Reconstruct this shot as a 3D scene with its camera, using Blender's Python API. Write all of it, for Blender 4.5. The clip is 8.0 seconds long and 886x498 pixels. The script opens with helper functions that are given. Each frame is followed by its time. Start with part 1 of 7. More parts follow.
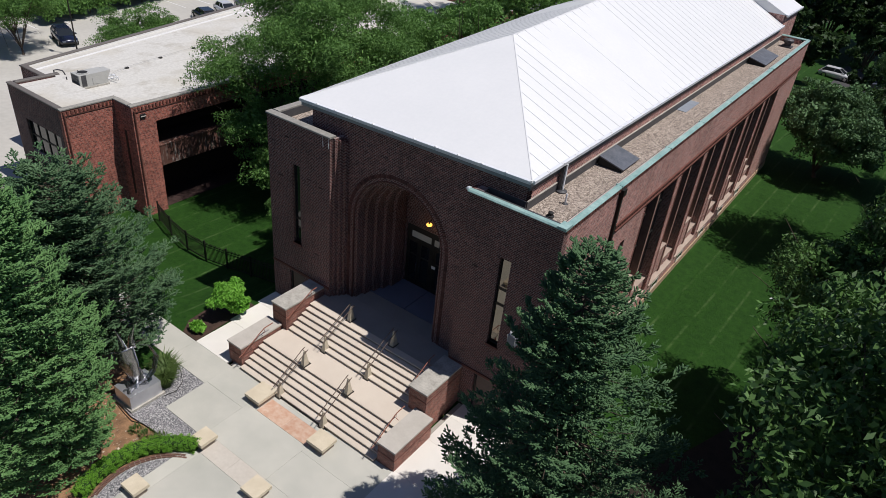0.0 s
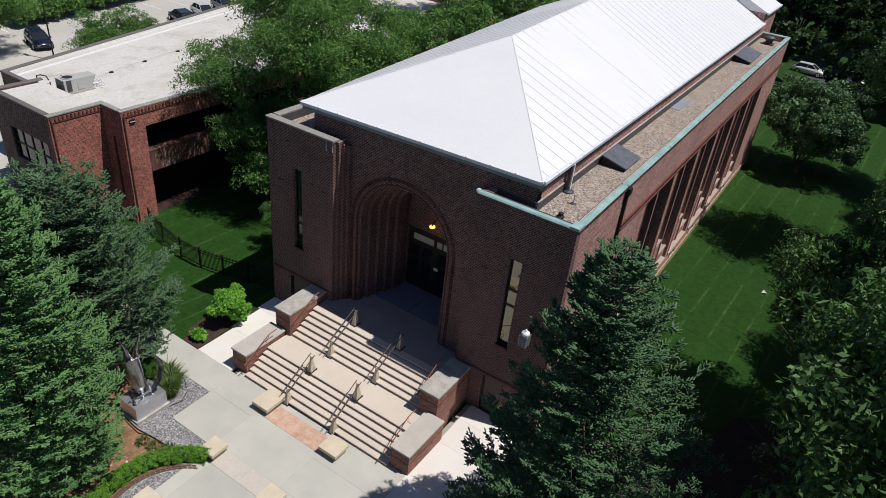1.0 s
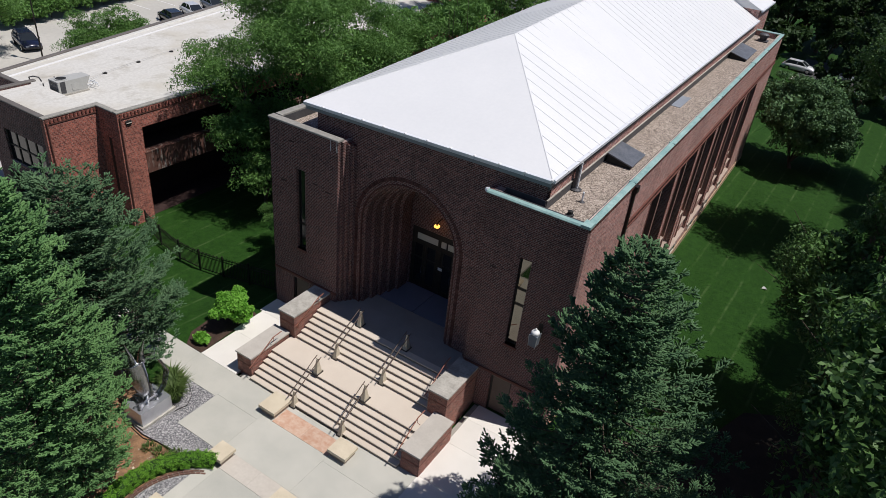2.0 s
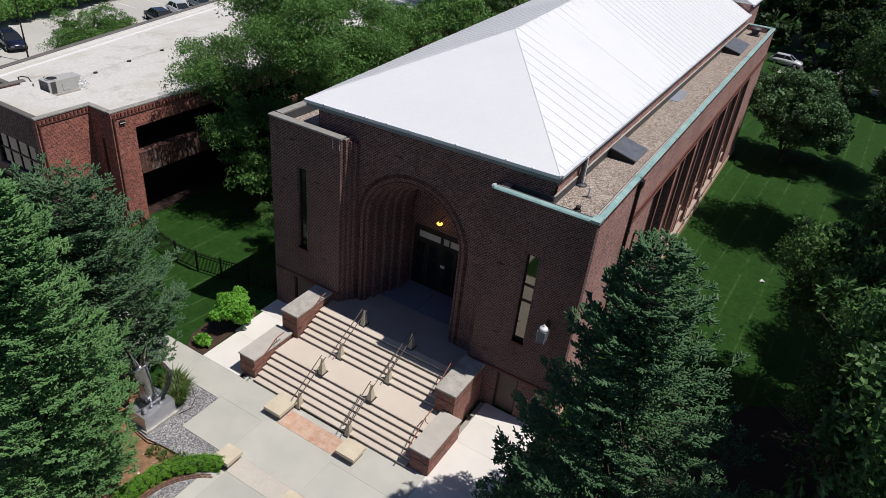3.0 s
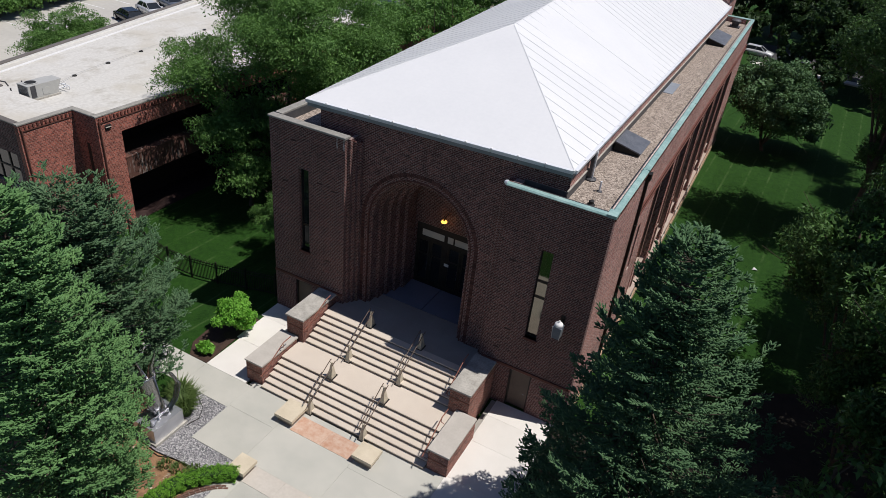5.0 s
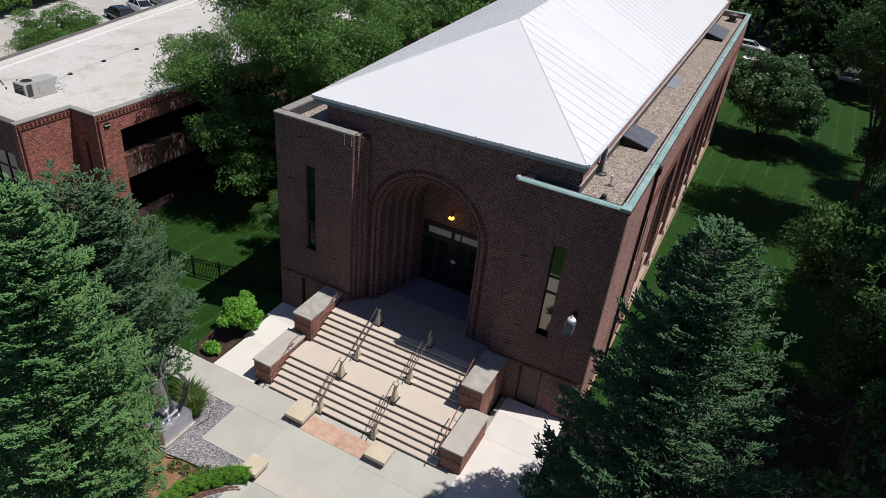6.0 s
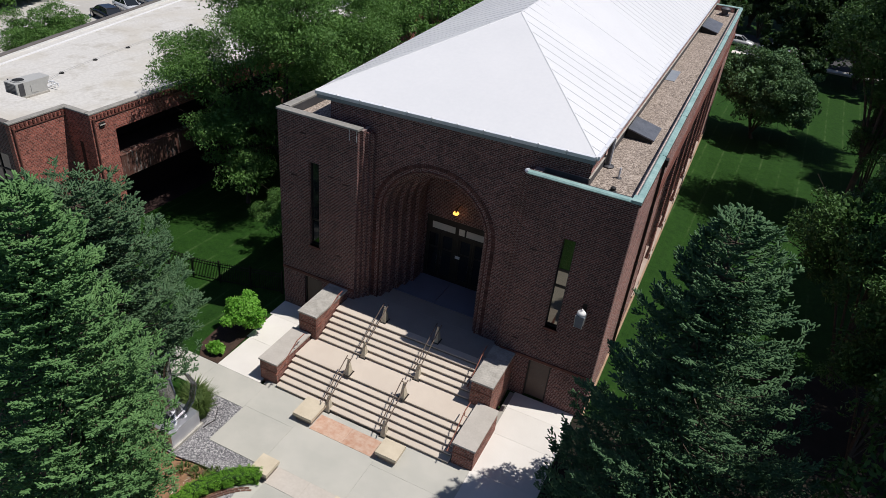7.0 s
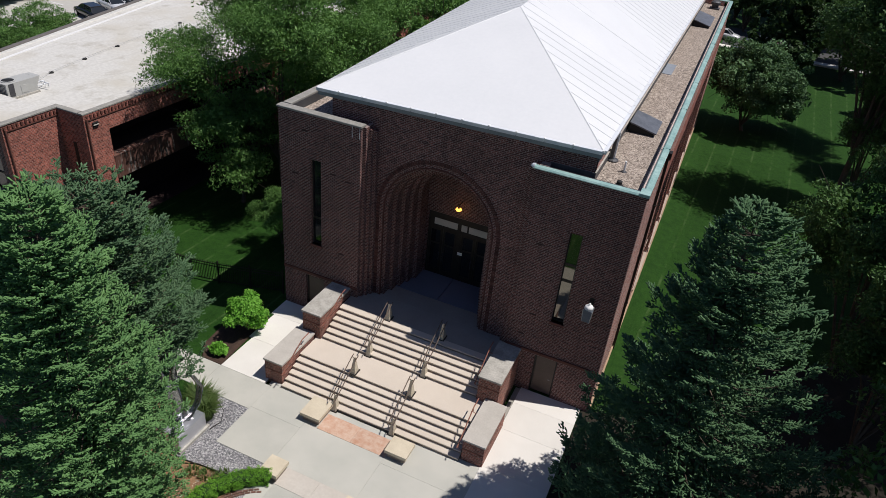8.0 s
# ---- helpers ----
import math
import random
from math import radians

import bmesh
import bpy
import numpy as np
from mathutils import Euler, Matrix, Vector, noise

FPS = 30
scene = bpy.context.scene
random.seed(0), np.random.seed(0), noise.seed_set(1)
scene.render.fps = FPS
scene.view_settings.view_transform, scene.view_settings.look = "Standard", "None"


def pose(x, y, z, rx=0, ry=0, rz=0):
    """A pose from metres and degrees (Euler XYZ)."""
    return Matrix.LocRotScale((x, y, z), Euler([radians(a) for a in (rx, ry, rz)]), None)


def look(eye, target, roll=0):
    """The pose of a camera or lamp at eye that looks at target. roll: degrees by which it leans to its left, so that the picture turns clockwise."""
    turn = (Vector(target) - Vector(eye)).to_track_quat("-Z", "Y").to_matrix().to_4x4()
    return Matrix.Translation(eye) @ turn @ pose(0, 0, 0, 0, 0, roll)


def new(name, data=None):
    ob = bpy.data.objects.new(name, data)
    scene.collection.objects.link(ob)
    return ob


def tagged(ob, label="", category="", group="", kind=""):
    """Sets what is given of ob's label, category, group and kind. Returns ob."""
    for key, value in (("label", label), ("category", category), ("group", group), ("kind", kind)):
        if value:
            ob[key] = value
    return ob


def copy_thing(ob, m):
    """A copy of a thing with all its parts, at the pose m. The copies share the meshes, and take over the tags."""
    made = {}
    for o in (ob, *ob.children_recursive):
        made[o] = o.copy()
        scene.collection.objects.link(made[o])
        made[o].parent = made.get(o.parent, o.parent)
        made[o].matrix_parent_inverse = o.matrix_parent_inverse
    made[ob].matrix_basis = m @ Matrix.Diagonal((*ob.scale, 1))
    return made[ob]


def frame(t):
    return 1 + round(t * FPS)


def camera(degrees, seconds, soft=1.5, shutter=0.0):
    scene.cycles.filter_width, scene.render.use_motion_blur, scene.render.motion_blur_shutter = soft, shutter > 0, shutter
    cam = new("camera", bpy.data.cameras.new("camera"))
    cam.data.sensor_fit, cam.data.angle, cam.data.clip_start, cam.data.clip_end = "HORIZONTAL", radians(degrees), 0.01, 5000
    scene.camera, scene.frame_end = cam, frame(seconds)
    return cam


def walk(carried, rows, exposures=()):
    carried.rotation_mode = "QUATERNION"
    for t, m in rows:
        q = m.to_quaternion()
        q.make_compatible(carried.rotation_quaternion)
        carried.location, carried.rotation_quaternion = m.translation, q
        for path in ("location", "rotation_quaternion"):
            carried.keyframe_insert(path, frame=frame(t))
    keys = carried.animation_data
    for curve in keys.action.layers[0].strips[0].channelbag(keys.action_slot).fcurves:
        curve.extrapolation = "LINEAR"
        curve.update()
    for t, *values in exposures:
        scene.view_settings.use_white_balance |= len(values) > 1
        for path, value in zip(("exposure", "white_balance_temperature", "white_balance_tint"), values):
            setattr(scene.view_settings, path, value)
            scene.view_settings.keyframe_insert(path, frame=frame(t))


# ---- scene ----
cam = camera(66.57, 8.0, soft=0.8)
PATH = [
    (0, (8.964, -22.363, 25.238), (8.032, -20.946, 24.177), 6.20),
    (0.5, (8.169, -22.942, 25.216), (7.278, -21.495, 24.161), 6.36),
    (1, (7.579, -23.232, 25.216), (6.712, -21.772, 24.160), 6.38),
    (1.5, (7.141, -23.420, 25.152), (6.289, -21.950, 24.097), 6.40),
    (3, (5.870, -23.908, 24.815), (5.070, -22.410, 23.759), 6.33),
    (3.5, (5.441, -24.086, 24.729), (4.662, -22.576, 23.673), 6.30),
    (4, (4.942, -24.291, 24.640), (4.188, -22.768, 23.586), 6.36),
    (4.5, (4.514, -24.434, 24.604), (3.779, -22.902, 23.549), 6.30),
    (6, (3.173, -24.868, 24.285), (2.483, -23.318, 23.226), 6.21),
    (6.5, (2.730, -25.036, 24.070), (2.057, -23.477, 23.013), 6.19),
    (7, (2.274, -25.212, 23.944), (1.621, -23.645, 22.885), 6.11),
    (7.5, (1.821, -25.361, 23.862), (1.190, -23.788, 22.801), 6.06),
    (8, (1.397, -25.502, 23.780), (0.786, -23.922, 22.717), 6.00),
]
walk(cam, [(t, look(eye, target, roll)) for t, eye, target, roll in PATH])

# ---------------------------------------------------------------- light
SUN_TO = Vector((0.45, 0.135, 1.0)).normalized()
world = bpy.data.worlds.new("world")
scene.world = world
world.use_nodes = True
wn = world.node_tree
wn.nodes.clear()
sky = wn.nodes.new("ShaderNodeTexSky")
sky.sky_type = "NISHITA"
sky.sun_disc = False
sky.sun_elevation = math.asin(SUN_TO.z)
sky.sun_rotation = math.atan2(SUN_TO.x, SUN_TO.y)
sky.air_density, sky.dust_density, sky.ozone_density = 1.0, 0.6, 1.0
back = wn.nodes.new("ShaderNodeBackground")
back.inputs["Strength"].default_value = 0.051
wout = wn.nodes.new("ShaderNodeOutputWorld")
tint = wn.nodes.new("ShaderNodeMix")
tint.data_type, tint.blend_type = "RGBA", "MULTIPLY"
tint.inputs["Factor"].default_value = 1.0
tint.inputs[7].default_value = (0.90, 0.97, 1.22, 1.0)  # a deep clear blue
wn.links.new(sky.outputs["Color"], tint.inputs[6])
wn.links.new(tint.outputs[2], back.inputs["Color"])
wn.links.new(back.outputs["Background"], wout.inputs["Surface"])

sun_data = bpy.data.lights.new("sun", "SUN")
sun_data.energy = 4.2
sun_data.angle = radians(0.53)
sun_data.color = (1.0, 0.955, 0.93)
sun = new("sun", sun_data)
sun.matrix_world = look(SUN_TO * 80, (0, 0, 0))
scene.view_settings.exposure = 0.0

# ---------------------------------------------------------------- materials


def mat_base(name, rough=0.8, metal=0.0, spec=0.4):
    m = bpy.data.materials.new(name)
    m.use_nodes = True
    nt = m.node_tree
    b = nt.nodes["Principled BSDF"]
    b.inputs["Roughness"].default_value = rough
    b.inputs["Metallic"].default_value = metal
    b.inputs["Specular IOR Level"].default_value = spec
    return m, nt, b


def node(nt, kind, **inputs):
    n = nt.nodes.new(kind)
    for k, v in inputs.items():
        n.inputs[k.replace("_", " ")].default_value = v
    return n


def rgba(c):
    return (c[0], c[1], c[2], 1.0)


def coords(nt):
    return nt.nodes.new("ShaderNodeTexCoord").outputs["Object"]


def noise_tex(nt, vec, scale, detail=4.0, rough=0.6):
    n = node(nt, "ShaderNodeTexNoise", Scale=scale, Detail=detail, Roughness=rough)
    nt.links.new(vec, n.inputs["Vector"])
    return n.outputs["Fac"]


def ramp(nt, fac, stops):
    r = nt.nodes.new("ShaderNodeValToRGB")
    while len(r.color_ramp.elements) < len(stops):
        r.color_ramp.elements.new(0.5)
    for e, (p, c) in zip(r.color_ramp.elements, stops):
        e.position, e.color = p, rgba(c)
    nt.links.new(fac, r.inputs["Fac"])
    return r.outputs["Color"]


def mix(nt, fac, a, b, mode="MIX"):
    n = nt.nodes.new("ShaderNodeMix")
    n.data_type, n.blend_type = "RGBA", mode
    for sock, v in ((n.inputs["Factor"], fac), (n.inputs["A"], a), (n.inputs["B"], b)):
        if isinstance(v, (int, float)):
            sock.default_value = v
        elif isinstance(v, tuple):
            sock.default_value = rgba(v)
        else:
            nt.links.new(v, sock)
    return n.outputs["Result"]


def bump(nt, b, height, strength=0.4, dist=0.02):
    n = node(nt, "ShaderNodeBump", Strength=strength, Distance=dist)
    nt.links.new(height, n.inputs["Height"])
    nt.links.new(n.outputs["Normal"], b.inputs["Normal"])


def mottled(name, dark, light, scale=1.2, fine=18.0, rough=0.85, bump_s=0.3, metal=0.0, spec=0.3, per_object=0.0, island=0.0):
    """Two scales of variation between two colours, with a fine relief."""
    m, nt, b = mat_base(name, rough, metal, spec)
    v = coords(nt)
    big = noise_tex(nt, v, scale, 5.0)
    small = noise_tex(nt, v, fine, 3.0)
    mid = tuple((a + c) / 2 for a, c in zip(dark, light))
    c1 = ramp(nt, big, [(0.3, dark), (0.5, mid), (0.7, light)])
    c2 = ramp(nt, small, [(0.3, dark), (0.7, light)])
    col = mix(nt, 0.4, c1, c2)
    if per_object or island:
        src = nt.nodes.new("ShaderNodeObjectInfo").outputs["Random"] if per_object else nt.nodes.new("ShaderNodeNewGeometry").outputs["Random Per Island"]
        amount = per_object or island
        g = ramp(nt, src, [(0.0, (1 - amount,) * 3), (1.0, (1.0,) * 3)])
        col = mix(nt, 1.0, col, g, "MULTIPLY")
    nt.links.new(col, b.inputs["Base Color"])
    bump(nt, b, small, bump_s, 0.01)
    return m


def brick_mat(name, c1, c2, mortar, stain=(0.05, 0.03, 0.025)):
    m, nt, b = mat_base(name, 0.88, 0.0, 0.25)
    v = coords(nt)
    sep = nt.nodes.new("ShaderNodeSeparateXYZ")
    nt.links.new(v, sep.inputs[0])
    add = nt.nodes.new("ShaderNodeMath")
    nt.links.new(sep.outputs["X"], add.inputs[0])
    nt.links.new(sep.outputs["Y"], add.inputs[1])
    com = nt.nodes.new("ShaderNodeCombineXYZ")
    nt.links.new(add.outputs[0], com.inputs["X"])
    nt.links.new(sep.outputs["Z"], com.inputs["Y"])
    br = node(nt, "ShaderNodeTexBrick", Scale=1.0, Mortar_Size=0.013, Mortar_Smooth=0.15, Bias=-0.15, Brick_Width=0.235, Row_Height=0.084)
    br.inputs["Color1"].default_value, br.inputs["Color2"].default_value, br.inputs["Mortar"].default_value = rgba(c1), rgba(c2), rgba(mortar)
    nt.links.new(com.outputs[0], br.inputs["Vector"])
    big = noise_tex(nt, v, 0.35, 6.0)
    streak_map = node(nt, "ShaderNodeMapping")
    streak_map.inputs["Scale"].default_value = (2.2, 2.2, 0.22)
    nt.links.new(v, streak_map.inputs["Vector"])
    streak = noise_tex(nt, streak_map.outputs[0], 1.0, 5.0)
    per = noise_tex(nt, v, 5.0, 2.0)
    col = mix(nt, 0.45, br.outputs["Color"], ramp(nt, per, [(0.35, c1), (0.65, c2)]))
    col = mix(nt, 0.25, br.outputs["Color"], col)
    col = mix(nt, ramp(nt, big, [(0.45, (0, 0, 0)), (0.8, (0.45,) * 3)]), col, stain)
    col = mix(nt, ramp(nt, streak, [(0.55, (0, 0, 0)), (0.8, (0.35,) * 3)]), col, stain)
    # burnt and pale bricks in uneven clusters
    burnt = noise_tex(nt, v, 7.0, 5.0, 0.75)
    col = mix(nt, 1.0, col, ramp(nt, burnt, [(0.30, (0.45,) * 3), (0.5, (0.95,) * 3), (0.72, (1.5, 1.45, 1.4))]), "MULTIPLY")
    nt.links.new(col, b.inputs["Base Color"])
    inv = ramp(nt, br.outputs["Fac"], [(0.0, (1, 1, 1)), (1.0, (0, 0, 0))])
    bump(nt, b, inv, 0.6, 0.012)
    return m


MEMBRANE_SEAM = mottled("membrane_seam", (0.66, 0.655, 0.63), (0.78, 0.775, 0.75), 0.8, 9, 0.8, 0.1)


def membrane_mat():
    """Sun-bleached roof sheet with ponding stains, dirt runs and lapped seams."""
    m, nt, b = mat_base("roof_membrane", 0.85, 0.0, 0.25)
    v = coords(nt)
    big = noise_tex(nt, v, 0.16, 6.0, 0.65)
    blot = noise_tex(nt, v, 0.55, 6.0, 0.7)
    fine = noise_tex(nt, v, 5.0, 3.0)
    c = ramp(nt, fine, [(0.3, (0.52, 0.505, 0.465)), (0.7, (0.63, 0.615, 0.57))])
    c = mix(nt, ramp(nt, big, [(0.48, (0, 0, 0)), (0.66, (0.75,) * 3)]), c, (0.50, 0.465, 0.39))
    c = mix(nt, ramp(nt, blot, [(0.54, (0, 0, 0)), (0.72, (0.7,) * 3)]), c, (0.36, 0.33, 0.27))
    w = node(nt, "ShaderNodeTexWave", Scale=0.105, Distortion=0.3, Detail=2.0)
    nt.links.new(v, w.inputs["Vector"])
    c = mix(nt, ramp(nt, w.outputs["Fac"], [(0.98, (0, 0, 0)), (0.995, (0.22,) * 3)]), c, (0.44, 0.42, 0.37))
    nt.links.new(c, b.inputs["Base Color"])
    bump(nt, b, fine, 0.1, 0.01)
    return m


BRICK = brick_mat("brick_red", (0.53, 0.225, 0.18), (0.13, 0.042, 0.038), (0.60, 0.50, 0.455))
# wall brick with the shade of the south and west sides coloured in
BRICK_SHADED = brick_mat("brick_shaded", (0.168, 0.064, 0.054), (0.039, 0.0165, 0.018), (0.335, 0.258, 0.24))
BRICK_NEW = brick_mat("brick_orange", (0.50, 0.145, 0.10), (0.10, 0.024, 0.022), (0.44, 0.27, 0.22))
BRICK_PIECE = mottled("brick_piece", (0.11, 0.043, 0.034), (0.235, 0.095, 0.07), 2.0, 30, 0.88, 0.3, island=0.35)
BRICK_PIER = brick_mat("brick_pier", (0.35, 0.125, 0.092), (0.10, 0.033, 0.028), (0.36, 0.27, 0.225))
BRICK_WORN = mottled("worn_brick", (0.10, 0.055, 0.042), (0.23, 0.125, 0.092), 2.0, 24, 0.9, 0.3, per_object=0.3)
BRICK_RING = mottled("brick_ring", (0.085, 0.037, 0.032), (0.185, 0.08, 0.066), 2.0, 30, 0.88, 0.3, island=0.6)
STONE = mottled("limestone", (0.40, 0.37, 0.32), (0.58, 0.54, 0.48), 0.9, 22, 0.85, 0.25)
STONE_GREY = mottled("weathered_stone", (0.24, 0.23, 0.20), (0.54, 0.51, 0.455), 1.9, 11, 0.9, 0.4)
STONE_WARM = mottled("bench_stone", (0.50, 0.43, 0.31), (0.66, 0.58, 0.44), 1.5, 20, 0.85, 0.3)
CONCRETE = mottled("plaza_concrete", (0.41, 0.41, 0.36), (0.56, 0.54, 0.475), 0.5, 26, 0.9, 0.15, per_object=0.10)
CONCRETE_LIGHT = mottled("walk_concrete", (0.66, 0.63, 0.57), (0.78, 0.75, 0.69), 0.5, 26, 0.9, 0.15, per_object=0.08)
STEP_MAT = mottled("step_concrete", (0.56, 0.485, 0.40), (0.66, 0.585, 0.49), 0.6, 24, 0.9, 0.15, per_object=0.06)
# darker than the treads: the risers' shade is put into this colour
SHADE_BROWN = mottled("shade_brown", (0.22, 0.175, 0.14), (0.31, 0.255, 0.21), 1.5, 24, 0.9, 0.2)
RED_STONE = mottled("red_paver", (0.50, 0.25, 0.15), (0.66, 0.52, 0.41), 2.2, 6, 0.85, 0.2, per_object=0.2)
PINK_STONE = mottled("pale_pink_paver", (0.46, 0.42, 0.36), (0.575, 0.53, 0.465), 0.9, 8, 0.85, 0.15)
COPPER = mottled("copper_patina", (0.16, 0.30, 0.285), (0.41, 0.57, 0.53), 1.1, 7, 0.6, 0.2, 0.15)
LEAD = mottled("dark_flashing", (0.055, 0.055, 0.06), (0.11, 0.11, 0.115), 1.0, 10, 0.55, 0.15, 0.3)
MEMBRANE = membrane_mat()
COPING_GREY = mottled("grey_coping", (0.19, 0.185, 0.165), (0.36, 0.345, 0.31), 1.6, 12, 0.9, 0.3)
COPING_TAN = mottled("brown_coping", (0.11, 0.098, 0.088), (0.17, 0.155, 0.14), 1.0, 12, 0.6, 0.1)
ROOF_WHITE = mottled("white_metal_roof", (0.70, 0.705, 0.70), (0.765, 0.765, 0.755), 0.25, 5, 0.42, 0.03, 0.0, 0.4)
ROOF_SEAM = mottled("roof_seam", (0.58, 0.59, 0.60), (0.68, 0.685, 0.69), 1.0, 6, 0.45, 0.05)
GUTTER = mottled("white_gutter", (0.62, 0.64, 0.66), (0.74, 0.76, 0.78), 1.0, 12, 0.4, 0.05)
DARK_METAL = mottled("dark_bronze", (0.022, 0.020, 0.018), (0.045, 0.04, 0.036), 3.0, 30, 0.5, 0.1, 0.5)
RAIL_METAL = mottled("rail_bronze", (0.13, 0.095, 0.075), (0.21, 0.16, 0.125), 3.0, 30, 0.5, 0.1, 0.3)
DARK_BROWN = mottled("dark_brown", (0.035, 0.022, 0.02), (0.07, 0.04, 0.035), 3.0, 20, 0.9, 0.2)
RAIL_RED = mottled("rail_red", (0.22, 0.085, 0.06), (0.30, 0.13, 0.09), 3.0, 30, 0.55, 0.1)
POST_TAN = mottled("tan_post", (0.42, 0.37, 0.28), (0.56, 0.50, 0.39), 4.0, 30, 0.6, 0.1)
STEEL = mottled("brushed_steel", (0.48, 0.49, 0.51), (0.66, 0.66, 0.68), 1.2, 40, 0.26, 0.05, 1.0)
STEEL_BOX = mottled("plinth_metal", (0.62, 0.63, 0.66), (0.76, 0.77, 0.80), 1.2, 40, 0.42, 0.04, 0.85)
PAD_GREY = mottled("rubber_pad", (0.20, 0.225, 0.26), (0.27, 0.30, 0.34), 2.0, 20, 0.8, 0.1)
HVAC_GREY = mottled("unit_grey", (0.40, 0.40, 0.38), (0.50, 0.50, 0.47), 2.0, 20, 0.5, 0.08, 0.1)
PAINT_WHITE = mottled("white_paint", (0.72, 0.72, 0.70), (0.82, 0.82, 0.80), 3.0, 20, 0.5, 0.05)
PANEL_TAN = mottled("tan_panel", (0.40, 0.35, 0.27), (0.50, 0.45, 0.36), 1.2, 14, 0.7, 0.05)
DOOR_BROWN = mottled("brown_door", (0.10, 0.075, 0.06), (0.145, 0.11, 0.088), 1.2, 14, 0.6, 0.05)
PANEL_PALE = mottled("pale_panel", (0.50, 0.48, 0.42), (0.60, 0.57, 0.51), 2.0, 14, 0.7, 0.05)
MULCH = mottled("mulch", (0.030, 0.020, 0.015), (0.085, 0.050, 0.036), 3.0, 24, 0.95, 0.8)
# soil colour taken down to near black to deepen the tree shade
SHADE_SOIL = mottled("soil", (0.011, 0.010, 0.007), (0.032, 0.026, 0.017), 1.6, 18, 0.95, 0.8)
NEEDLES = mottled("needle_litter", (0.10, 0.062, 0.036), (0.38, 0.215, 0.115), 2.4, 16, 0.95, 0.9)
BARK = mottled("bark", (0.055, 0.042, 0.032), (0.13, 0.10, 0.075), 2.5, 16, 0.95, 0.9)
LOT = mottled("lot_concrete", (0.40, 0.385, 0.345), (0.52, 0.50, 0.45), 0.10, 2.0, 0.9, 0.1)
ASPHALT = mottled("asphalt", (0.045, 0.045, 0.047), (0.075, 0.075, 0.075), 0.3, 12, 0.9, 0.3)
LINE_WHITE = mottled("line_paint", (0.62, 0.62, 0.60), (0.76, 0.76, 0.74), 3.0, 14, 0.8, 0.05)
TYRE = mottled("rubber", (0.018, 0.018, 0.018), (0.035, 0.035, 0.035), 5.0, 30, 0.85, 0.1)
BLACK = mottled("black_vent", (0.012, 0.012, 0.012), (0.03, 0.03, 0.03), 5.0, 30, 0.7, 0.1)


def glass_mat(name, tint, rough=0.05, metal=0.0):
    m, nt, b = mat_base(name, rough, metal, 0.6)
    b.inputs["Base Color"].default_value = rgba(tint)
    v = coords(nt)
    bump(nt, b, noise_tex(nt, v, 0.8, 2.0), 0.03, 0.02)
    return m


GLASS_DARK = glass_mat("dark_glass", (0.012, 0.014, 0.016))
GLASS_CAR = glass_mat("car_glass", (0.02, 0.024, 0.028), 0.03)


def car_paint(name, col):
    m, nt, b = mat_base(name, 0.25, 0.15, 0.5)
    v = coords(nt)
    n = noise_tex(nt, v, 3.0, 3.0)
    nt.links.new(ramp(nt, n, [(0.3, tuple(0.85 * c for c in col)), (0.7, col)]), b.inputs["Base Color"])
    b.inputs["Coat Weight"].default_value = 0.6
    return m


def leaf_mat(name, dark, light, back_light=0.35, rough=0.55):
    """Leaves: each island its own shade, with light passing through."""
    m, nt, b = mat_base(name, rough, 0.0, 0.2)
    g = nt.nodes.new("ShaderNodeNewGeometry")
    v = coords(nt)
    n = noise_tex(nt, v, 1.3, 3.0)
    mid = tuple((a + c) / 2 for a, c in zip(dark, light))
    c1 = ramp(nt, g.outputs["Random Per Island"], [(0.0, dark), (0.55, mid), (1.0, light)])
    c2 = ramp(nt, n, [(0.35, dark), (0.65, light)])
    col = mix(nt, 0.45, c1, c2)
    nt.links.new(col, b.inputs["Base Color"])
    tr = nt.nodes.new("ShaderNodeBsdfTranslucent")
    nt.links.new(mix(nt, 0.5, col, (light[0] * 1.3, light[1] * 1.4, light[2] * 0.7)), tr.inputs["Color"])
    ms = nt.nodes.new("ShaderNodeMixShader")
    ms.inputs[0].default_value = back_light
    out = nt.nodes["Material Output"]
    nt.links.new(b.outputs[0], ms.inputs[1])
    nt.links.new(tr.outputs[0], ms.inputs[2])
    nt.links.new(ms.outputs[0], out.inputs["Surface"])
    return m


SPRUCE_GREEN = leaf_mat("spruce_green", (0.062, 0.148, 0.048), (0.172, 0.318, 0.112), 0.05, 0.75)
SPRUCE_DARK = leaf_mat("spruce_dark", (0.037, 0.090, 0.040), (0.122, 0.216, 0.098), 0.05, 0.75)
SPRUCE_BLUE = leaf_mat("spruce_blue", (0.040, 0.094, 0.043), (0.126, 0.210, 0.102), 0.05, 0.75)
LOCUST = leaf_mat("locust_leaf", (0.038, 0.100, 0.024), (0.175, 0.325, 0.085), 0.24)
BROAD = leaf_mat("broad_leaf", (0.018, 0.050, 0.014), (0.115, 0.215, 0.062), 0.12, 0.5)
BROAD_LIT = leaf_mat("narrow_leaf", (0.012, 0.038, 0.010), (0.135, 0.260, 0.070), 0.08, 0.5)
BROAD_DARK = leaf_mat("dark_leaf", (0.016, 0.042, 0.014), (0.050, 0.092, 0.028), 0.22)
DOME_LEAF = leaf_mat("glossy_leaf", (0.036, 0.090, 0.040), (0.160, 0.270, 0.120), 0.14, 0.65)
BUSH_GREEN = leaf_mat("bush_leaf", (0.11, 0.30, 0.035), (0.26, 0.53, 0.085), 0.35)
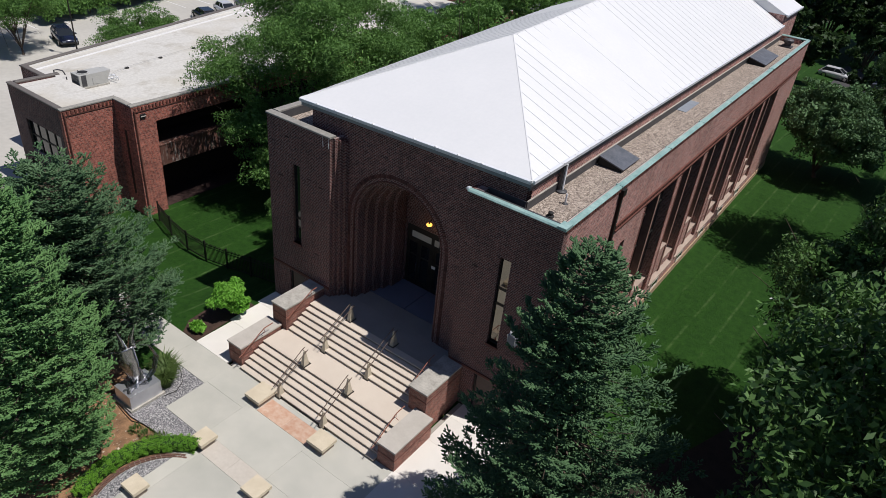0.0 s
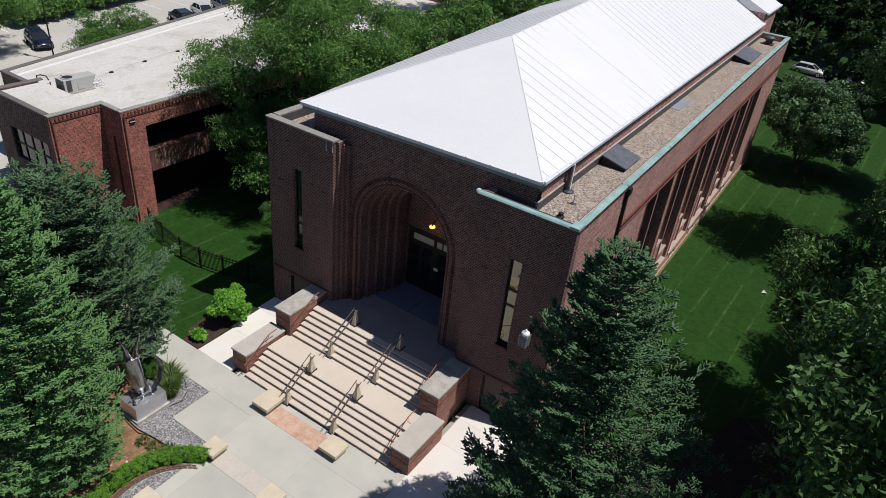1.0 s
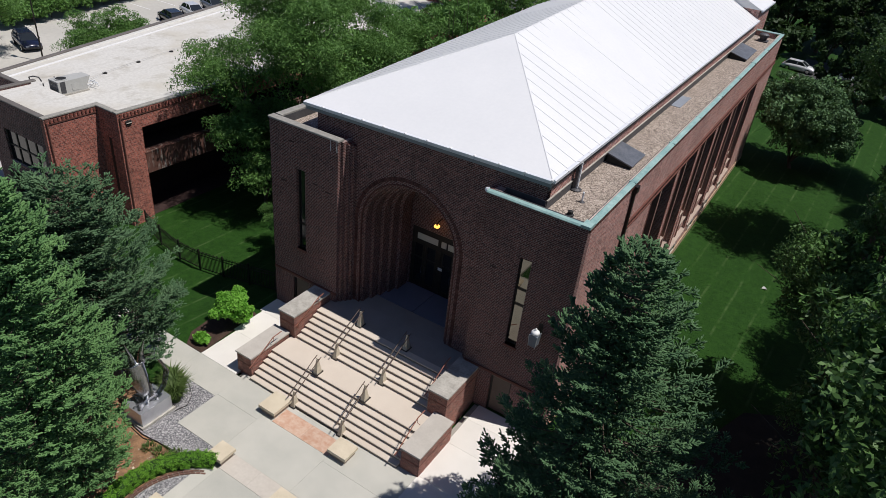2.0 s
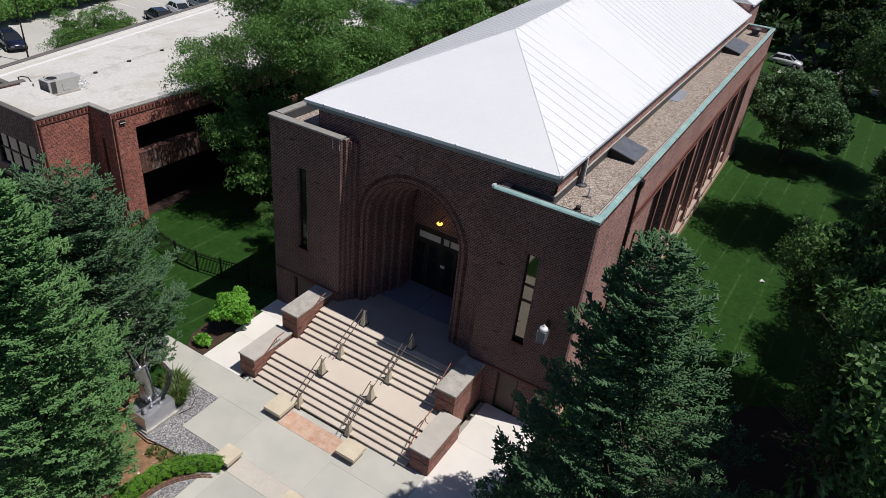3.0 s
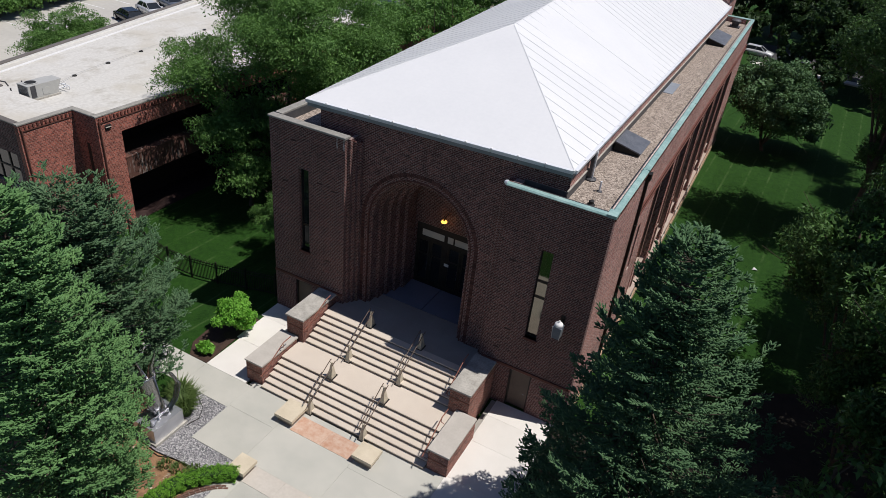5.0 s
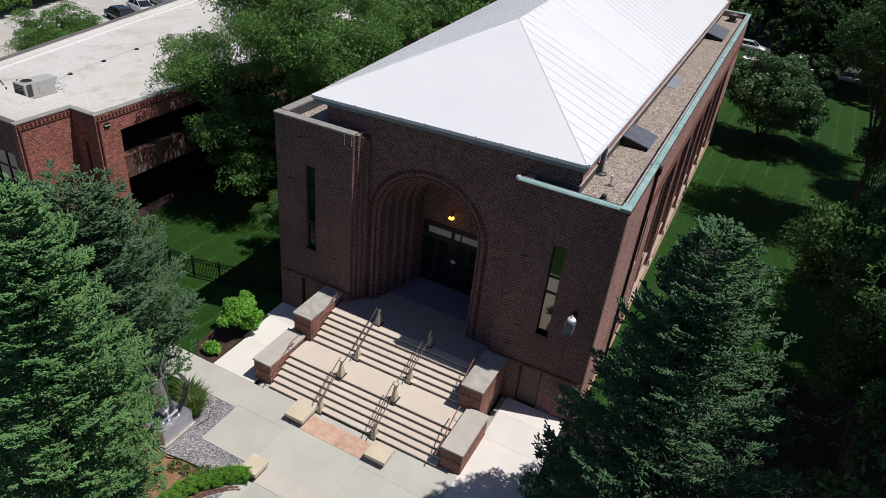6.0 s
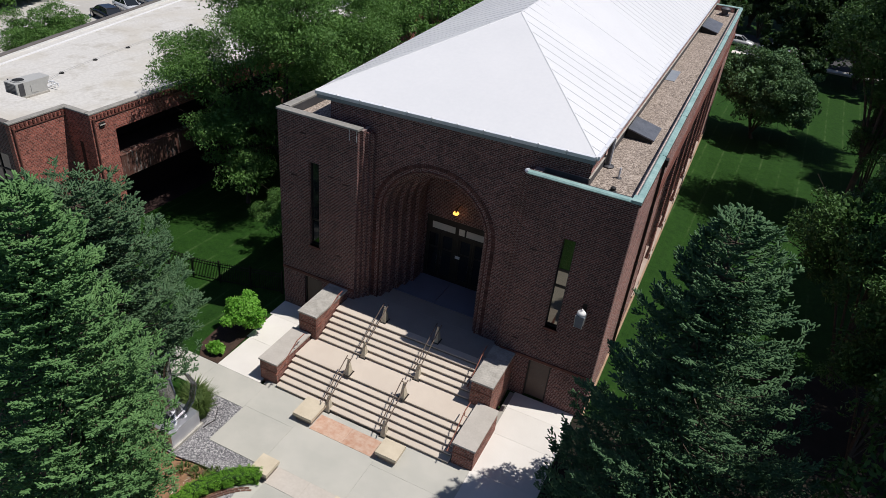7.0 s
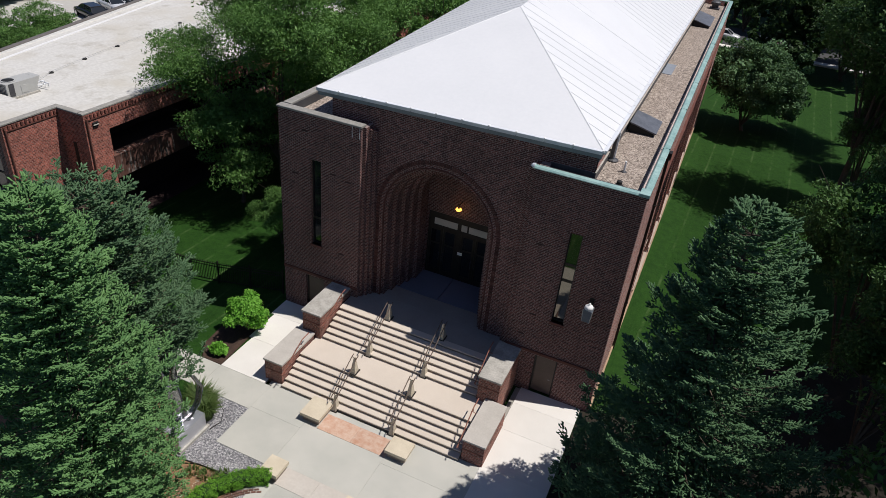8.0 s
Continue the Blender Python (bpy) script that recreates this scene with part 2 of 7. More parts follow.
HEDGE_GREEN = leaf_mat("hedge_leaf", (0.10, 0.26, 0.025), (0.23, 0.45, 0.06), 0.3)
GRASS_TUFT = leaf_mat("grass_tuft", (0.05, 0.10, 0.025), (0.15, 0.21, 0.065), 0.3)
LAWN_BLADE = leaf_mat("lawn_blade", (0.010, 0.045, 0.004), (0.028, 0.092, 0.010), 0.3)


def lawn_mat():
    m, nt, b = mat_base("lawn", 0.9, 0.0, 0.2)
    v = coords(nt)
    mp = node(nt, "ShaderNodeMapping")
    mp.inputs["Rotation"].default_value = (0, 0, radians(2.2))
    nt.links.new(v, mp.inputs["Vector"])
    w = node(nt, "ShaderNodeTexWave", Scale=0.18, Distortion=0.5, Detail=2.0, Detail_Scale=0.5)
    nt.links.new(mp.outputs[0], w.inputs["Vector"])
    fine = noise_tex(nt, v, 9.0, 5.0, 0.7)
    big = noise_tex(nt, v, 0.25, 5.0)
    c = mix(nt, 0.5, ramp(nt, w.outputs["Fac"], [(0.0, (0.010, 0.045, 0.004)), (1.0, (0.017, 0.066, 0.006))]),
            ramp(nt, big, [(0.3, (0.010, 0.043, 0.004)), (0.7, (0.019, 0.066, 0.007))]))
    mid = noise_tex(nt, v, 2.2, 6.0, 0.75)
    c = mix(nt, 0.5, c, ramp(nt, fine, [(0.3, (0.005, 0.026, 0.002)), (0.7, (0.026, 0.080, 0.008))]))
    c = mix(nt, 0.35, c, ramp(nt, mid, [(0.35, (0.004, 0.022, 0.002)), (0.68, (0.030, 0.088, 0.010))]))
    # pale dry lines where the mower turned its clippings
    row = ramp(nt, w.outputs["Fac"], [(0.965, (0, 0, 0)), (0.998, (0.45,) * 3)])
    dry = ramp(nt, noise_tex(nt, v, 0.8, 5.0, 0.7), [(0.42, (0, 0, 0)), (0.62, (0.8,) * 3)])
    c = mix(nt, mix(nt, 1.0, row, dry, "MULTIPLY"), c, (0.11, 0.17, 0.06))
    nt.links.new(c, b.inputs["Base Color"])
    bump(nt, b, fine, 0.9, 0.04)
    return m


LAWN = lawn_mat()


def gravel_mat(name, stops, scale):
    m, nt, b = mat_base(name, 0.9, 0.0, 0.25)
    v = coords(nt)
    vo = node(nt, "ShaderNodeTexVoronoi", Scale=scale)
    nt.links.new(v, vo.inputs["Vector"])
    sep = nt.nodes.new("ShaderNodeSeparateColor")
    nt.links.new(vo.outputs["Color"], sep.inputs[0])
    big = noise_tex(nt, v, 1.1, 4.0)
    c = ramp(nt, sep.outputs["Red"], stops)
    c = mix(nt, ramp(nt, big, [(0.4, (0, 0, 0)), (0.75, (0.35,) * 3)]), c, stops[0][1])
    nt.links.new(c, b.inputs["Base Color"])
    bump(nt, b, ramp(nt, vo.outputs["Distance"], [(0.0, (1, 1, 1)), (0.7, (0, 0, 0))]), 0.9, 0.03)
    return m


GRAVEL_TAN = gravel_mat("roof_gravel", [(0.0, (0.14, 0.115, 0.095)), (0.5, (0.345, 0.285, 0.235)), (1.0, (0.57, 0.485, 0.41))], 16)
GRAVEL_GREY = gravel_mat("grey_gravel", [(0.0, (0.09, 0.09, 0.095)), (0.5, (0.25, 0.245, 0.25)), (1.0, (0.60, 0.58, 0.57))], 23)


def lamp_mat():
    m, nt, b = mat_base("lamp_glow", 0.4)
    b.inputs["Base Color"].default_value = (0.9, 0.6, 0.2, 1)
    b.inputs["Emission Color"].default_value = (1.0, 0.47, 0.08, 1)
    b.inputs["Emission Strength"].default_value = 2.4
    return m


LAMP_GLOW = lamp_mat()

# ---------------------------------------------------------------- shape helpers


def box(bm, x0, x1, y0, y1, z0, z1):
    v = [bm.verts.new(p) for p in ((x0, y0, z0), (x1, y0, z0), (x1, y1, z0), (x0, y1, z0), (x0, y0, z1), (x1, y0, z1), (x1, y1, z1), (x0, y1, z1))]
    for f in ((3, 2, 1, 0), (4, 5, 6, 7), (0, 1, 5, 4), (1, 2, 6, 5), (2, 3, 7, 6), (3, 0, 4, 7)):
        bm.faces.new([v[i] for i in f])
    return v


def prism(bm, pts, z0, z1):
    """A flat outline (counter-clockwise) raised from z0 to z1."""
    lo = [bm.verts.new((x, y, z0)) for x, y in pts]
    hi = [bm.verts.new((x, y, z1)) for x, y in pts]
    bm.faces.new(lo[::-1])
    bm.faces.new(hi)
    n = len(pts)
    for i in range(n):
        bm.faces.new((lo[i], lo[(i + 1) % n], hi[(i + 1) % n], hi[i]))


def sweep(bm, pts, prof, closed=False):
    """A convex profile [(a, b)] swept along points; a is sideways, b is up."""
    rings = []
    n = len(pts)
    for i, p in enumerate(pts):
        p = Vector(p)
        q0, q1 = Vector(pts[max(i - 1, 0)]), Vector(pts[min(i + 1, n - 1)])
        d = (q1 - q0).normalized()
        side = d.cross(Vector((0, 0, 1)))
        side = side.normalized() if side.length > 1e-4 else Vector((1, 0, 0))
        up = side.cross(d)
        rings.append([bm.verts.new(p + side * a + up * b) for a, b in prof])
    m = len(prof)
    for r0, r1 in zip(rings, rings[1:]):
        for j in range(m):
            bm.faces.new((r0[j], r0[(j + 1) % m], r1[(j + 1) % m], r1[j]))
    bm.faces.new(rings[0])
    bm.faces.new(rings[-1][::-1])


def tube(bm, pts, r, n=8):
    sweep(bm, pts, [(r * math.cos(2 * math.pi * k / n), r * math.sin(2 * math.pi * k / n)) for k in range(n)])


def taper(bm, pts, radii, n=8):
    """A round stem through points with a radius at each."""
    rings = []
    for i, p in enumerate(pts):
        p = Vector(p)
        d = (Vector(pts[min(i + 1, len(pts) - 1)]) - Vector(pts[max(i - 1, 0)])).normalized()
        a = d.orthogonal().normalized()
        b = d.cross(a)
        rings.append([bm.verts.new(p + (a * math.cos(2 * math.pi * k / n) + b * math.sin(2 * math.pi * k / n)) * radii[i]) for k in range(n)])
    for r0, r1 in zip(rings, rings[1:]):
        off = min(range(n), key=lambda s: (r0[0].co - r1[s].co).length)
        for j in range(n):
            bm.faces.new((r0[j], r0[(j + 1) % n], r1[(j + 1 + off) % n], r1[(j + off) % n]))
    bm.faces.new(rings[0][::-1])
    bm.faces.new(rings[-1])


def lathe(bm, cx, cy, prof, n=20):
    """A turned shape about the vertical through cx, cy from (radius, z) pairs."""
    rings = [[bm.verts.new((cx + r * math.cos(2 * math.pi * k / n), cy + r * math.sin(2 * math.pi * k / n), z)) for k in range(n)] for r, z in prof]
    for r0, r1 in zip(rings, rings[1:]):
        for j in range(n):
            bm.faces.new((r0[j], r0[(j + 1) % n], r1[(j + 1) % n], r1[j]))
    bm.faces.new(rings[0][::-1])
    bm.faces.new(rings[-1])


def panel(bm, axis, c0, c1, u0, u1, z0, z1, holes=()):
    """A wall between the planes c0 and c1 across `axis`, with right-angled holes (u0, u1, z0, z1) right through it."""
    us = sorted({u0, u1, *(min(max(h[i], u0), u1) for h in holes for i in (0, 1))})
    zs = sorted({z0, z1, *(min(max(h[i], z0), z1) for h in holes for i in (2, 3))})
    nu, nz = len(us) - 1, len(zs) - 1

    def solid(i, j):
        if not (0 <= i < nu and 0 <= j < nz):
            return False
        u, z = (us[i] + us[i + 1]) / 2, (zs[j] + zs[j + 1]) / 2
        return not any(h[0] < u < h[1] and h[2] < z < h[3] for h in holes)

    cache = {}

    def vert(c, u, z):
        k = (c, u, z)
        if k not in cache:
            cache[k] = bm.verts.new((c, u, z) if axis == "x" else (u, c, z))
        return cache[k]

    for i in range(nu):
        for j in range(nz):
            if not solid(i, j):
                continue
            a, b, c, d = us[i], us[i + 1], zs[j], zs[j + 1]
            for k in (c0, c1):
                bm.faces.new((vert(k, a, c), vert(k, b, c), vert(k, b, d), vert(k, a, d)))
            for di, dj, e in ((-1, 0, ((a, c), (a, d))), (1, 0, ((b, c), (b, d))), (0, -1, ((a, c), (b, c))), (0, 1, ((a, d), (b, d)))):
                if not solid(i + di, j + dj):
                    (ua, za), (ub, zb) = e
                    bm.faces.new((vert(c0, ua, za), vert(c0, ub, zb), vert(c1, ub, zb), vert(c1, ua, za)))
    bmesh.ops.recalc_face_normals(bm, faces=bm.faces)


def soften(bm, width=0.012, segments=1):
    es = [e for e in bm.edges if len(e.link_faces) == 2 and e.calc_face_angle(0) > 0.6]
    bmesh.ops.bevel(bm, geom=es, offset=width, segments=segments, affect="EDGES", clamp_overlap=True)


def to_mesh(name, bm, material, smooth=False):
    me = bpy.data.meshes.new(name)
    bmesh.ops.recalc_face_normals(bm, faces=bm.faces)
    bm.to_mesh(me)
    bm.free()
    for mm in material if isinstance(material, (list, tuple)) else [material]:
        me.materials.append(mm)
    if smooth:
        me.polygons.foreach_set("use_smooth", [True] * len(me.polygons))
    return me


def part(name, bm, material, parent=None, label="", smooth=False):
    ob = new(name, to_mesh(name, bm, material, smooth))
    if parent is not None:
        ob.parent = parent
    if label:
        ob["label"] = label
    return ob


def thing(name, label, category, group="", at=(0, 0, 0), kind=""):
    ob = new(name)
    ob.location = at
    ob.empty_display_size = 0.3
    return tagged(ob, label, category, group, kind)


def setting(name, bm, material, label, category):
    return tagged(part(name, bm, material), label, category, "", "structure")


def put(ob, x, y, z=0, rz=0):
    """Sets a thing whose parts were built about its own base."""
    ob.matrix_basis = pose(x, y, z, 0, 0, rz)
    return ob


def raw_mesh(name, verts, faces, material):
    me = bpy.data.meshes.new(name)
    nv, nf, k = len(verts), len(faces), faces.shape[1]
    me.vertices.add(nv)
    me.vertices.foreach_set("co", np.ascontiguousarray(verts, dtype=np.float32).ravel())
    me.loops.add(nf * k)
    me.loops.foreach_set("vertex_index", np.ascontiguousarray(faces, dtype=np.int32).ravel())
    me.polygons.add(nf)
    me.polygons.foreach_set("loop_start", np.arange(0, nf * k, k, dtype=np.int32))
    me.update(calc_edges=True)
    me.materials.append(material)
    return me

# ---------------------------------------------------------------- ground
STEP_N, RISER, TREAD = 6, 0.161, 0.32
Z_MID, Z_TOP = 6 * RISER, 12 * RISER


def ground_z(x, y):
    """The lawn falls gently to the west of the main building."""
    s = min(max((-17.5 - x) / 6.0, 0.0), 1.0)
    if (-16.5 < x < -1.0 and -29 < y < -1.2) or (-23 < x < -12.5 and -23 < y < -9.9):
        return -0.30
    return -0.04 - 1.0 * s * s * (3 - 2 * s) * min(max((x + 52.0) / 9.0, 0.0), 1.0) * min(max((y + 8.0) / 6.0, 0.0), 1.0) - 0.35 * min(max((y - 4) / 14.0, 0.0), 1.0) * min(max((x + 2) / 3, 0), 1)


def build_ground():
    bm = bmesh.new()
    xs = [-900, -400, -200, -120, -90] + list(np.arange(-75, 31, 1.5)) + [45, 70, 120, 250, 500, 900]
    ys = [-700, -300, -120, -60] + list(np.arange(-36, 61, 1.5)) + [75, 100, 150, 250, 500, 1200]
    grid = [[bm.verts.new((x, y, ground_z(x, y))) for y in ys] for x in xs]
    for i in range(len(xs) - 1):
        for j in range(len(ys) - 1):
            bm.faces.new((grid[i][j], grid[i + 1][j], grid[i + 1][j + 1], grid[i][j + 1]))
    setting("ground", bm, LAWN, "mown green lawn round the brick buildings", "lawn")


build_ground()


JOINT = mottled("joint_mortar", (0.28, 0.27, 0.235), (0.38, 0.36, 0.315), 2.0, 20, 0.9, 0.2)


def slab_floor(name, label, rects, z0, z1, material, gap=0.0035):
    """Paving of large cast slabs: a bedding sheet with one slab a piece."""
    bm = bmesh.new()
    for x0, x1, y0, y1 in rects:
        box(bm, x0, x1, y0, y1, z0, z1 - 0.03)
    base = setting(name, bm, JOINT, label, "paving")
    for x0, x1, y0, y1 in rects:
        bm = bmesh.new()
        box(bm, x0 + gap, x1 - gap, y0 + gap, y1 - gap, z1 - 0.06, z1)
        soften(bm, 0.008)
        part("slab", bm, material, base)
    return base


def build_paving():
    rects = [(-14.3, -11.55, -7.6, -5.71), (-11.55, -10.9, -7.25, -5.95), (-10.9, -7.4, -6.25, -5.95), (-7.4, -3.45, -7.6, -5.71)]
    rects += [(-14.3, -11.55, -10.0, -7.6), (-11.55, -7.4, -9.7, -7.25), (-7.4, -3.45, -9.7, -7.6)]
    rects += [(-7.4, -3.45, -11.8, -9.7), (-11.45, -10.75, -14.2, -10.72), (-10.75, -7.4, -14.2, -10.65)]
    rects += [(-11.45, -7.4, -18.2, -14.2), (-11.45, -7.4, -23.0, -18.2), (-11.45, -7.4, -40.0, -23.0)]
    bm = bmesh.new()
    box(bm, -14.5, -3.40, -5.95, -4.6, -0.16, -0.05)
    box(bm, -11.9, -7.41, -23.0, -5.7, -0.16, -0.05)
    box(bm, -7.41, -3.46, -11.8, -5.7, -0.16, -0.05)
    box(bm, -14.28, -11.9, -10.0, -5.7, -0.16, -0.05)
    box(bm, -3.7, -3.2, -5.9, 0.0, -0.16, -0.05)
    setting("plaza_bed", bm, JOINT, "mortar bed under the plaza slabs", "paving")
    slab_floor("plaza", "pale grey-green cast concrete plaza in front of the stairs", rects, -0.12, 0.0, CONCRETE)
    walk_l = [(-17.3, -14.3, -7.75, -6.05), (-20.3, -17.3, -7.75, -6.05), (-24.0, -20.3, -7.75, -6.05)]
    slab_floor("pavement_west", "pale concrete walk leading off beside the gravel bed", walk_l, -0.12, -0.004, CONCRETE)
    walk_n = [(-17.3, -14.7, -6.05, -3.6), (-17.5, -14.7, -3.6, -1.4), (-17.7, -14.7, -1.4, 0.0)]
    slab_floor("pavement_side", "bright concrete walk beside the stair piers", walk_n, -0.12, 0.004, CONCRETE_LIGHT)
    walk_e = [(-3.45, -0.35, -3.1, -1.2), (-3.45, -0.35, -1.2, 0.0), (-3.45, -0.35, -5.6, -3.1), (-3.45, -0.35, -8.6, -5.6), (-3.45, -0.35, -12.5, -8.6), (-3.45, -0.35, -17.0, -12.5), (-3.45, -0.35, -24.0, -17.0)]
    slab_floor("pavement_east", "bright white concrete walk leading to the basement door", walk_e, -0.12, 0.004, CONCRETE_LIGHT)
    red = slab_floor("red_paving", "two orange-red stone slabs set between stone benches", [(-10.9, -9.15, -7.25, -6.25), (-9.15, -7.4, -7.25, -6.25)], -0.1, 0.008, RED_STONE)
    pink = slab_floor("pink_paving", "faded pink stone slabs set between stone benches", [(-10.75, -9.1, -10.65, -9.7), (-9.1, -7.4, -10.65, -9.7)], -0.1, 0.008, PINK_STONE)


build_paving()


def sheet(name, pts, z, material, label, category, lift=0.03, depth=0.15):
    bm = bmesh.new()
    prism(bm, pts, z - depth, z + lift)
    return setting(name, bm, material, label, category)


ARC_C = (-9.7, -13.6)


def arc(r, a0, a1, n, sx=1.0):
    return [(ARC_C[0] + r * sx * math.cos(radians(a0 + (a1 - a0) * i / n)), ARC_C[1] + r * math.sin(radians(a0 + (a1 - a0) * i / n))) for i in range(n + 1)]


def build_beds():
    sheet("gravel_bed", [(-14.0, -9.7), (-11.2, -9.7), (-11.2, -10.4), (-12.0, -10.9), (-12.6, -11.1), (-13.8, -11.25), (-15.0, -11.4), (-16.9, -11.2), (-17.2, -9.0), (-17.2, -7.5), (-14.0, -7.5)], -0.06, GRAVEL_GREY, "grey river gravel bed round the sculpture", "gravel")
    inner = arc(2.64, 128, 208, 16)
    sheet("gravel_bed_hedge", [(-11.3, -15.2), (-11.3, -11.3)] + inner, -0.06, GRAVEL_GREY, "grey gravel bed inside the curved hedge", "gravel")
    sheet("needle_bed", [(-24, -9.2), (-24, -24), (-12.0, -24), (-11.9, -15.3)] + [p for p in arc(2.95, 195, 125, 12)] + [(-12.6, -11.15), (-15.0, -11.45), (-17.0, -11.3), (-17.3, -9.2)], -0.09, NEEDLES, "brown needle litter and bare soil under the spruces", "soil")
    sheet("mulch_bed", [(-17.32, -6.02), (-17.55, -1.8), (-18.7, -1.7), (-19.3, -3.2), (-19.1, -5.2), (-18.5, -6.02)], -0.035, MULCH, "dark brown mulch bed with shrubs", "soil")
    sheet("mulch_bed_east", [(-0.3, 0.0), (-0.3, -24), (30, -24), (30, 12), (14, 12), (8.2, 8.5), (6.5, 4.0), (3.0, 1.2)], -0.05, SHADE_SOIL, "dark shaded soil bed under the trees", "soil")
    sheet("lot", [(-41.9, -30), (-41.9, 0.2), (-46.0, 0.2), (-46.0, 64), (-60, 90), (-190, 90), (-190, -30)], -0.2, LOT, "sunlit pale concrete car park behind the low building", "car park", 0.20, 1.3)
    sheet("street", [(-60, 84.9), (70, 84.9), (70, 98), (-60, 98)], -0.3, ASPHALT, "shaded asphalt street beyond the trees", "street", 0.08)
    sheet("far_walk", [(-12, 83.0), (60, 83.0), (60, 84.7), (-12, 84.7)], -0.3, CONCRETE_LIGHT, "concrete pavement along the street", "pavement", 0.12)


build_beds()


def edging(pts, name, label):
    bm = bmesh.new()
    sweep(bm, [(x, y, 0.0) for x, y in pts], [(-0.010, -0.08), (0.010, -0.08), (0.010, 0.01), (-0.010, 0.01)])
    return setting(name, bm, DARK_METAL, label, "edging")


edging([(-11.7, -10.35), (-12.2, -10.95), (-12.7, -11.28), (-13.4, -11.25), (-14.1, -11.30), (-14.7, -11.55), (-15.4, -11.5), (-16.9, -11.3)], "edging", "thin dark metal edging of the gravel bed")
edging([(-15.0, -9.6), (-14.85, -9.0), (-15.2, -8.4), (-15.9, -8.0), (-16.6, -7.85)], "edging_grass", "thin dark edging round tufts of grass")


def brick_edging():
    """Two courses of flat-laid bricks in a thin bed along the curve."""
    bm = bmesh.new()
    prism(bm, arc(2.63, 120, 210, 40)[::-1] + arc(2.88, 120, 210, 40), -0.12, -0.02)
    base = setting("brick_edging", bm, JOINT, "two rows of brown bricks edging the curved hedge", "edging")
    bm = bmesh.new()
    box(bm, -0.1, 0.1, -0.045, 0.045, -0.08, 0.02)
    soften(bm, 0.008)
    me = to_mesh("brick", bm, BRICK_WORN)
    rng = random.Random(72)
    for r, off in ((2.69, 0.0), (2.81, 2.1)):
        n = int(radians(90) * r / 0.212)
        for k in range(n):
            a = 120 + off + 90 * k / n
            ob = new("brick", me)
            ob.parent = base
            ob.matrix_basis = pose(ARC_C[0] + r * math.cos(radians(a)), ARC_C[1] + r * math.sin(radians(a)), rng.uniform(-0.006, 0.01), rng.uniform(-2, 2), rng.uniform(-2, 2), a + 90 + rng.uniform(-2, 2))


brick_edging()

# ---------------------------------------------------------------- main brick hall
XW, XE, YN = -17.71, 0.0, 46.95
UW, UE, UY0, UY1 = -15.2, -2.4, 0.9, 51.0
Z_WL, Z_WR, Z_UP = 11.62, 11.93, 12.87
ARX, ARZ, ARR = -9.3, 7.25, 2.93
hall = thing("brick_hall", "dark red brick hall with an arched entrance and white roof", "building")

SLIT_L, SLIT_R = (-15.9, -15.3, 4.45, 9.32), (-2.70, -2.12, 4.58, 9.42)
DOOR_L, DOOR_R = (-16.3, -15.15, -0.2, 2.3), (-3.1, -1.95, -0.2, 2.35)


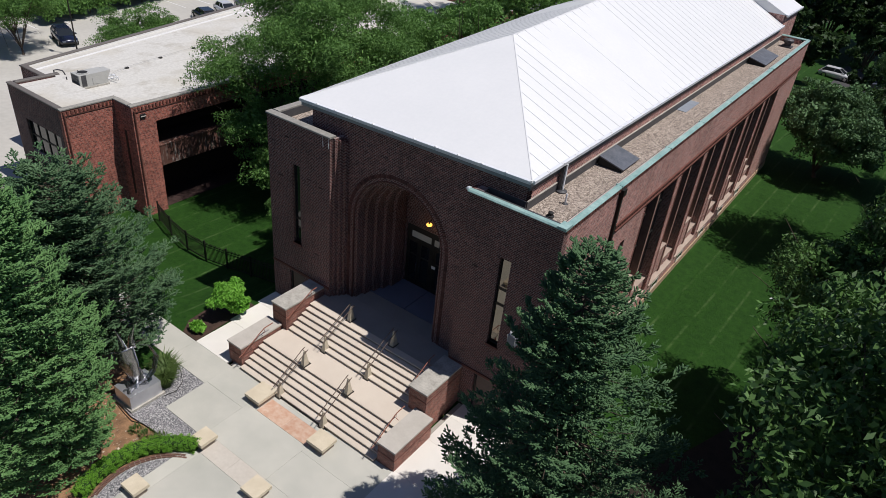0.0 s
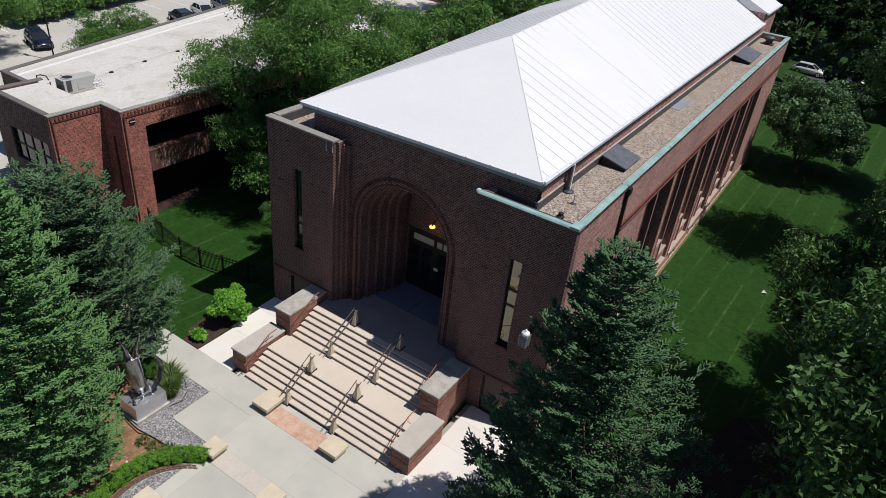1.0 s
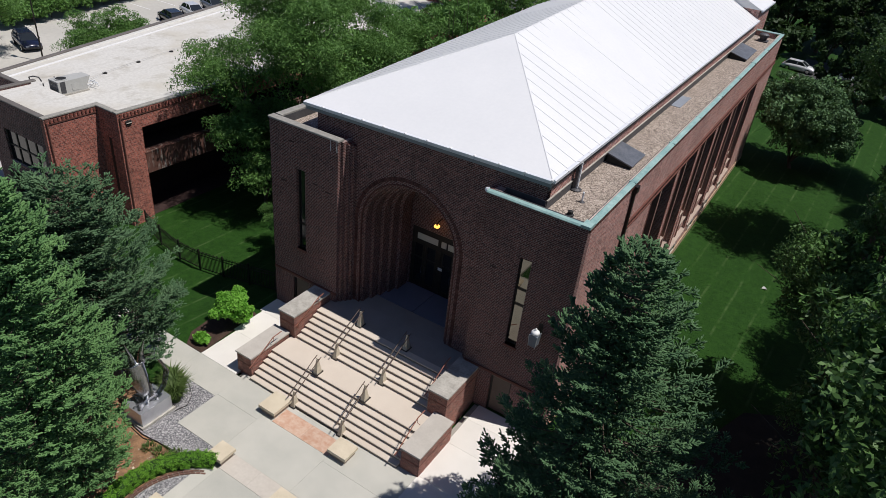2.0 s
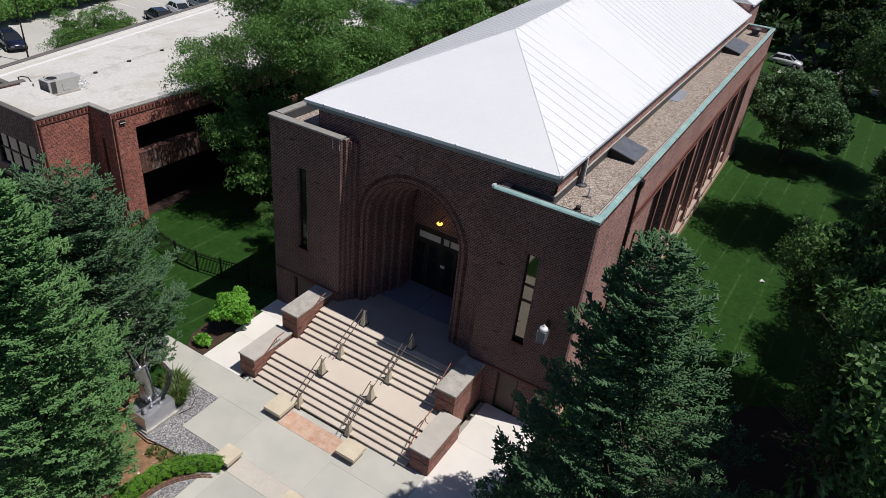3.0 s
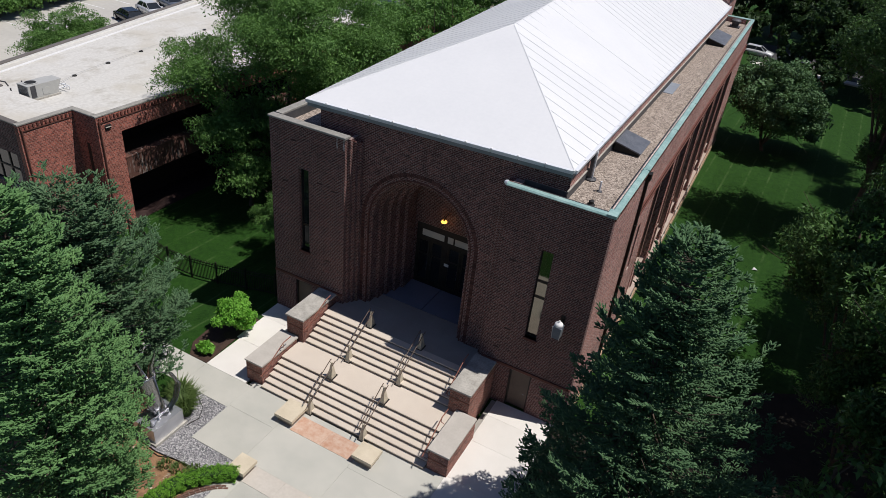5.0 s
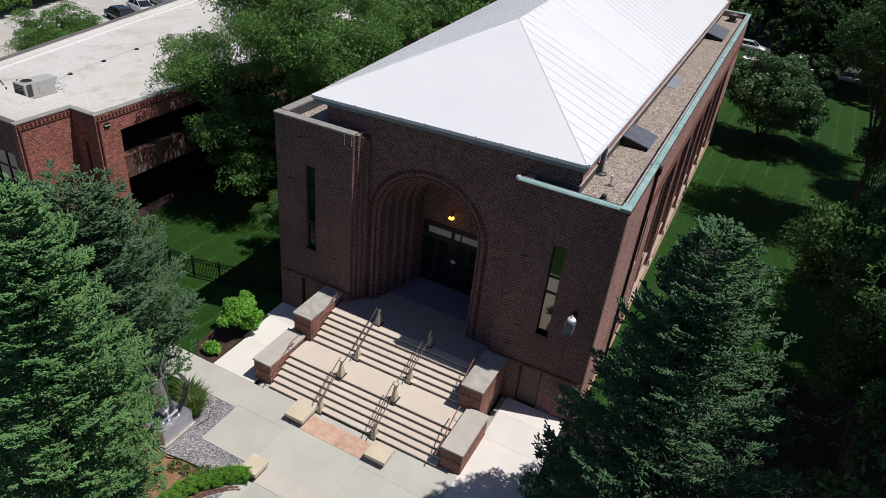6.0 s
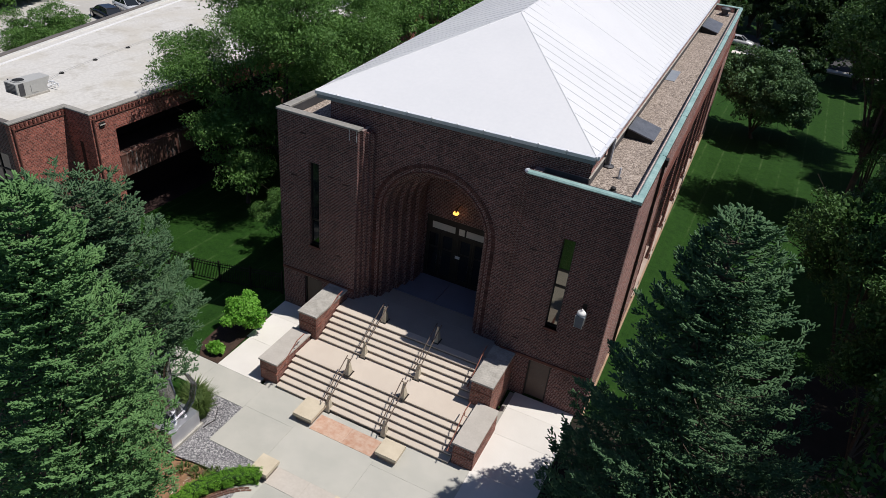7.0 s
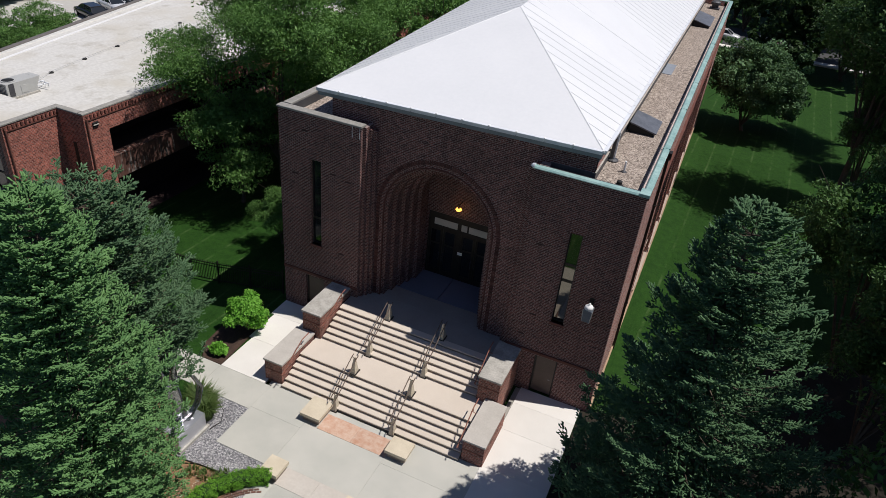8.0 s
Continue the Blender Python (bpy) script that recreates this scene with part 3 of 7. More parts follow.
def hall_walls():
    bm = bmesh.new()
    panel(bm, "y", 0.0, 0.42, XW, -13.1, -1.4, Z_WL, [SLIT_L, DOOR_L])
    part("wall_front_west", bm, BRICK_SHADED, hall)
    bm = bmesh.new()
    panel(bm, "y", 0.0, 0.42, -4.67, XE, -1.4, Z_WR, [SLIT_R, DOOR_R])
    part("wall_front_east", bm, BRICK_SHADED, hall)
    for sign, x0, top, nm in ((1, -13.1, Z_WL, "west"), (-1, -4.67, Z_WR, "east")):
        for k in range(3):
            bm = bmesh.new()
            a, b = x0 + sign * 0.16 * k, x0 + sign * 0.16 * (k + 1)
            box(bm, min(a, b), max(a, b), 0.22 * (k + 1), UY0 + 0.1, 0.0, top - 0.02 - 0.12 * k)
            part("reveal_step", bm, BRICK_SHADED, hall)
        bm = bmesh.new()
        a, b = (x0 - 0.02, x0 - 0.42) if sign > 0 else (x0 + 0.02, x0 + 0.42)
        box(bm, min(a, b), max(a, b), 0.42, UY0, 0.0, top)
        part("wall_return", bm, BRICK_SHADED, hall)
    # centre bay with the arch cut out of it; its top follows the eaves
    def top_z(x):
        return 12.58 + (x + 16.0) * 0.023

    bm = bmesh.new()
    n = 36
    arch = [(ARX + ARR * math.cos(math.pi - math.pi * i / n), ARZ + ARR * math.sin(math.pi * i / n)) for i in range(n + 1)]
    for y0, y1 in ((UY0, UY0 + 0.45),):
        cols = [(UW, 0.0), (ARX - ARR, 0.0)] + arch + [(ARX + ARR, 0.0), (UE, 0.0)]
        for (xa, za), (xb, zb) in zip(cols, cols[1:]):
            if xb - xa < 1e-6:
                continue
            q = [(xa, za), (xb, zb), (xb, top_z(xb)), (xa, top_z(xa))]
            f = [bm.verts.new((x, y0, z)) for x, z in q]
            bm.faces.new(f)
            g = [bm.verts.new((x, y1, z)) for x, z in q]
            bm.faces.new(g[::-1])
            bm.faces.new((f[0], f[1], g[1], g[0]))
        for s in (-1, 1):
            x = ARX + s * ARR
            bm.faces.new([bm.verts.new(p) for p in ((x, y0, 0), (x, y1, 0), (x, y1, ARZ), (x, y0, ARZ))])
    bmesh.ops.remove_doubles(bm, verts=bm.verts[:], dist=0.0005)
    part("wall_front_centre", bm, BRICK_SHADED, hall)
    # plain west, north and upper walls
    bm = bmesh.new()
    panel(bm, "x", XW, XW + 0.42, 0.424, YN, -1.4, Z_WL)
    part("wall_west", bm, BRICK_SHADED, hall)
    bm = bmesh.new()
    panel(bm, "y", YN - 0.42, YN, XW + 0.424, XE - 0.63, -1.4, Z_WR)
    part("wall_north", bm, BRICK, hall)
    bm = bmesh.new()
    panel(bm, "x", UE - 0.4, UE, UY0 + 0.454, UY1, -1.2, Z_UP)
    part("wall_upper_east", bm, BRICK, hall)
    bm = bmesh.new()
    panel(bm, "x", UW, UW + 0.4, UY0 + 0.454, UY1, -1.2, 12.55)
    part("wall_upper_west", bm, BRICK_SHADED, hall)
    bm = bmesh.new()
    panel(bm, "y", UY1 - 0.4, UY1, UW + 0.404, UE - 0.404, -1.2, Z_UP)
    part("wall_upper_north", bm, BRICK, hall)


hall_walls()

FRAME_ROSE = mottled("rose_frame", (0.20, 0.11, 0.085), (0.36, 0.22, 0.175), 2.0, 20, 0.85, 0.25)
BAY0, BAY_STEP, BAY_N, PIER_W = 10.4, 4.85, 6, 0.85
BAY_Z0, BAY_Z1 = 1.0, 9.35


def hall_east_wall():
    """The long wall: plain brick with a field of six deep window bays."""
    holes = []
    for k in range(BAY_N):
        y0 = BAY0 + BAY_STEP * k + (0 if k == 0 else PIER_W - 0.05)
        y1 = BAY0 + BAY_STEP * (k + 1) - 0.05
        holes.append((y0, y1, BAY_Z0, BAY_Z1))
    small = [(7.6, 8.15, 5.2, 8.0)]
    bm = bmesh.new()
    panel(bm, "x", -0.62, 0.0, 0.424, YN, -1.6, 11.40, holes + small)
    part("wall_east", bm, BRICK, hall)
    bm = bmesh.new()
    panel(bm, "x", -0.33, 0.0, 0.424, YN, 11.40, Z_WR)
    part("parapet", bm, BRICK, hall)
    bm = bmesh.new()
    box(bm, -4.6, -0.34, 0.32, 0.45, Z_WR + 0.002, Z_WR + 0.02)
    part("parapet_flashing", bm, LEAD, hall)
    # black sheet added in place of the unlit rooms behind the panes
    bm = bmesh.new()
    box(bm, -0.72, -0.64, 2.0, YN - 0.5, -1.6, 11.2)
    part("dark_room_sheet", bm, BLACK, hall)
    bm = bmesh.new()
    box(bm, -0.5, -0.46, 7.6, 8.15, 5.2, 8.0)
    part("pane", bm, GLASS_DARK, hall)
    for k, (y0, y1, z0, z1) in enumerate(holes):
        ym = (y0 + y1) / 2
        win = part("window", window_frame(y0, y1, z0, z1, ym), FRAME_ROSE, hall)
        bm = bmesh.new()
        for a, b in ((y0, ym), (ym, y1)):
            box(bm, -0.56, -0.53, a + 0.02, b - 0.02, z0, z1)
        part("pane", bm, GLASS_DARK, win)
        bm = bmesh.new()
        box(bm, -0.50, -0.16, y0 + 0.004, ym - 0.12, z0 + 0.3, z0 + 2.3)
        part("spandrel", bm, BRICK, win)
        bm = bmesh.new()
        box(bm, -0.50, -0.16, ym + 0.12, y1 - 0.004, z0 + 0.3, z0 + 0.95)
        part("spandrel", bm, BRICK, win)
        for s, (a, b, zz) in enumerate(((y0, ym, z0 + 2.3), (ym, y1, z0 + 0.95))):
            bm = bmesh.new()
            v = box(bm, -0.50, -0.10, a + 0.13 * s, b - 0.13 * (1 - s), zz, zz + 0.10)
            part("sill_upper", bm, SILL, win)
        bm = bmesh.new()
        v = box(bm, -0.5, 0.07, y0 - 0.05, y1 + 0.05, z0 - 0.12, z0 + 0.30)
        v[5].co.z -= 0.30
        v[6].co.z -= 0.30
        soften(bm, 0.01)
        part("window_sill", bm, SILL, win, "sloping stone sill")
        bm = bmesh.new()
        for zz in (z0 + 4.4, z0 + 6.5):
            box(bm, -0.53, -0.47, y0 + 0.05, y1 - 0.05, zz, zz + 0.07)
        for yy in (y0 + (ym - y0) / 2, ym + (y1 - ym) / 2):
            box(bm, -0.53, -0.48, yy - 0.03, yy + 0.03, z0 + 1.0, z1)
        part("glazing_bar", bm, DARK_METAL, win)
        # toothed brick edges of the opening
        for yy, s in ((y0, -1), (y1, 1)):
            bm = bmesh.new()
            for i in range(54):
                zz = z0 + 0.2 + i * 0.152
                a, b = (yy - 0.13, yy + 0.03) if s < 0 else (yy - 0.03, yy + 0.13)
                box(bm, -0.03, 0.028, a, b, zz, zz + 0.075)
            tagged(part("toothed_brick_edge", bm, BRICK_PIECE, win), kind="stuff")


def window_frame(y0, y1, z0, z1, ym):
    bm = bmesh.new()
    box(bm, -0.53, -0.10, ym - 0.12, ym + 0.12, z0 + 0.2, z1)
    return bm


SILL = mottled("sill_stone", (0.33, 0.25, 0.20), (0.45, 0.36, 0.30), 1.5, 18, 0.9, 0.2)
hall_east_wall()


def hall_trim():
    # string course over the windows, in two projecting bands with a row of brick headers
    bm = bmesh.new()
    box(bm, 0.0, 0.09, 6.0, YN, 9.62, 9.72)
    part("string_course", bm, BRICK_PIECE, hall)
    bm = bmesh.new()
    box(bm, 0.0, 0.12, 6.0, YN, 9.36, 9.44)
    part("string_course", bm, BRICK_PIECE, hall)
    bm = bmesh.new()
    y = 6.05
    while y < YN - 0.1:
        box(bm, 0.0, 0.07, y, y + 0.11, 9.445, 9.615)
        y += 0.215
    tagged(part("header_course", bm, BRICK_PIECE, hall), kind="stuff")
    bm = bmesh.new()
    y = 0.15
    while y < YN:
        box(bm, 0.0, 0.06, y, y + 0.12, Z_WR - 0.20, Z_WR - 0.004)
        y += 0.26
    tagged(part("dentil_course", bm, BRICK_PIECE, hall), kind="stuff")
    # base along the lawn
    bm = bmesh.new()
    box(bm, 0.004, 0.09, 0.05, YN, -1.6, 0.18)
    soften(bm, 0.02)
    part("stone_base", bm, BASE_TAN, hall)
    for k in range(BAY_N):
        y = BAY0 + BAY_STEP * k + 2.1
        bm = bmesh.new()
        panel(bm, "x", 0.0, 0.05, y - 0.65, y + 0.65, 0.19, 0.78, [(y - 0.55, y + 0.55, 0.27, 0.70)])
        w = part("basement_window", bm, STONE, hall)
        bm = bmesh.new()
        box(bm, 0.004, 0.02, y - 0.55, y + 0.55, 0.27, 0.70)
        part("pane", bm, GLASS_DARK, w)
    # downpipe and its head
    bm = bmesh.new()
    box(bm, 0.02, 0.15, 5.55, 5.72, -0.2, Z_WR - 0.1)
    box(bm, 0.0, 0.22, 5.45, 5.82, Z_WR - 0.42, Z_WR - 0.08)
    for z in (3, 6, 9):
        box(bm, 0.01, 0.17, 5.5, 5.77, z, z + 0.08)
    part("downpipe", bm, DARK_METAL, hall, "dark rusty downpipe")
    # small dark marks on the front
    for x, z in ((-16.2, 10.7), (-13.75, 8.6), (-14.1, 4.3), (-3.6, 4.6), (-4.0, 3.3), (-3.9, 8.4), (-16.8, 8.3), (-14.6, 8.8)):
        bm = bmesh.new()
        box(bm, x - 0.17, x + 0.17, -0.008, 0.0, z, z + 0.08)
        part("dark_mark", bm, DARK_BROWN, hall)
    # belt at basement height on both wings
    for x0, x1 in ((XW, -13.12), (-4.65, XE)):
        bm = bmesh.new()
        for z in (2.42, 1.55, 0.75):
            if z > 2:
                box(bm, x0, x1, -0.05, 0.0, z, z + 0.14)
        part("belt_course", bm, BRICK_PIECE, hall)


BASE_TAN = mottled("base_tan", (0.30, 0.21, 0.13), (0.44, 0.32, 0.21), 1.2, 14, 0.9, 0.3)
hall_trim()


def slit_window(o, bars):
    """A tall narrow window of panes between cross bars at the given heights."""
    x0, x1, z0, z1 = o
    edges = [z0 + 0.02] + list(bars) + [z1 - 0.02]
    bm = bmesh.new()
    panel(bm, "y", 0.16, 0.24, x0, x1, z0, z1, [(x0 + 0.05, x1 - 0.05, a + 0.06, b - 0.06) for a, b in zip(edges, edges[1:])])
    w = part("slit_window", bm, DARK_METAL, hall)
    for a, b in zip(edges, edges[1:]):
        bm = bmesh.new()
        box(bm, x0 + 0.05, x1 - 0.05, 0.19, 0.21, a + 0.004, b - 0.004)
        part("pane", bm, GLASS_SLIT if len(bars) > 1 else GLASS_DARK, w)
    bm = bmesh.new()
    v = box(bm, x0 - 0.05, x1 + 0.05, -0.06, 0.3, z0 - 0.12, z0)
    soften(bm, 0.012)
    part("window_sill", bm, BRICK_PIECE, w)


GLASS_SLIT = glass_mat("mirror_glass", (0.20, 0.185, 0.16), 0.03, 0.9)
slit_window(SLIT_L, (6.0,))
slit_window(SLIT_R, (6.88, 7.74))


def basement_door(o, label):
    x0, x1, z0, z1 = o
    bm = bmesh.new()
    panel(bm, "y", 0.10, 0.26, x0, x1, z0, z1, [(x0 + 0.08, x1 - 0.08, z0 - 1, z1 - 0.08)])
    d = part("door", bm, DARK_METAL, hall, label)
    bm = bmesh.new()
    box(bm, x0 + 0.085, x1 - 0.085, 0.16, 0.21, 0.02, z1 - 0.085)
    leaf = part("door_leaf", bm, DOOR_BROWN, d)
    bm = bmesh.new()
    tube(bm, [(x1 - 0.2, 0.15, 1.0), (x1 - 0.2, 0.10, 1.0), (x1 - 0.32, 0.10, 1.0)], 0.015)
    part("door_handle", bm, STEEL, d)
    bm = bmesh.new()
    box(bm, x0, x1, 0.3, 0.4, -0.2, z1)
    part("door_backing", bm, BLACK, d)


basement_door(DOOR_L, "brown painted steel basement door")
basement_door(DOOR_R, "tan brown painted steel basement door")


def entrance():
    """Five stepped orders drawn in towards the bronze doors."""
    n = 30
    orders = 5
    dr, dy = 0.20, 0.56
    for k in range(orders):
        r_out, r_in = ARR - dr * k + (0.0 if k else 0.10), ARR - dr * (k + 1)
        y0 = UY0 + (0.02 if k == 0 else 0) + dy * k + 0.12
        y1 = y0 + dy + 0.35
        outer = [(ARX - r_out, 1.8)] + [(ARX + r_out * math.cos(math.pi - math.pi * i / n), ARZ + r_out * math.sin(math.pi * i / n)) for i in range(n + 1)] + [(ARX + r_out, 1.8)]
        inner = [(ARX - r_in, 1.8)] + [(ARX + r_in * math.cos(math.pi - math.pi * i / n), ARZ + r_in * math.sin(math.pi * i / n)) for i in range(n + 1)] + [(ARX + r_in, 1.8)]
        if k == 0:
            outer = [(ARX + (p[0] - ARX) * 1.0, p[1]) for p in outer]
        bm = bmesh.new()
        a = [[bm.verts.new((x, y, z)) for x, z in c] for y in (y0, y1) for c in (outer, inner)]
        for i in range(len(outer) - 1):
            for p, q in ((0, 1), (1, 3), (3, 2), (2, 0)):
                bm.faces.new((a[p][i], a[p][i + 1], a[q][i + 1], a[q][i]))
        for i in (0, -1):
            bm.faces.new((a[0][i], a[1][i], a[3][i], a[2][i]))
        soften(bm, 0.05, 2)
        part("arch_order", bm, BRICK_SHADED, hall)
    # ring of brick headers round the arch, one brick a piece, and a rounded bead at its edge
    r0, r1, cnt = ARR + 0.20, ARR + 0.39, 96
    bm = bmesh.new()
    for i in range(cnt):
        a0, a1 = math.pi * (i + 0.12) / cnt, math.pi * (i + 0.88) / cnt
        q = [(ARX + r * math.cos(a), ARZ + r * math.sin(a)) for r, a in ((r0, a0), (r1, a0), (r1, a1), (r0, a1))]
        f = [bm.verts.new((x, UY0 - 0.025, z)) for x, z in q]
        g = [bm.verts.new((x, UY0 + 0.05, z)) for x, z in q]
        bm.faces.new(f)
        for k in range(4):
            bm.faces.new((f[k], f[(k + 1) % 4], g[(k + 1) % 4], g[k]))
    for s in (-1, 1):
        for k in range(53):
            x0, z0 = ARX + s * (r0 + 0.095), Z_TOP + 0.05 + k * 0.1
            box(bm, x0 - 0.095, x0 + 0.095, UY0 - 0.025, UY0 + 0.02, z0, z0 + 0.078)
    part("arch_ring", bm, BRICK_RING, hall, "ring of brick voussoirs")
    bm = bmesh.new()
    bead = [(ARX - ARR + 0.01, UY0 + 0.02, Z_TOP)] + [(ARX + (ARR - 0.01) * math.cos(math.pi - math.pi * k / n), UY0 + 0.02, ARZ + (ARR - 0.01) * math.sin(math.pi * k / n)) for k in range(n + 1)] + [(ARX + ARR - 0.01, UY0 + 0.02, Z_TOP)]
    taper(bm, bead, [0.045] * len(bead), 8)
    part("arch_bead", bm, BRICK_RING, hall)
    yb = UY0 + dy * orders + 0.6
    bm = bmesh.new()
    box(bm, ARX - 2.2, ARX + 2.2, yb, yb + 0.3, 5.95, ARZ + 2.3)
    box(bm, ARX - 2.2, ARX - 1.86, yb, yb + 0.3, 1.8, 5.95)
    box(bm, ARX + 1.86, ARX + 2.2, yb, yb + 0.3, 1.8, 5.95)
    part("tympanum", bm, BRICK_SHADED, hall)
    door = thing("entrance_doors", "dark bronze double doors with transom lights under the arch", "door")
    bm = bmesh.new()
    xs = [ARX - 1.86, ARX - 0.5, ARX + 0.5, ARX + 1.86]
    holes = []
    for a, b in ((-1.78, -1.0), (-0.94, -0.14), (0.14, 0.94), (1.0, 1.78)):
        holes.append((ARX + a, ARX + b, 2.0, 4.95))
    tr = [(-1.5, -0.12), (0.10, 0.44), (0.54, 1.72)]
    for a, b in tr:
        holes.append((ARX + a, ARX + b, 5.17, 5.56))
    panel(bm, "y", yb + 0.05, yb + 0.2, ARX - 1.855, ARX + 1.855, 1.94, 5.95, holes)
    part("door_frame", bm, DARK_METAL, door)
    for a, b in ((-1.78, -1.0), (-0.94, -0.14), (0.14, 0.94), (1.0, 1.78)):
        bm = bmesh.new()
        panel(bm, "y", yb + 0.09, yb + 0.15, ARX + a + 0.005, ARX + b - 0.005, 2.0, 4.94, [(ARX + a + 0.12, ARX + b - 0.12, 2.25, 3.9), (ARX + a + 0.12, ARX + b - 0.12, 4.0, 4.80)])
        leaf = part("door_leaf", bm, DARK_METAL, door)
        bm = bmesh.new()
        box(bm, ARX + a + 0.11, ARX + b - 0.11, yb + 0.11, yb + 0.13, 2.25, 4.81)
        part("pane", bm, GLASS_DARK, leaf)
        bm = bmesh.new()
        xx = ARX + b - 0.09 if a in (-1.78, 0.14) else ARX + a + 0.09
        tube(bm, [(xx, yb + 0.08, 2.9), (xx, yb + 0.02, 2.95), (xx, yb + 0.02, 3.4), (xx, yb + 0.08, 3.45)], 0.018)
        part("door_handle", bm, STEEL, leaf)
    bm = bmesh.new()
    box(bm, ARX + 0.02, ARX + 0.30, yb + 0.04, yb + 0.05, 3.62, 3.80)
    part("notice", bm, PAINT_WHITE, door, "small white notice on the door")
    for a, b in tr:
        bm = bmesh.new()
        box(bm, ARX + a + 0.004, ARX + b - 0.004, yb + 0.03, yb + 0.12, 5.174, 5.556)
        soften(bm, 0.01)
        part("transom_panel", bm, PANEL_PALE, door, "pale transom panel")
    bm = bmesh.new()
    box(bm, ARX - 1.9, ARX + 1.9, yb + 0.32, yb + 0.4, 1.9, 6.0)
    part("door_backing", bm, BLACK, door)
    lamp = thing("entrance_lamp", "small lit amber lamp hung in the arch", "lamp")
    ly = yb - 0.55
    bm = bmesh.new()
    lathe(bm, ARX + 0.03, ly, [(0.05, 6.70), (0.14, 6.725), (0.17, 6.775), (0.14, 6.83), (0.05, 6.85)], 16)
    part("shade", bm, LAMP_GLOW, lamp, smooth=True)
    bm = bmesh.new()
    lathe(bm, ARX + 0.03, ly, [(0.06, 6.852), (0.05, 6.88), (0.03, 6.95)], 12)
    tube(bm, [(ARX + 0.03, ly, 6.93), (ARX + 0.03, ly + 0.2, 7.0), (ARX + 0.03, yb, 7.02)], 0.025)
    part("bracket", bm, DARK_METAL, lamp)
    glow = bpy.data.lights.new("lamp_light", "POINT")
    glow.energy, glow.color, glow.shadow_soft_size = 1.2, (1.0, 0.6, 0.22), 0.15
    gl = new("lamp_light", glow)
    gl.location = (ARX + 0.03, ly, 6.55)


entrance()


def wall_lantern():
    ln = thing("wall_lantern", "white capped glass wall lantern on the brick front", "lamp")
    x, y, z = -1.1, -0.58, 5.70
    bm = bmesh.new()
    v = []
    for zz, r in ((z, 0.17), (z + 0.62, 0.20)):
        v.append([bm.verts.new((x + sx * r, y + sy * r, zz)) for sx, sy in ((-1, -1), (1, -1), (1, 1), (-1, 1))])
    bm.faces.new(v[0])
    bm.faces.new(v[1])
    for j in range(4):
        bm.faces.new((v[0][j], v[0][(j + 1) % 4], v[1][(j + 1) % 4], v[1][j]))
    soften(bm, 0.02)
    part("glass_body", bm, LANTERN_GLASS, ln)
    for sx, sy in ((-1, -1), (1, -1), (1, 1), (-1, 1)):
        bm = bmesh.new()
        tube(bm, [(x + sx * 0.173, y + sy * 0.173, z - 0.02), (x + sx * 0.205, y + sy * 0.205, z + 0.64)], 0.014, 5)
        part("corner_bar", bm, HVAC_GREY, ln)
    bm = bmesh.new()
    lathe(bm, x, y, [(0.17, z + 0.62), (0.195, z + 0.64), (0.19, z + 0.74), (0.15, z + 0.79), (0.06, z + 0.82), (0.045, z + 0.84), (0.04, z + 0.92), (0.02, z + 0.94)], 20)
    part("cap", bm, PAINT_WHITE, ln, smooth=True)
    bm = bmesh.new()
    tube(bm, [(x, -0.0, z + 0.2), (x, -0.32, z + 0.2)], 0.035)
    tube(bm, [(x, -0.0, z + 0.6), (x, -0.36, z + 0.5)], 0.02)
    box(bm, x - 0.1, x + 0.1, -0.03, 0.0, z + 0.05, z + 0.85)
    part("bracket", bm, DARK_METAL, ln)


LANTERN_GLASS = mottled("frosted_glass", (0.11, 0.13, 0.16), (0.17, 0.19, 0.22), 3, 20, 0.3, 0.03)
wall_lantern()


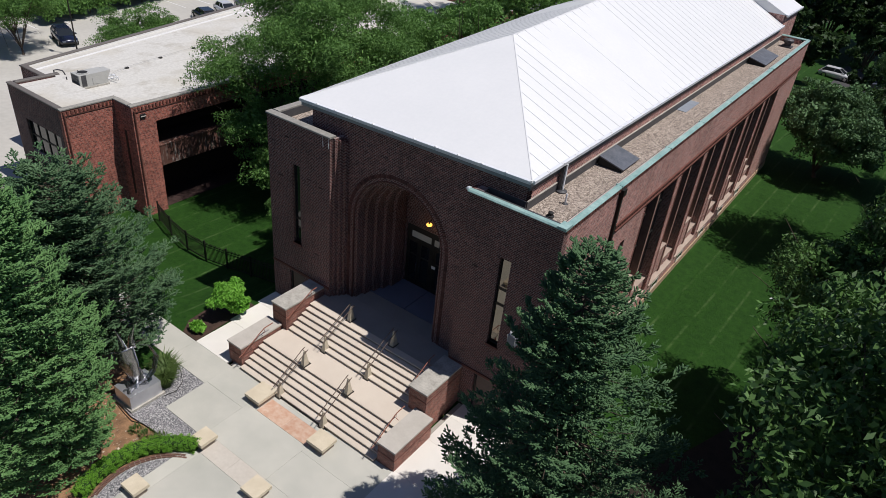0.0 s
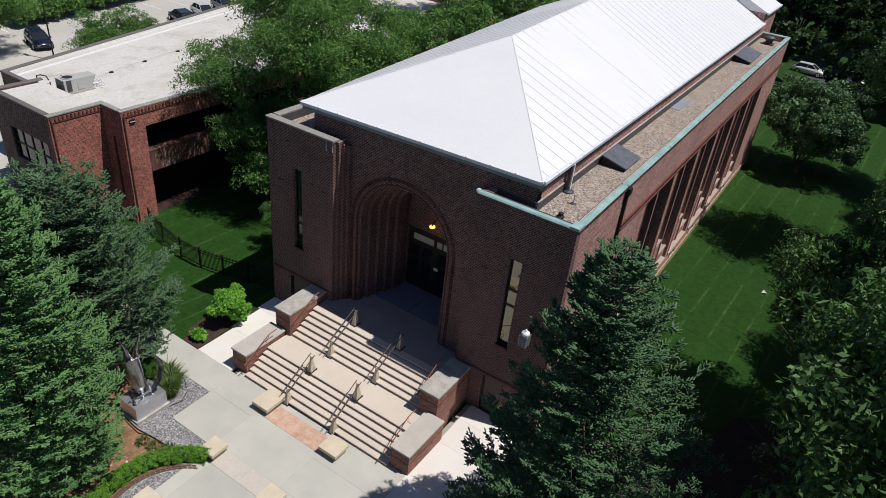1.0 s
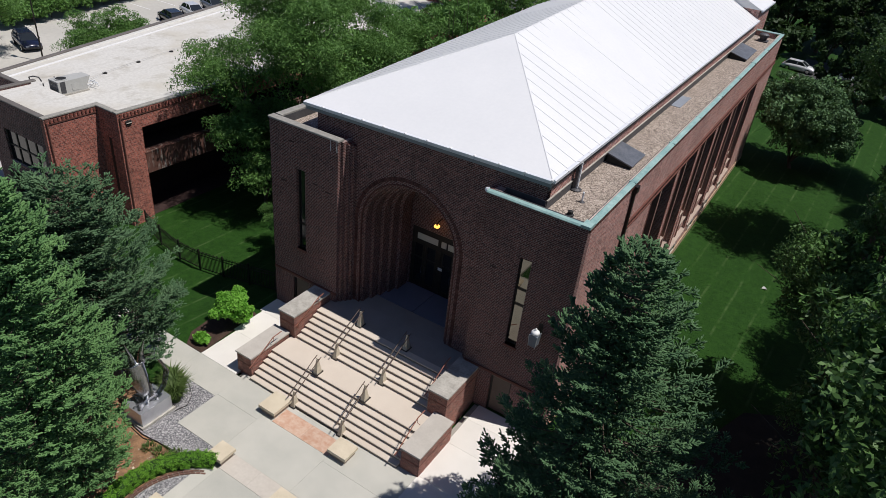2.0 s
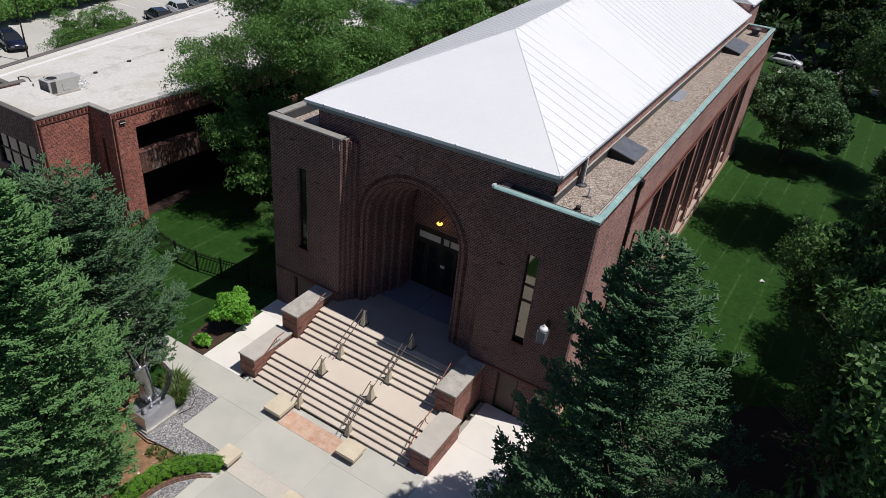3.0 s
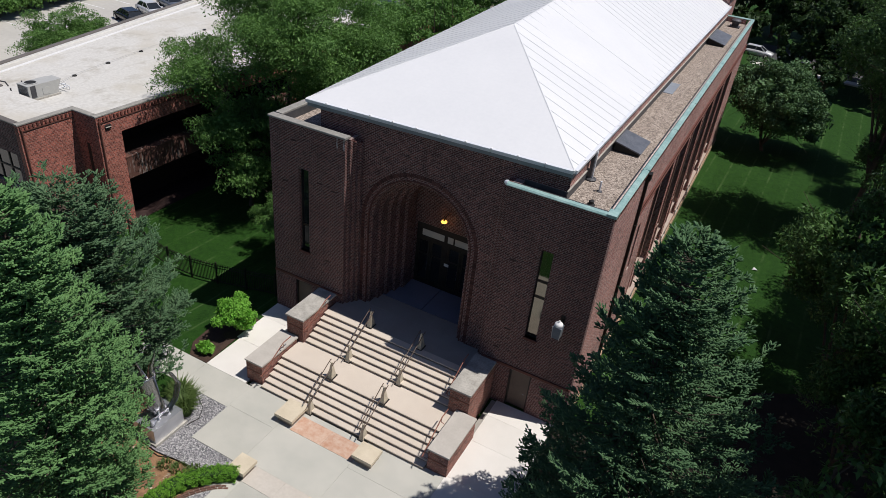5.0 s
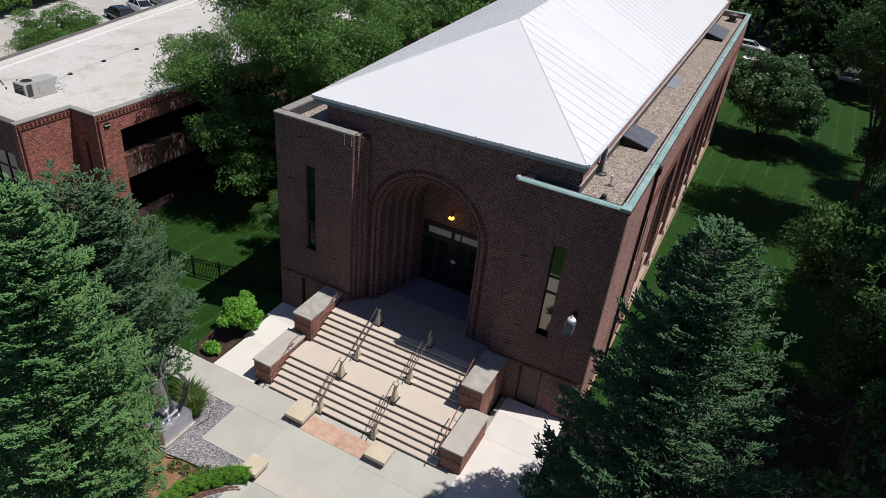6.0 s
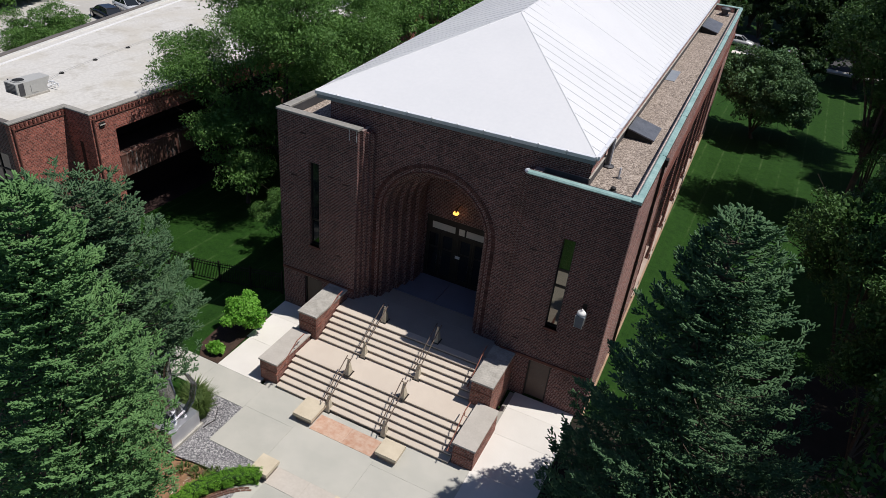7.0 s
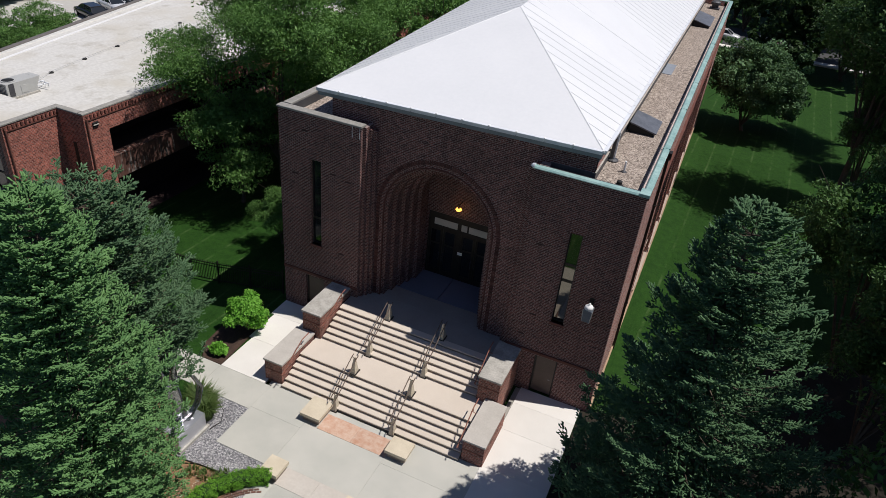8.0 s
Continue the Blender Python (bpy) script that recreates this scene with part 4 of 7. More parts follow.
def copings():
    def run(name, pts, prof, material, label=""):
        bm = bmesh.new()
        sweep(bm, pts, prof)
        return part(name, bm, material, hall, label)

    cop = [(-0.22, 0.0), (0.24, 0.0), (0.25, 0.06), (0.19, 0.15), (-0.16, 0.17), (-0.22, 0.07)]
    slim = [(-0.11, 0.0), (0.20, 0.0), (0.21, 0.04), (0.15, 0.10), (-0.05, 0.11), (-0.11, 0.05)]
    slab = [(-0.23, 0.0), (0.23, 0.0), (0.23, 0.08), (0.20, 0.10), (-0.20, 0.10), (-0.23, 0.08)]
    lip = [(-0.27, -0.05), (0.27, -0.05), (0.27, 0.0), (-0.27, 0.0)]
    z = Z_WR + 0.004
    cuts = [0.52, 5.5, 11.8, 17.2, 22.6, 28.0, 33.4, 38.8, 46.4]
    run("coping", [(-4.75, 0.13, z), (-0.34, 0.13, z)], slim, COPPER, "green copper coping")
    bm = bmesh.new()
    taper(bm, [(-4.92, 0.11, z + 0.05), (-4.86, 0.11, z + 0.055), (-4.754, 0.11, z + 0.055)], [0.05, 0.10, 0.13], 12)
    part("coping_end", bm, GUTTER, hall, "pale rounded end of the coping")
    bm = bmesh.new()
    box(bm, -0.335, 0.075, -0.085, 0.5, z, z + 0.135)
    soften(bm, 0.03)
    part("coping_corner", bm, COPPER, hall)
    for a, b in zip(cuts, cuts[1:]):
        run("coping", [(-0.135, a + 0.006, z), (-0.135, b - 0.006, z)], slim, COPPER)
    for y in cuts[1:-1]:
        bm = bmesh.new()
        box(bm, -0.255, 0.08, y - 0.05, y + 0.05, z + 0.02, z + 0.118)
        part("coping_joint", bm, COPPER, hall)
    run("coping", [(-2.35, YN - 0.2, z), (0.06, YN - 0.2, z)], slim, COPPER)
    z = Z_WL + 0.004
    for a, b in ((-17.75, -16.4), (-16.4, -15.0), (-15.0, -13.75), (-13.75, -13.04)):
        run("coping", [(a + 0.004, 0.17, z), (b - 0.004, 0.17, z)], slab, COPING_GREY, "weathered grey stone coping")
    for i in range(24):
        a = 0.46 + i * 1.93
        run("coping", [(XW + 0.2, a + 0.004, z), (XW + 0.2, a + 1.926, z)], slab, COPING_GREY)
    # row of dentil bricks under the east coping
    bm = bmesh.new()
    y = 0.1
    while y < YN - 0.2:
        box(bm, 0.0, 0.055, y, y + 0.10, Z_WR - 0.16, Z_WR - 0.03)
        y += 0.205
    tagged(part("dentil_course", bm, BRICK_PIECE, hall), kind="stuff")
    # dark lining of the parapets and gravel roofs
    bm = bmesh.new()
    box(bm, -0.37, -0.335, 0.46, YN - 0.45, 11.45, Z_WR - 0.01)
    box(bm, -4.6, -0.37, 0.424, 0.45, 11.45, Z_WR - 0.01)
    part("parapet_lining", bm, LEAD, hall)
    bm = bmesh.new()
    box(bm, UE + 0.004, -0.374, UY0, YN - 0.424, 11.404, 11.5)
    part("terrace_roof", bm, GRAVEL_TAN, hall, "tan gravel terrace roof")
    bm = bmesh.new()
    box(bm, -4.6, -0.374, 0.454, UY0 - 0.004, 11.404, 11.47)
    part("terrace_gutter", bm, LEAD, hall)
    bm = bmesh.new()
    box(bm, XW + 0.424, UW - 0.004, 0.454, YN - 0.42, 11.0, 11.18)
    part("terrace_roof", bm, GRAVEL_TAN, hall)
    bm = bmesh.new()
    box(bm, XW + 0.424, XW + 0.45, 0.46, YN - 0.45, 11.184, Z_WL - 0.01)
    box(bm, XW + 0.454, -13.6, 0.424, 0.45, 11.184, Z_WL - 0.01)
    part("parapet_lining", bm, LEAD, hall)
    bm = bmesh.new()
    box(bm, UW, -13.54, 0.424, UY0 - 0.004, 11.0, 11.16)
    part("terrace_gutter", bm, LEAD, hall)
    # flashing along the foot of the upper walls
    bm = bmesh.new()
    box(bm, UE + 0.002, UE + 0.05, UY0 + 0.1, YN - 0.44, 11.504, 11.92)
    part("flashing", bm, LEAD, hall)
    bm = bmesh.new()
    box(bm, UE + 0.002, UE + 0.07, UY0 + 0.1, YN - 0.44, 11.924, 11.97)
    part("flashing_strip", bm, STONE_GREY, hall)
    bm = bmesh.new()
    box(bm, -4.3, UE + 0.05, UY0 - 0.04, UY0 - 0.003, 11.5, 12.0)
    part("flashing", bm, LEAD, hall)
    # white drip streaks at the end of the stone coping, built as thin tubes
    for x in (-13.55, -13.15):
        bm = bmesh.new()
        tube(bm, [(x, -0.03, Z_WL - 0.02), (x, -0.04, Z_WL - 0.3), (x, -0.02, Z_WL - 0.55)], 0.017, 6)
        part("drip_streak", bm, GUTTER, hall)


copings()


def roof():
    x0, x1, y0, y1, ze = -16.0, -2.22, 0.82, 45.0, 13.08
    rx, ya, yb = -9.5, 10.35, 43.0

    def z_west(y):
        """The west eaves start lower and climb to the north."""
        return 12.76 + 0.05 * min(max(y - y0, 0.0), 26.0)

    def z_ridge(y):
        return 15.95 + 0.06 * min(max(y - ya, 0.0), 10.0)

    bm = bmesh.new()
    ys = [y0, ya, ya + 5.0, ya + 10.0, 27.0, 36.0, y1]
    east = [bm.verts.new((x1, y, ze)) for y in ys]
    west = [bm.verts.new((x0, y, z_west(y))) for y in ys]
    top = [bm.verts.new((rx, y, z_ridge(y))) for y in ys[1:]]
    bm.faces.new((west[0], east[0], top[0]))
    bm.faces.new((east[0], east[1], top[0]))
    bm.faces.new((west[1], west[0], top[0]))
    for k in range(1, len(ys) - 1):
        bm.faces.new((east[k], east[k + 1], top[k], top[k - 1]))
        bm.faces.new((west[k + 1], west[k], top[k - 1], top[k]))
    low_e = [bm.verts.new(v.co + Vector((0, 0, -0.03))) for v in east]
    low_w = [bm.verts.new(v.co + Vector((0, 0, -0.03))) for v in west]
    for k in range(len(ys) - 1):
        bm.faces.new((low_e[k], low_e[k + 1], east[k + 1], east[k]))
        bm.faces.new((low_w[k + 1], low_w[k], west[k], west[k + 1]))
        bm.faces.new((low_w[k], low_w[k + 1], low_e[k + 1], low_e[k]))
    bm.faces.new((low_w[0], low_e[0], east[0], west[0]))
    bm.faces.new((low_e[-1], low_w[-1], west[-1], top[-1], east[-1]))
    roof_ob = part("roof", bm, ROOF_WHITE, hall, "white standing seam metal hip roof")
    # seams run from the eaves to the hips and the ridge
    def seam_set(xe, s, y_from, y_to):
        bm = bmesh.new()
        y = y_from
        while y < y_to:
            t = min(1.0, (y - y0) / (ya - y0))
            if t > 0.03:
                zl = ze if s > 0 else z_west(y)
                p0 = Vector((xe, y, zl + 0.006))
                p1 = Vector((xe + (rx - xe) * t, y, zl + ((z_ridge(y) if t >= 1.0 else 15.95) - zl) * t + 0.006))
                sweep(bm, [p0, p1], [(-0.022, 0.0), (0.022, 0.0), (0.014, 0.012), (-0.014, 0.012)])
            y += 0.92
        ob = part("roof_seams", bm, ROOF_SEAM, roof_ob)
        tagged(ob, kind="stuff")
    seam_set(x1, 1, y0 + 0.6, y1 - 0.1)
    seam_set(x0, -1, y0 + 0.6, y1 - 0.1)
    for p, q in (((x1, y0, ze), (rx, ya, 15.95)), ((x0, y0, z_west(y0)), (rx, ya, 15.95)), ((rx, ya, 15.95), (rx, ya + 10, z_ridge(30))), ((rx, ya + 10, z_ridge(30)), (rx, y1, z_ridge(30)))):
        bm = bmesh.new()
        sweep(bm, [p, q], [(-0.04, 0.0), (0.04, 0.0), (0.02, 0.015), (-0.02, 0.015)])
        part("ridge_cap", bm, ROOF_WHITE, roof_ob)
    # the rear bay stands a little higher
    bm = bmesh.new()
    zb = ze + 0.85
    prism(bm, [(x0, y1), (x1, y1), (x1, 51.2), (x0, 51.2)], zb - 0.03, zb)
    top_b = [v for v in bm.verts if v.co.z > zb - 0.01]
    for v in top_b:
        v.co.z = zb
    a, b = bm.verts.new((rx, y1 + 0.02, 17.1)), bm.verts.new((rx, 51.2, 17.1))
    q = sorted(top_b, key=lambda v: (v.co.x, v.co.y))
    bm.faces.new((q[0], q[1], b, a))
    bm.faces.new((q[2], a, b, q[3]))
    bm.faces.new((q[0], a, q[2]))
    bm.faces.new((q[1], q[3], b))
    part("roof_rear", bm, ROOF_WHITE, hall, "white metal roof of the higher rear bay")
    bm = bmesh.new()
    box(bm, x0 + 0.3, UE, y1 + 0.05, 50.9, Z_UP + 0.004, zb - 0.035)
    part("wall_rear", bm, BRICK, hall)
    # gutter in lengths, with dark soffit below it
    def gutter(p, q, n):
        p, q = Vector(p), Vector(q)
        for i in range(n):
            bm = bmesh.new()
            a, b = p.lerp(q, i / n), p.lerp(q, (i + 1) / n)
            d = (b - a).normalized() * 0.02
            sweep(bm, [a + d, b - d], [(-0.08, -0.14), (0.07, -0.14), (0.09, 0.02), (0.02, 0.03), (-0.08, 0.03)])
            part("gutter", bm, GUTTER, roof_ob)
            bm = bmesh.new()
            box(bm, b.x - 0.04, b.x + 0.04, b.y - 0.07, b.y + 0.07, b.z - 0.05, b.z + 0.05)
            part("gutter_joint", bm, PAINT_WHITE, roof_ob)
    gutter((x0, y0 - 0.05, z_west(y0) - 0.02), (x1, y0 - 0.05, ze - 0.02), 11)
    gutter((x1 + 0.05, y0, ze - 0.02), (x1 + 0.05, y1, ze - 0.02), 34)
    gutter((x1 + 0.05, y1 + 0.02, zb - 0.02), (x1 + 0.05, 51.2, zb - 0.02), 5)
    bm = bmesh.new()
    box(bm, x0 + 0.3, x1 - 0.1, y0 + 0.1, y1 - 0.1, 12.5, 12.68)
    part("soffit", bm, LEAD, roof_ob)
    bm = bmesh.new()
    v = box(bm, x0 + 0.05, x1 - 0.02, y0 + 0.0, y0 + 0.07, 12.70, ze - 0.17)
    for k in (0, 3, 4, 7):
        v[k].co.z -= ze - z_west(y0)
    part("fascia", bm, SLATE_METAL, roof_ob)
    bm = bmesh.new()
    box(bm, x1 - 0.09, x1 - 0.02, y0 + 0.1, y1 - 0.1, 12.74, ze - 0.17)
    part("fascia", bm, SLATE_METAL, roof_ob)
    # small chimney-like vent on the far slope
    bm = bmesh.new()
    box(bm, -6.1, -5.3, 45.5, 46.3, 14.0, 16.1)
    soften(bm, 0.02)
    v = part("roof_vent", bm, BRICK, hall)
    bm = bmesh.new()
    box(bm, -6.2, -5.2, 45.4, 46.4, 16.104, 16.22)
    part("vent_cap", bm, LEAD, v)


SLATE_METAL = mottled("slate_metal", (0.17, 0.20, 0.23), (0.27, 0.30, 0.33), 1.0, 12, 0.45, 0.05, 0.2)
roof()


def roof_hatch(y0, y1):
    h = thing("roof_hatch", "dark sloping roof hatch on the gravel terrace", "roof hatch", "roof hatches")
    bm = bmesh.new()
    x0, x1 = -2.26, -0.98
    pr = [(x0, 11.505), (x1, 11.505), (x1, 11.66), (x0, 11.97)]
    f = [bm.verts.new((x, y0, z)) for x, z in pr]
    g = [bm.verts.new((x, y1, z)) for x, z in pr]
    bm.faces.new(f)
    bm.faces.new(g[::-1])
    for j in range(4):
        bm.faces.new((f[j], f[(j + 1) % 4], g[(j + 1) % 4], g[j]))
    soften(bm, 0.015)
    part("curb", bm, BLACK, h)
    bm = bmesh.new()
    f = [bm.verts.new(p) for p in ((x0, y0 - 0.08, 11.99), (x1 + 0.1, y0 - 0.08, 11.655), (x1 + 0.1, y1 + 0.08, 11.655), (x0, y1 + 0.08, 11.99))]
    g = [bm.verts.new(v.co + Vector((0.02, 0, 0.06))) for v in f]
    bm.faces.new(f[::-1])
    bm.faces.new(g)
    for j in range(4):
        bm.faces.new((f[j], f[(j + 1) % 4], g[(j + 1) % 4], g[j]))
    part("lid", bm, HATCH_GREY, h)


HATCH_GREY = mottled("hatch_grey", (0.075, 0.085, 0.10), (0.19, 0.20, 0.225), 1.6, 8, 0.5, 0.15, 0.2)
roof_hatch(7.95, 9.85)
roof_hatch(35.4, 39.4)


def terrace_bits():
    lead = thing("leader_pipe", "dark rain leader standing from gutter to terrace", "pipe")
    bm = bmesh.new()
    box(bm, -2.3, -2.16, 3.72, 3.98, 11.6, 12.95)
    soften(bm, 0.03)
    part("pipe", bm, LEAD, lead)
    bm = bmesh.new()
    box(bm, -2.14, -2.08, 3.8, 3.9, 11.55, 12.9)
    part("guard", bm, GUTTER, lead)
    bm = bmesh.new()
    lathe(bm, -2.15, 3.85, [(0.26, 11.505), (0.26, 11.56), (0.16, 11.62)], 14)
    part("collar", bm, LEAD, lead)
    p = thing("vent_pipe", "white plumbing vent pipe on the gravel roof", "pipe", "vent pipes")
    bm = bmesh.new()
    tube(bm, [(-1.45, 2.9, 11.5), (-1.45, 2.9, 12.0)], 0.045)
    part("stack", bm, GUTTER, p)
    bm = bmesh.new()
    lathe(bm, -1.45, 2.9, [(0.14, 11.503), (0.12, 11.53), (0.05, 11.56)], 12)
    part("collar", bm, LEAD, p)
    d = thing("roof_drain", "small black cast iron roof drain", "drain")
    bm = bmesh.new()
    lathe(bm, -1.35, 1.35, [(0.17, 11.503), (0.17, 11.56), (0.11, 11.6), (0.12, 11.72), (0.05, 11.76)], 12)
    part("dome", bm, BLACK, d)
    f = thing("roof_fan", "grey metal roof fan at the far end of the terrace", "fan")
    bm = bmesh.new()
    lathe(bm, -1.3, 44.5, [(0.3, 11.503), (0.3, 11.85), (0.42, 11.9), (0.44, 12.1), (0.30, 12.2), (0.12, 12.24)], 16)
    part("cowl", bm, LEAD, f)
    bm = bmesh.new()
    box(bm, -1.75, -0.85, 44.05, 44.95, 11.502, 11.6)
    part("curb", bm, LEAD, f)
    mat = thing("walk_pad", "thin grey rubber pad on the gravel roof", "mat")
    bm = bmesh.new()
    box(bm, -2.34, -1.75, 19.6, 22.2, 11.502, 11.53)
    part("pad", bm, PAD_GREY, mat)


terrace_bits()

# ---------------------------------------------------------------- front stairs
stairs = thing("front_stairs", "broad pale concrete stairs in two flights up to the arch", "stairs")


def flight(x0, x1, y_top, z0):
    """Six risers; the top edge lies at y_top."""
    for k in range(STEP_N):
        zt = z0 + RISER * (k + 1)
        yf = y_top - TREAD * (STEP_N - 1 - k)
        bm = bmesh.new()
        back = yf + TREAD + 0.05 if k < STEP_N - 1 else yf + 0.36
        box(bm, x0, x1, yf - 0.03, back, zt - 0.055, zt)
        soften(bm, 0.012)
        t = part("tread", bm, STEP_MAT, stairs)
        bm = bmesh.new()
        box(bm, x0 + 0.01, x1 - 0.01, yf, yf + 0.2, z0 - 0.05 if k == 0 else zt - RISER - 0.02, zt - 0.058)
        part("riser", bm, SHADE_BROWN, stairs)


flight(-13.80, -4.45, -4.27, 0.0)
flight(-13.46, -4.96, -1.15, Z_MID)


def landings():
    bm = bmesh.new()
    box(bm, -13.80, -4.45, -3.91, -2.70, 0.2, Z_MID)
    soften(bm, 0.008)
    part("landing", bm, STEP_MAT, stairs, "pale concrete half landing")
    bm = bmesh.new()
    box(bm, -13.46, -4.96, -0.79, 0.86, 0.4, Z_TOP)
    part("landing", bm, PORCH_SHADE, stairs)
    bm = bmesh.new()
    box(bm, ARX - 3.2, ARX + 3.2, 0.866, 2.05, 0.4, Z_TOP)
    part("landing", bm, PORCH_SHADE, stairs)
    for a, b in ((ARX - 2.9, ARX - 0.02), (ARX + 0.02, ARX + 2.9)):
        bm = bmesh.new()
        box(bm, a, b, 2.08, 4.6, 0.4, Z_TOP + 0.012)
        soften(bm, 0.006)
        part("porch_slab", bm, PORCH_SHADE_BLUE, stairs, "porch floor slab coloured dark blue-grey for the arch shade")
    bm = bmesh.new()
    box(bm, ARX - 2.9, ARX + 2.9, 2.0, 4.6, 0.35, Z_TOP - 0.05)
    part("porch_bed", bm, SHADE_BROWN, stairs)
    bm = bmesh.new()
    box(bm, -13.44, -4.98, -2.6, -0.8, 0.1, Z_MID + 0.1)
    box(bm, -13.78, -4.47, -5.7, -3.9, -0.1, 0.1)
    part("footing", bm, SHADE_BROWN, stairs)


# porch floor colours darkened and blued to paint the shade of the arch
PORCH_SHADE = mottled("porch_shade_concrete", (0.27, 0.25, 0.225), (0.36, 0.335, 0.30), 0.7, 18, 0.9, 0.15)
PORCH_SHADE_BLUE = mottled("porch_slab", (0.14, 0.16, 0.21), (0.20, 0.22, 0.28), 0.7, 18, 0.8, 0.1)
landings()


PIER_CAP = mottled("pier_cap", (0.385, 0.355, 0.31), (0.52, 0.485, 0.43), 1.1, 16, 0.88, 0.25)


def stair_pier(x0, x1, y0, y1, z1, label):
    p = thing("stair_pier", label, "pier", "stair piers")
    bm = bmesh.new()
    box(bm, x0 + 0.05, x1 - 0.05, y0 + 0.05, y1, -0.2, z1 - 0.10)
    part("brick_body", bm, BRICK_PIER, p)
    bm = bmesh.new()
    box(bm, x0, x1, y0, y1 + 0.0, z1 - 0.096, z1)
    soften(bm, 0.015, 2)
    part("stone_cap", bm, STONE_GREY if z1 > 2 else PIER_CAP, p, "weathered grey stone cap" if z1 > 2 else "smooth buff stone cap")
    bm = bmesh.new()
    box(bm, x0 + 0.045, x1 - 0.045, y0 + 0.04, y1 - 0.01, z1 - 0.62, z1 - 0.56)
    part("brick_band", bm, BRICK_PIECE, p)


stair_pier(-14.63, -13.48, -2.92, -0.02, 2.46, "tall red brick stair pier with grey stone cap")
stair_pier(-4.95, -3.80, -2.92, -0.02, 2.46, "tall red brick stair pier with grey stone cap")
stair_pier(-14.92, -13.82, -5.745, -2.925, 1.29, "low red brick stair pier with smooth buff stone cap")
stair_pier(-4.43, -3.33, -5.745, -2.925, 1.29, "low red brick stair pier with smooth buff stone cap")


def hand_rail(x, y_hi, z_hi, y_lo, z_lo):
    """A double rail carried by two tapered plates."""
    h = thing("hand_rail", "bronze double handrail on two tan tapered posts", "handrail", "handrails on the stairs")
    for y, z in ((y_hi, z_hi), (y_lo, z_lo)):
        bm = bmesh.new()
        lo = [bm.verts.new((x + sx * 0.13, y + sy * 0.20, z)) for sx, sy in ((-1, -1), (1, -1), (1, 1), (-1, 1))]
        hi = [bm.verts.new((x + sx * 0.035, y + sy * 0.03, z + 0.92)) for sx, sy in ((-1, -1), (1, -1), (1, 1), (-1, 1))]
        bm.faces.new(hi)
        bm.faces.new(lo[::-1])
        for j in range(4):
            bm.faces.new((lo[j], lo[(j + 1) % 4], hi[(j + 1) % 4], hi[j]))
        soften(bm, 0.015)
        part("post", bm, POST_TAN, h)
        bm = bmesh.new()
        box(bm, x - 0.19, x + 0.19, y - 0.26, y + 0.26, z + 0.0, z + 0.018)
        part("base_plate", bm, DARK_METAL, h)
    s = (z_hi - z_lo) / (y_hi - y_lo)
    for dx in (-0.13, 0.13):
        bm = bmesh.new()
        tube(bm, [(x + dx, y_hi + 0.12, z_hi + 1.0), (x + dx, y_hi - 0.05, z_hi + 0.94), (x + dx, y_lo, z_lo + 0.92), (x + dx, y_lo - 0.32, z_lo + 0.92 - 0.32 * s)], 0.026, 6)
        part("rail", bm, RAIL_METAL, h)
    for y, z in ((y_hi, z_hi), (y_lo, z_lo)):
        bm = bmesh.new()
        tube(bm, [(x - 0.13, y, z + 0.9), (x + 0.13, y, z + 0.9)], 0.02, 6)
        part("cross_bar", bm, RAIL_METAL, h)


for xr in (-10.8, -7.75):
    hand_rail(xr, -0.68, Z_TOP, -2.62, Z_MID)
    hand_rail(xr, -4.10, Z_MID, -5.80, 0.0)


def pier_rail(x, pts, side):
    r = thing("pier_rail", "rust brown handrail fixed to the stair pier", "handrail", "rails on the stair piers")
    bm = bmesh.new()
    tube(bm, [(x, y, z) for y, z in pts], 0.028, 6)
    part("rail", bm, RAIL_RED, r)
    for y, z in (pts[1], pts[-2]):
        bm = bmesh.new()
        tube(bm, [(x, y, z - 0.01), (x, y, z - 0.30), (x + side * 0.16, y, z - 0.34)], 0.018, 6)
        part("bracket", bm, RAIL_RED, r)


for x, s in ((-13.36, -1), (-5.07, 1)):
    pier_rail(x, [(-0.75, 2.86), (-1.15, 2.82), (-2.72, 2.0), (-2.95, 1.95)], s)
for x, s in ((-13.70, -1), (-4.55, 1)):
    pier_rail(x, [(-3.65, 1.86), (-4.25, 1.84), (-5.75, 0.98), (-5.98, 0.90)], s)


def stone_bench(x0, y0, w=0.95, d=0.95, lbl="buff limestone block bench on a recessed base"):
    b = thing("stone_bench", lbl, "bench", "stone benches on the plaza")
    # base coloured dark to paint the shadow under the seat
    bm = bmesh.new()
    box(bm, x0 + 0.10, x0 + w - 0.10, y0 + 0.10, y0 + d - 0.10, 0.0, 0.31)
    part("base", bm, SHADE_BROWN, b)
    bm = bmesh.new()
    box(bm, x0, x0 + w, y0, y0 + d, 0.29, 0.46)
    soften(bm, 0.02, 2)
    part("seat", bm, STONE_WARM, b)


stone_bench(-11.86, -7.17, 1.03, 1.2)
stone_bench(-7.42, -7.24, 1.05, 0.95)
stone_bench(-11.5, -10.62, 0.85, 0.9)
stone_bench(-7.6, -10.92, 0.95, 0.93)
stone_bench(-11.5, -14.02, 0.92, 0.75)

# ---------------------------------------------------------------- low brick building
low = thing("low_building", "two-storey red brick annex with a pale flat roof", "building")
LX1, LX2, LY0, LY1, LZ, LR = -34.48, -32.36, -2.8, 0.8, 7.34, 6.3
LW1, LN = -41.4, 50.0
LZW = 6.72


def roof_z(x):
    """The flat roof falls slightly to the west."""
    return 6.62 + (x + 46.0) * 0.025


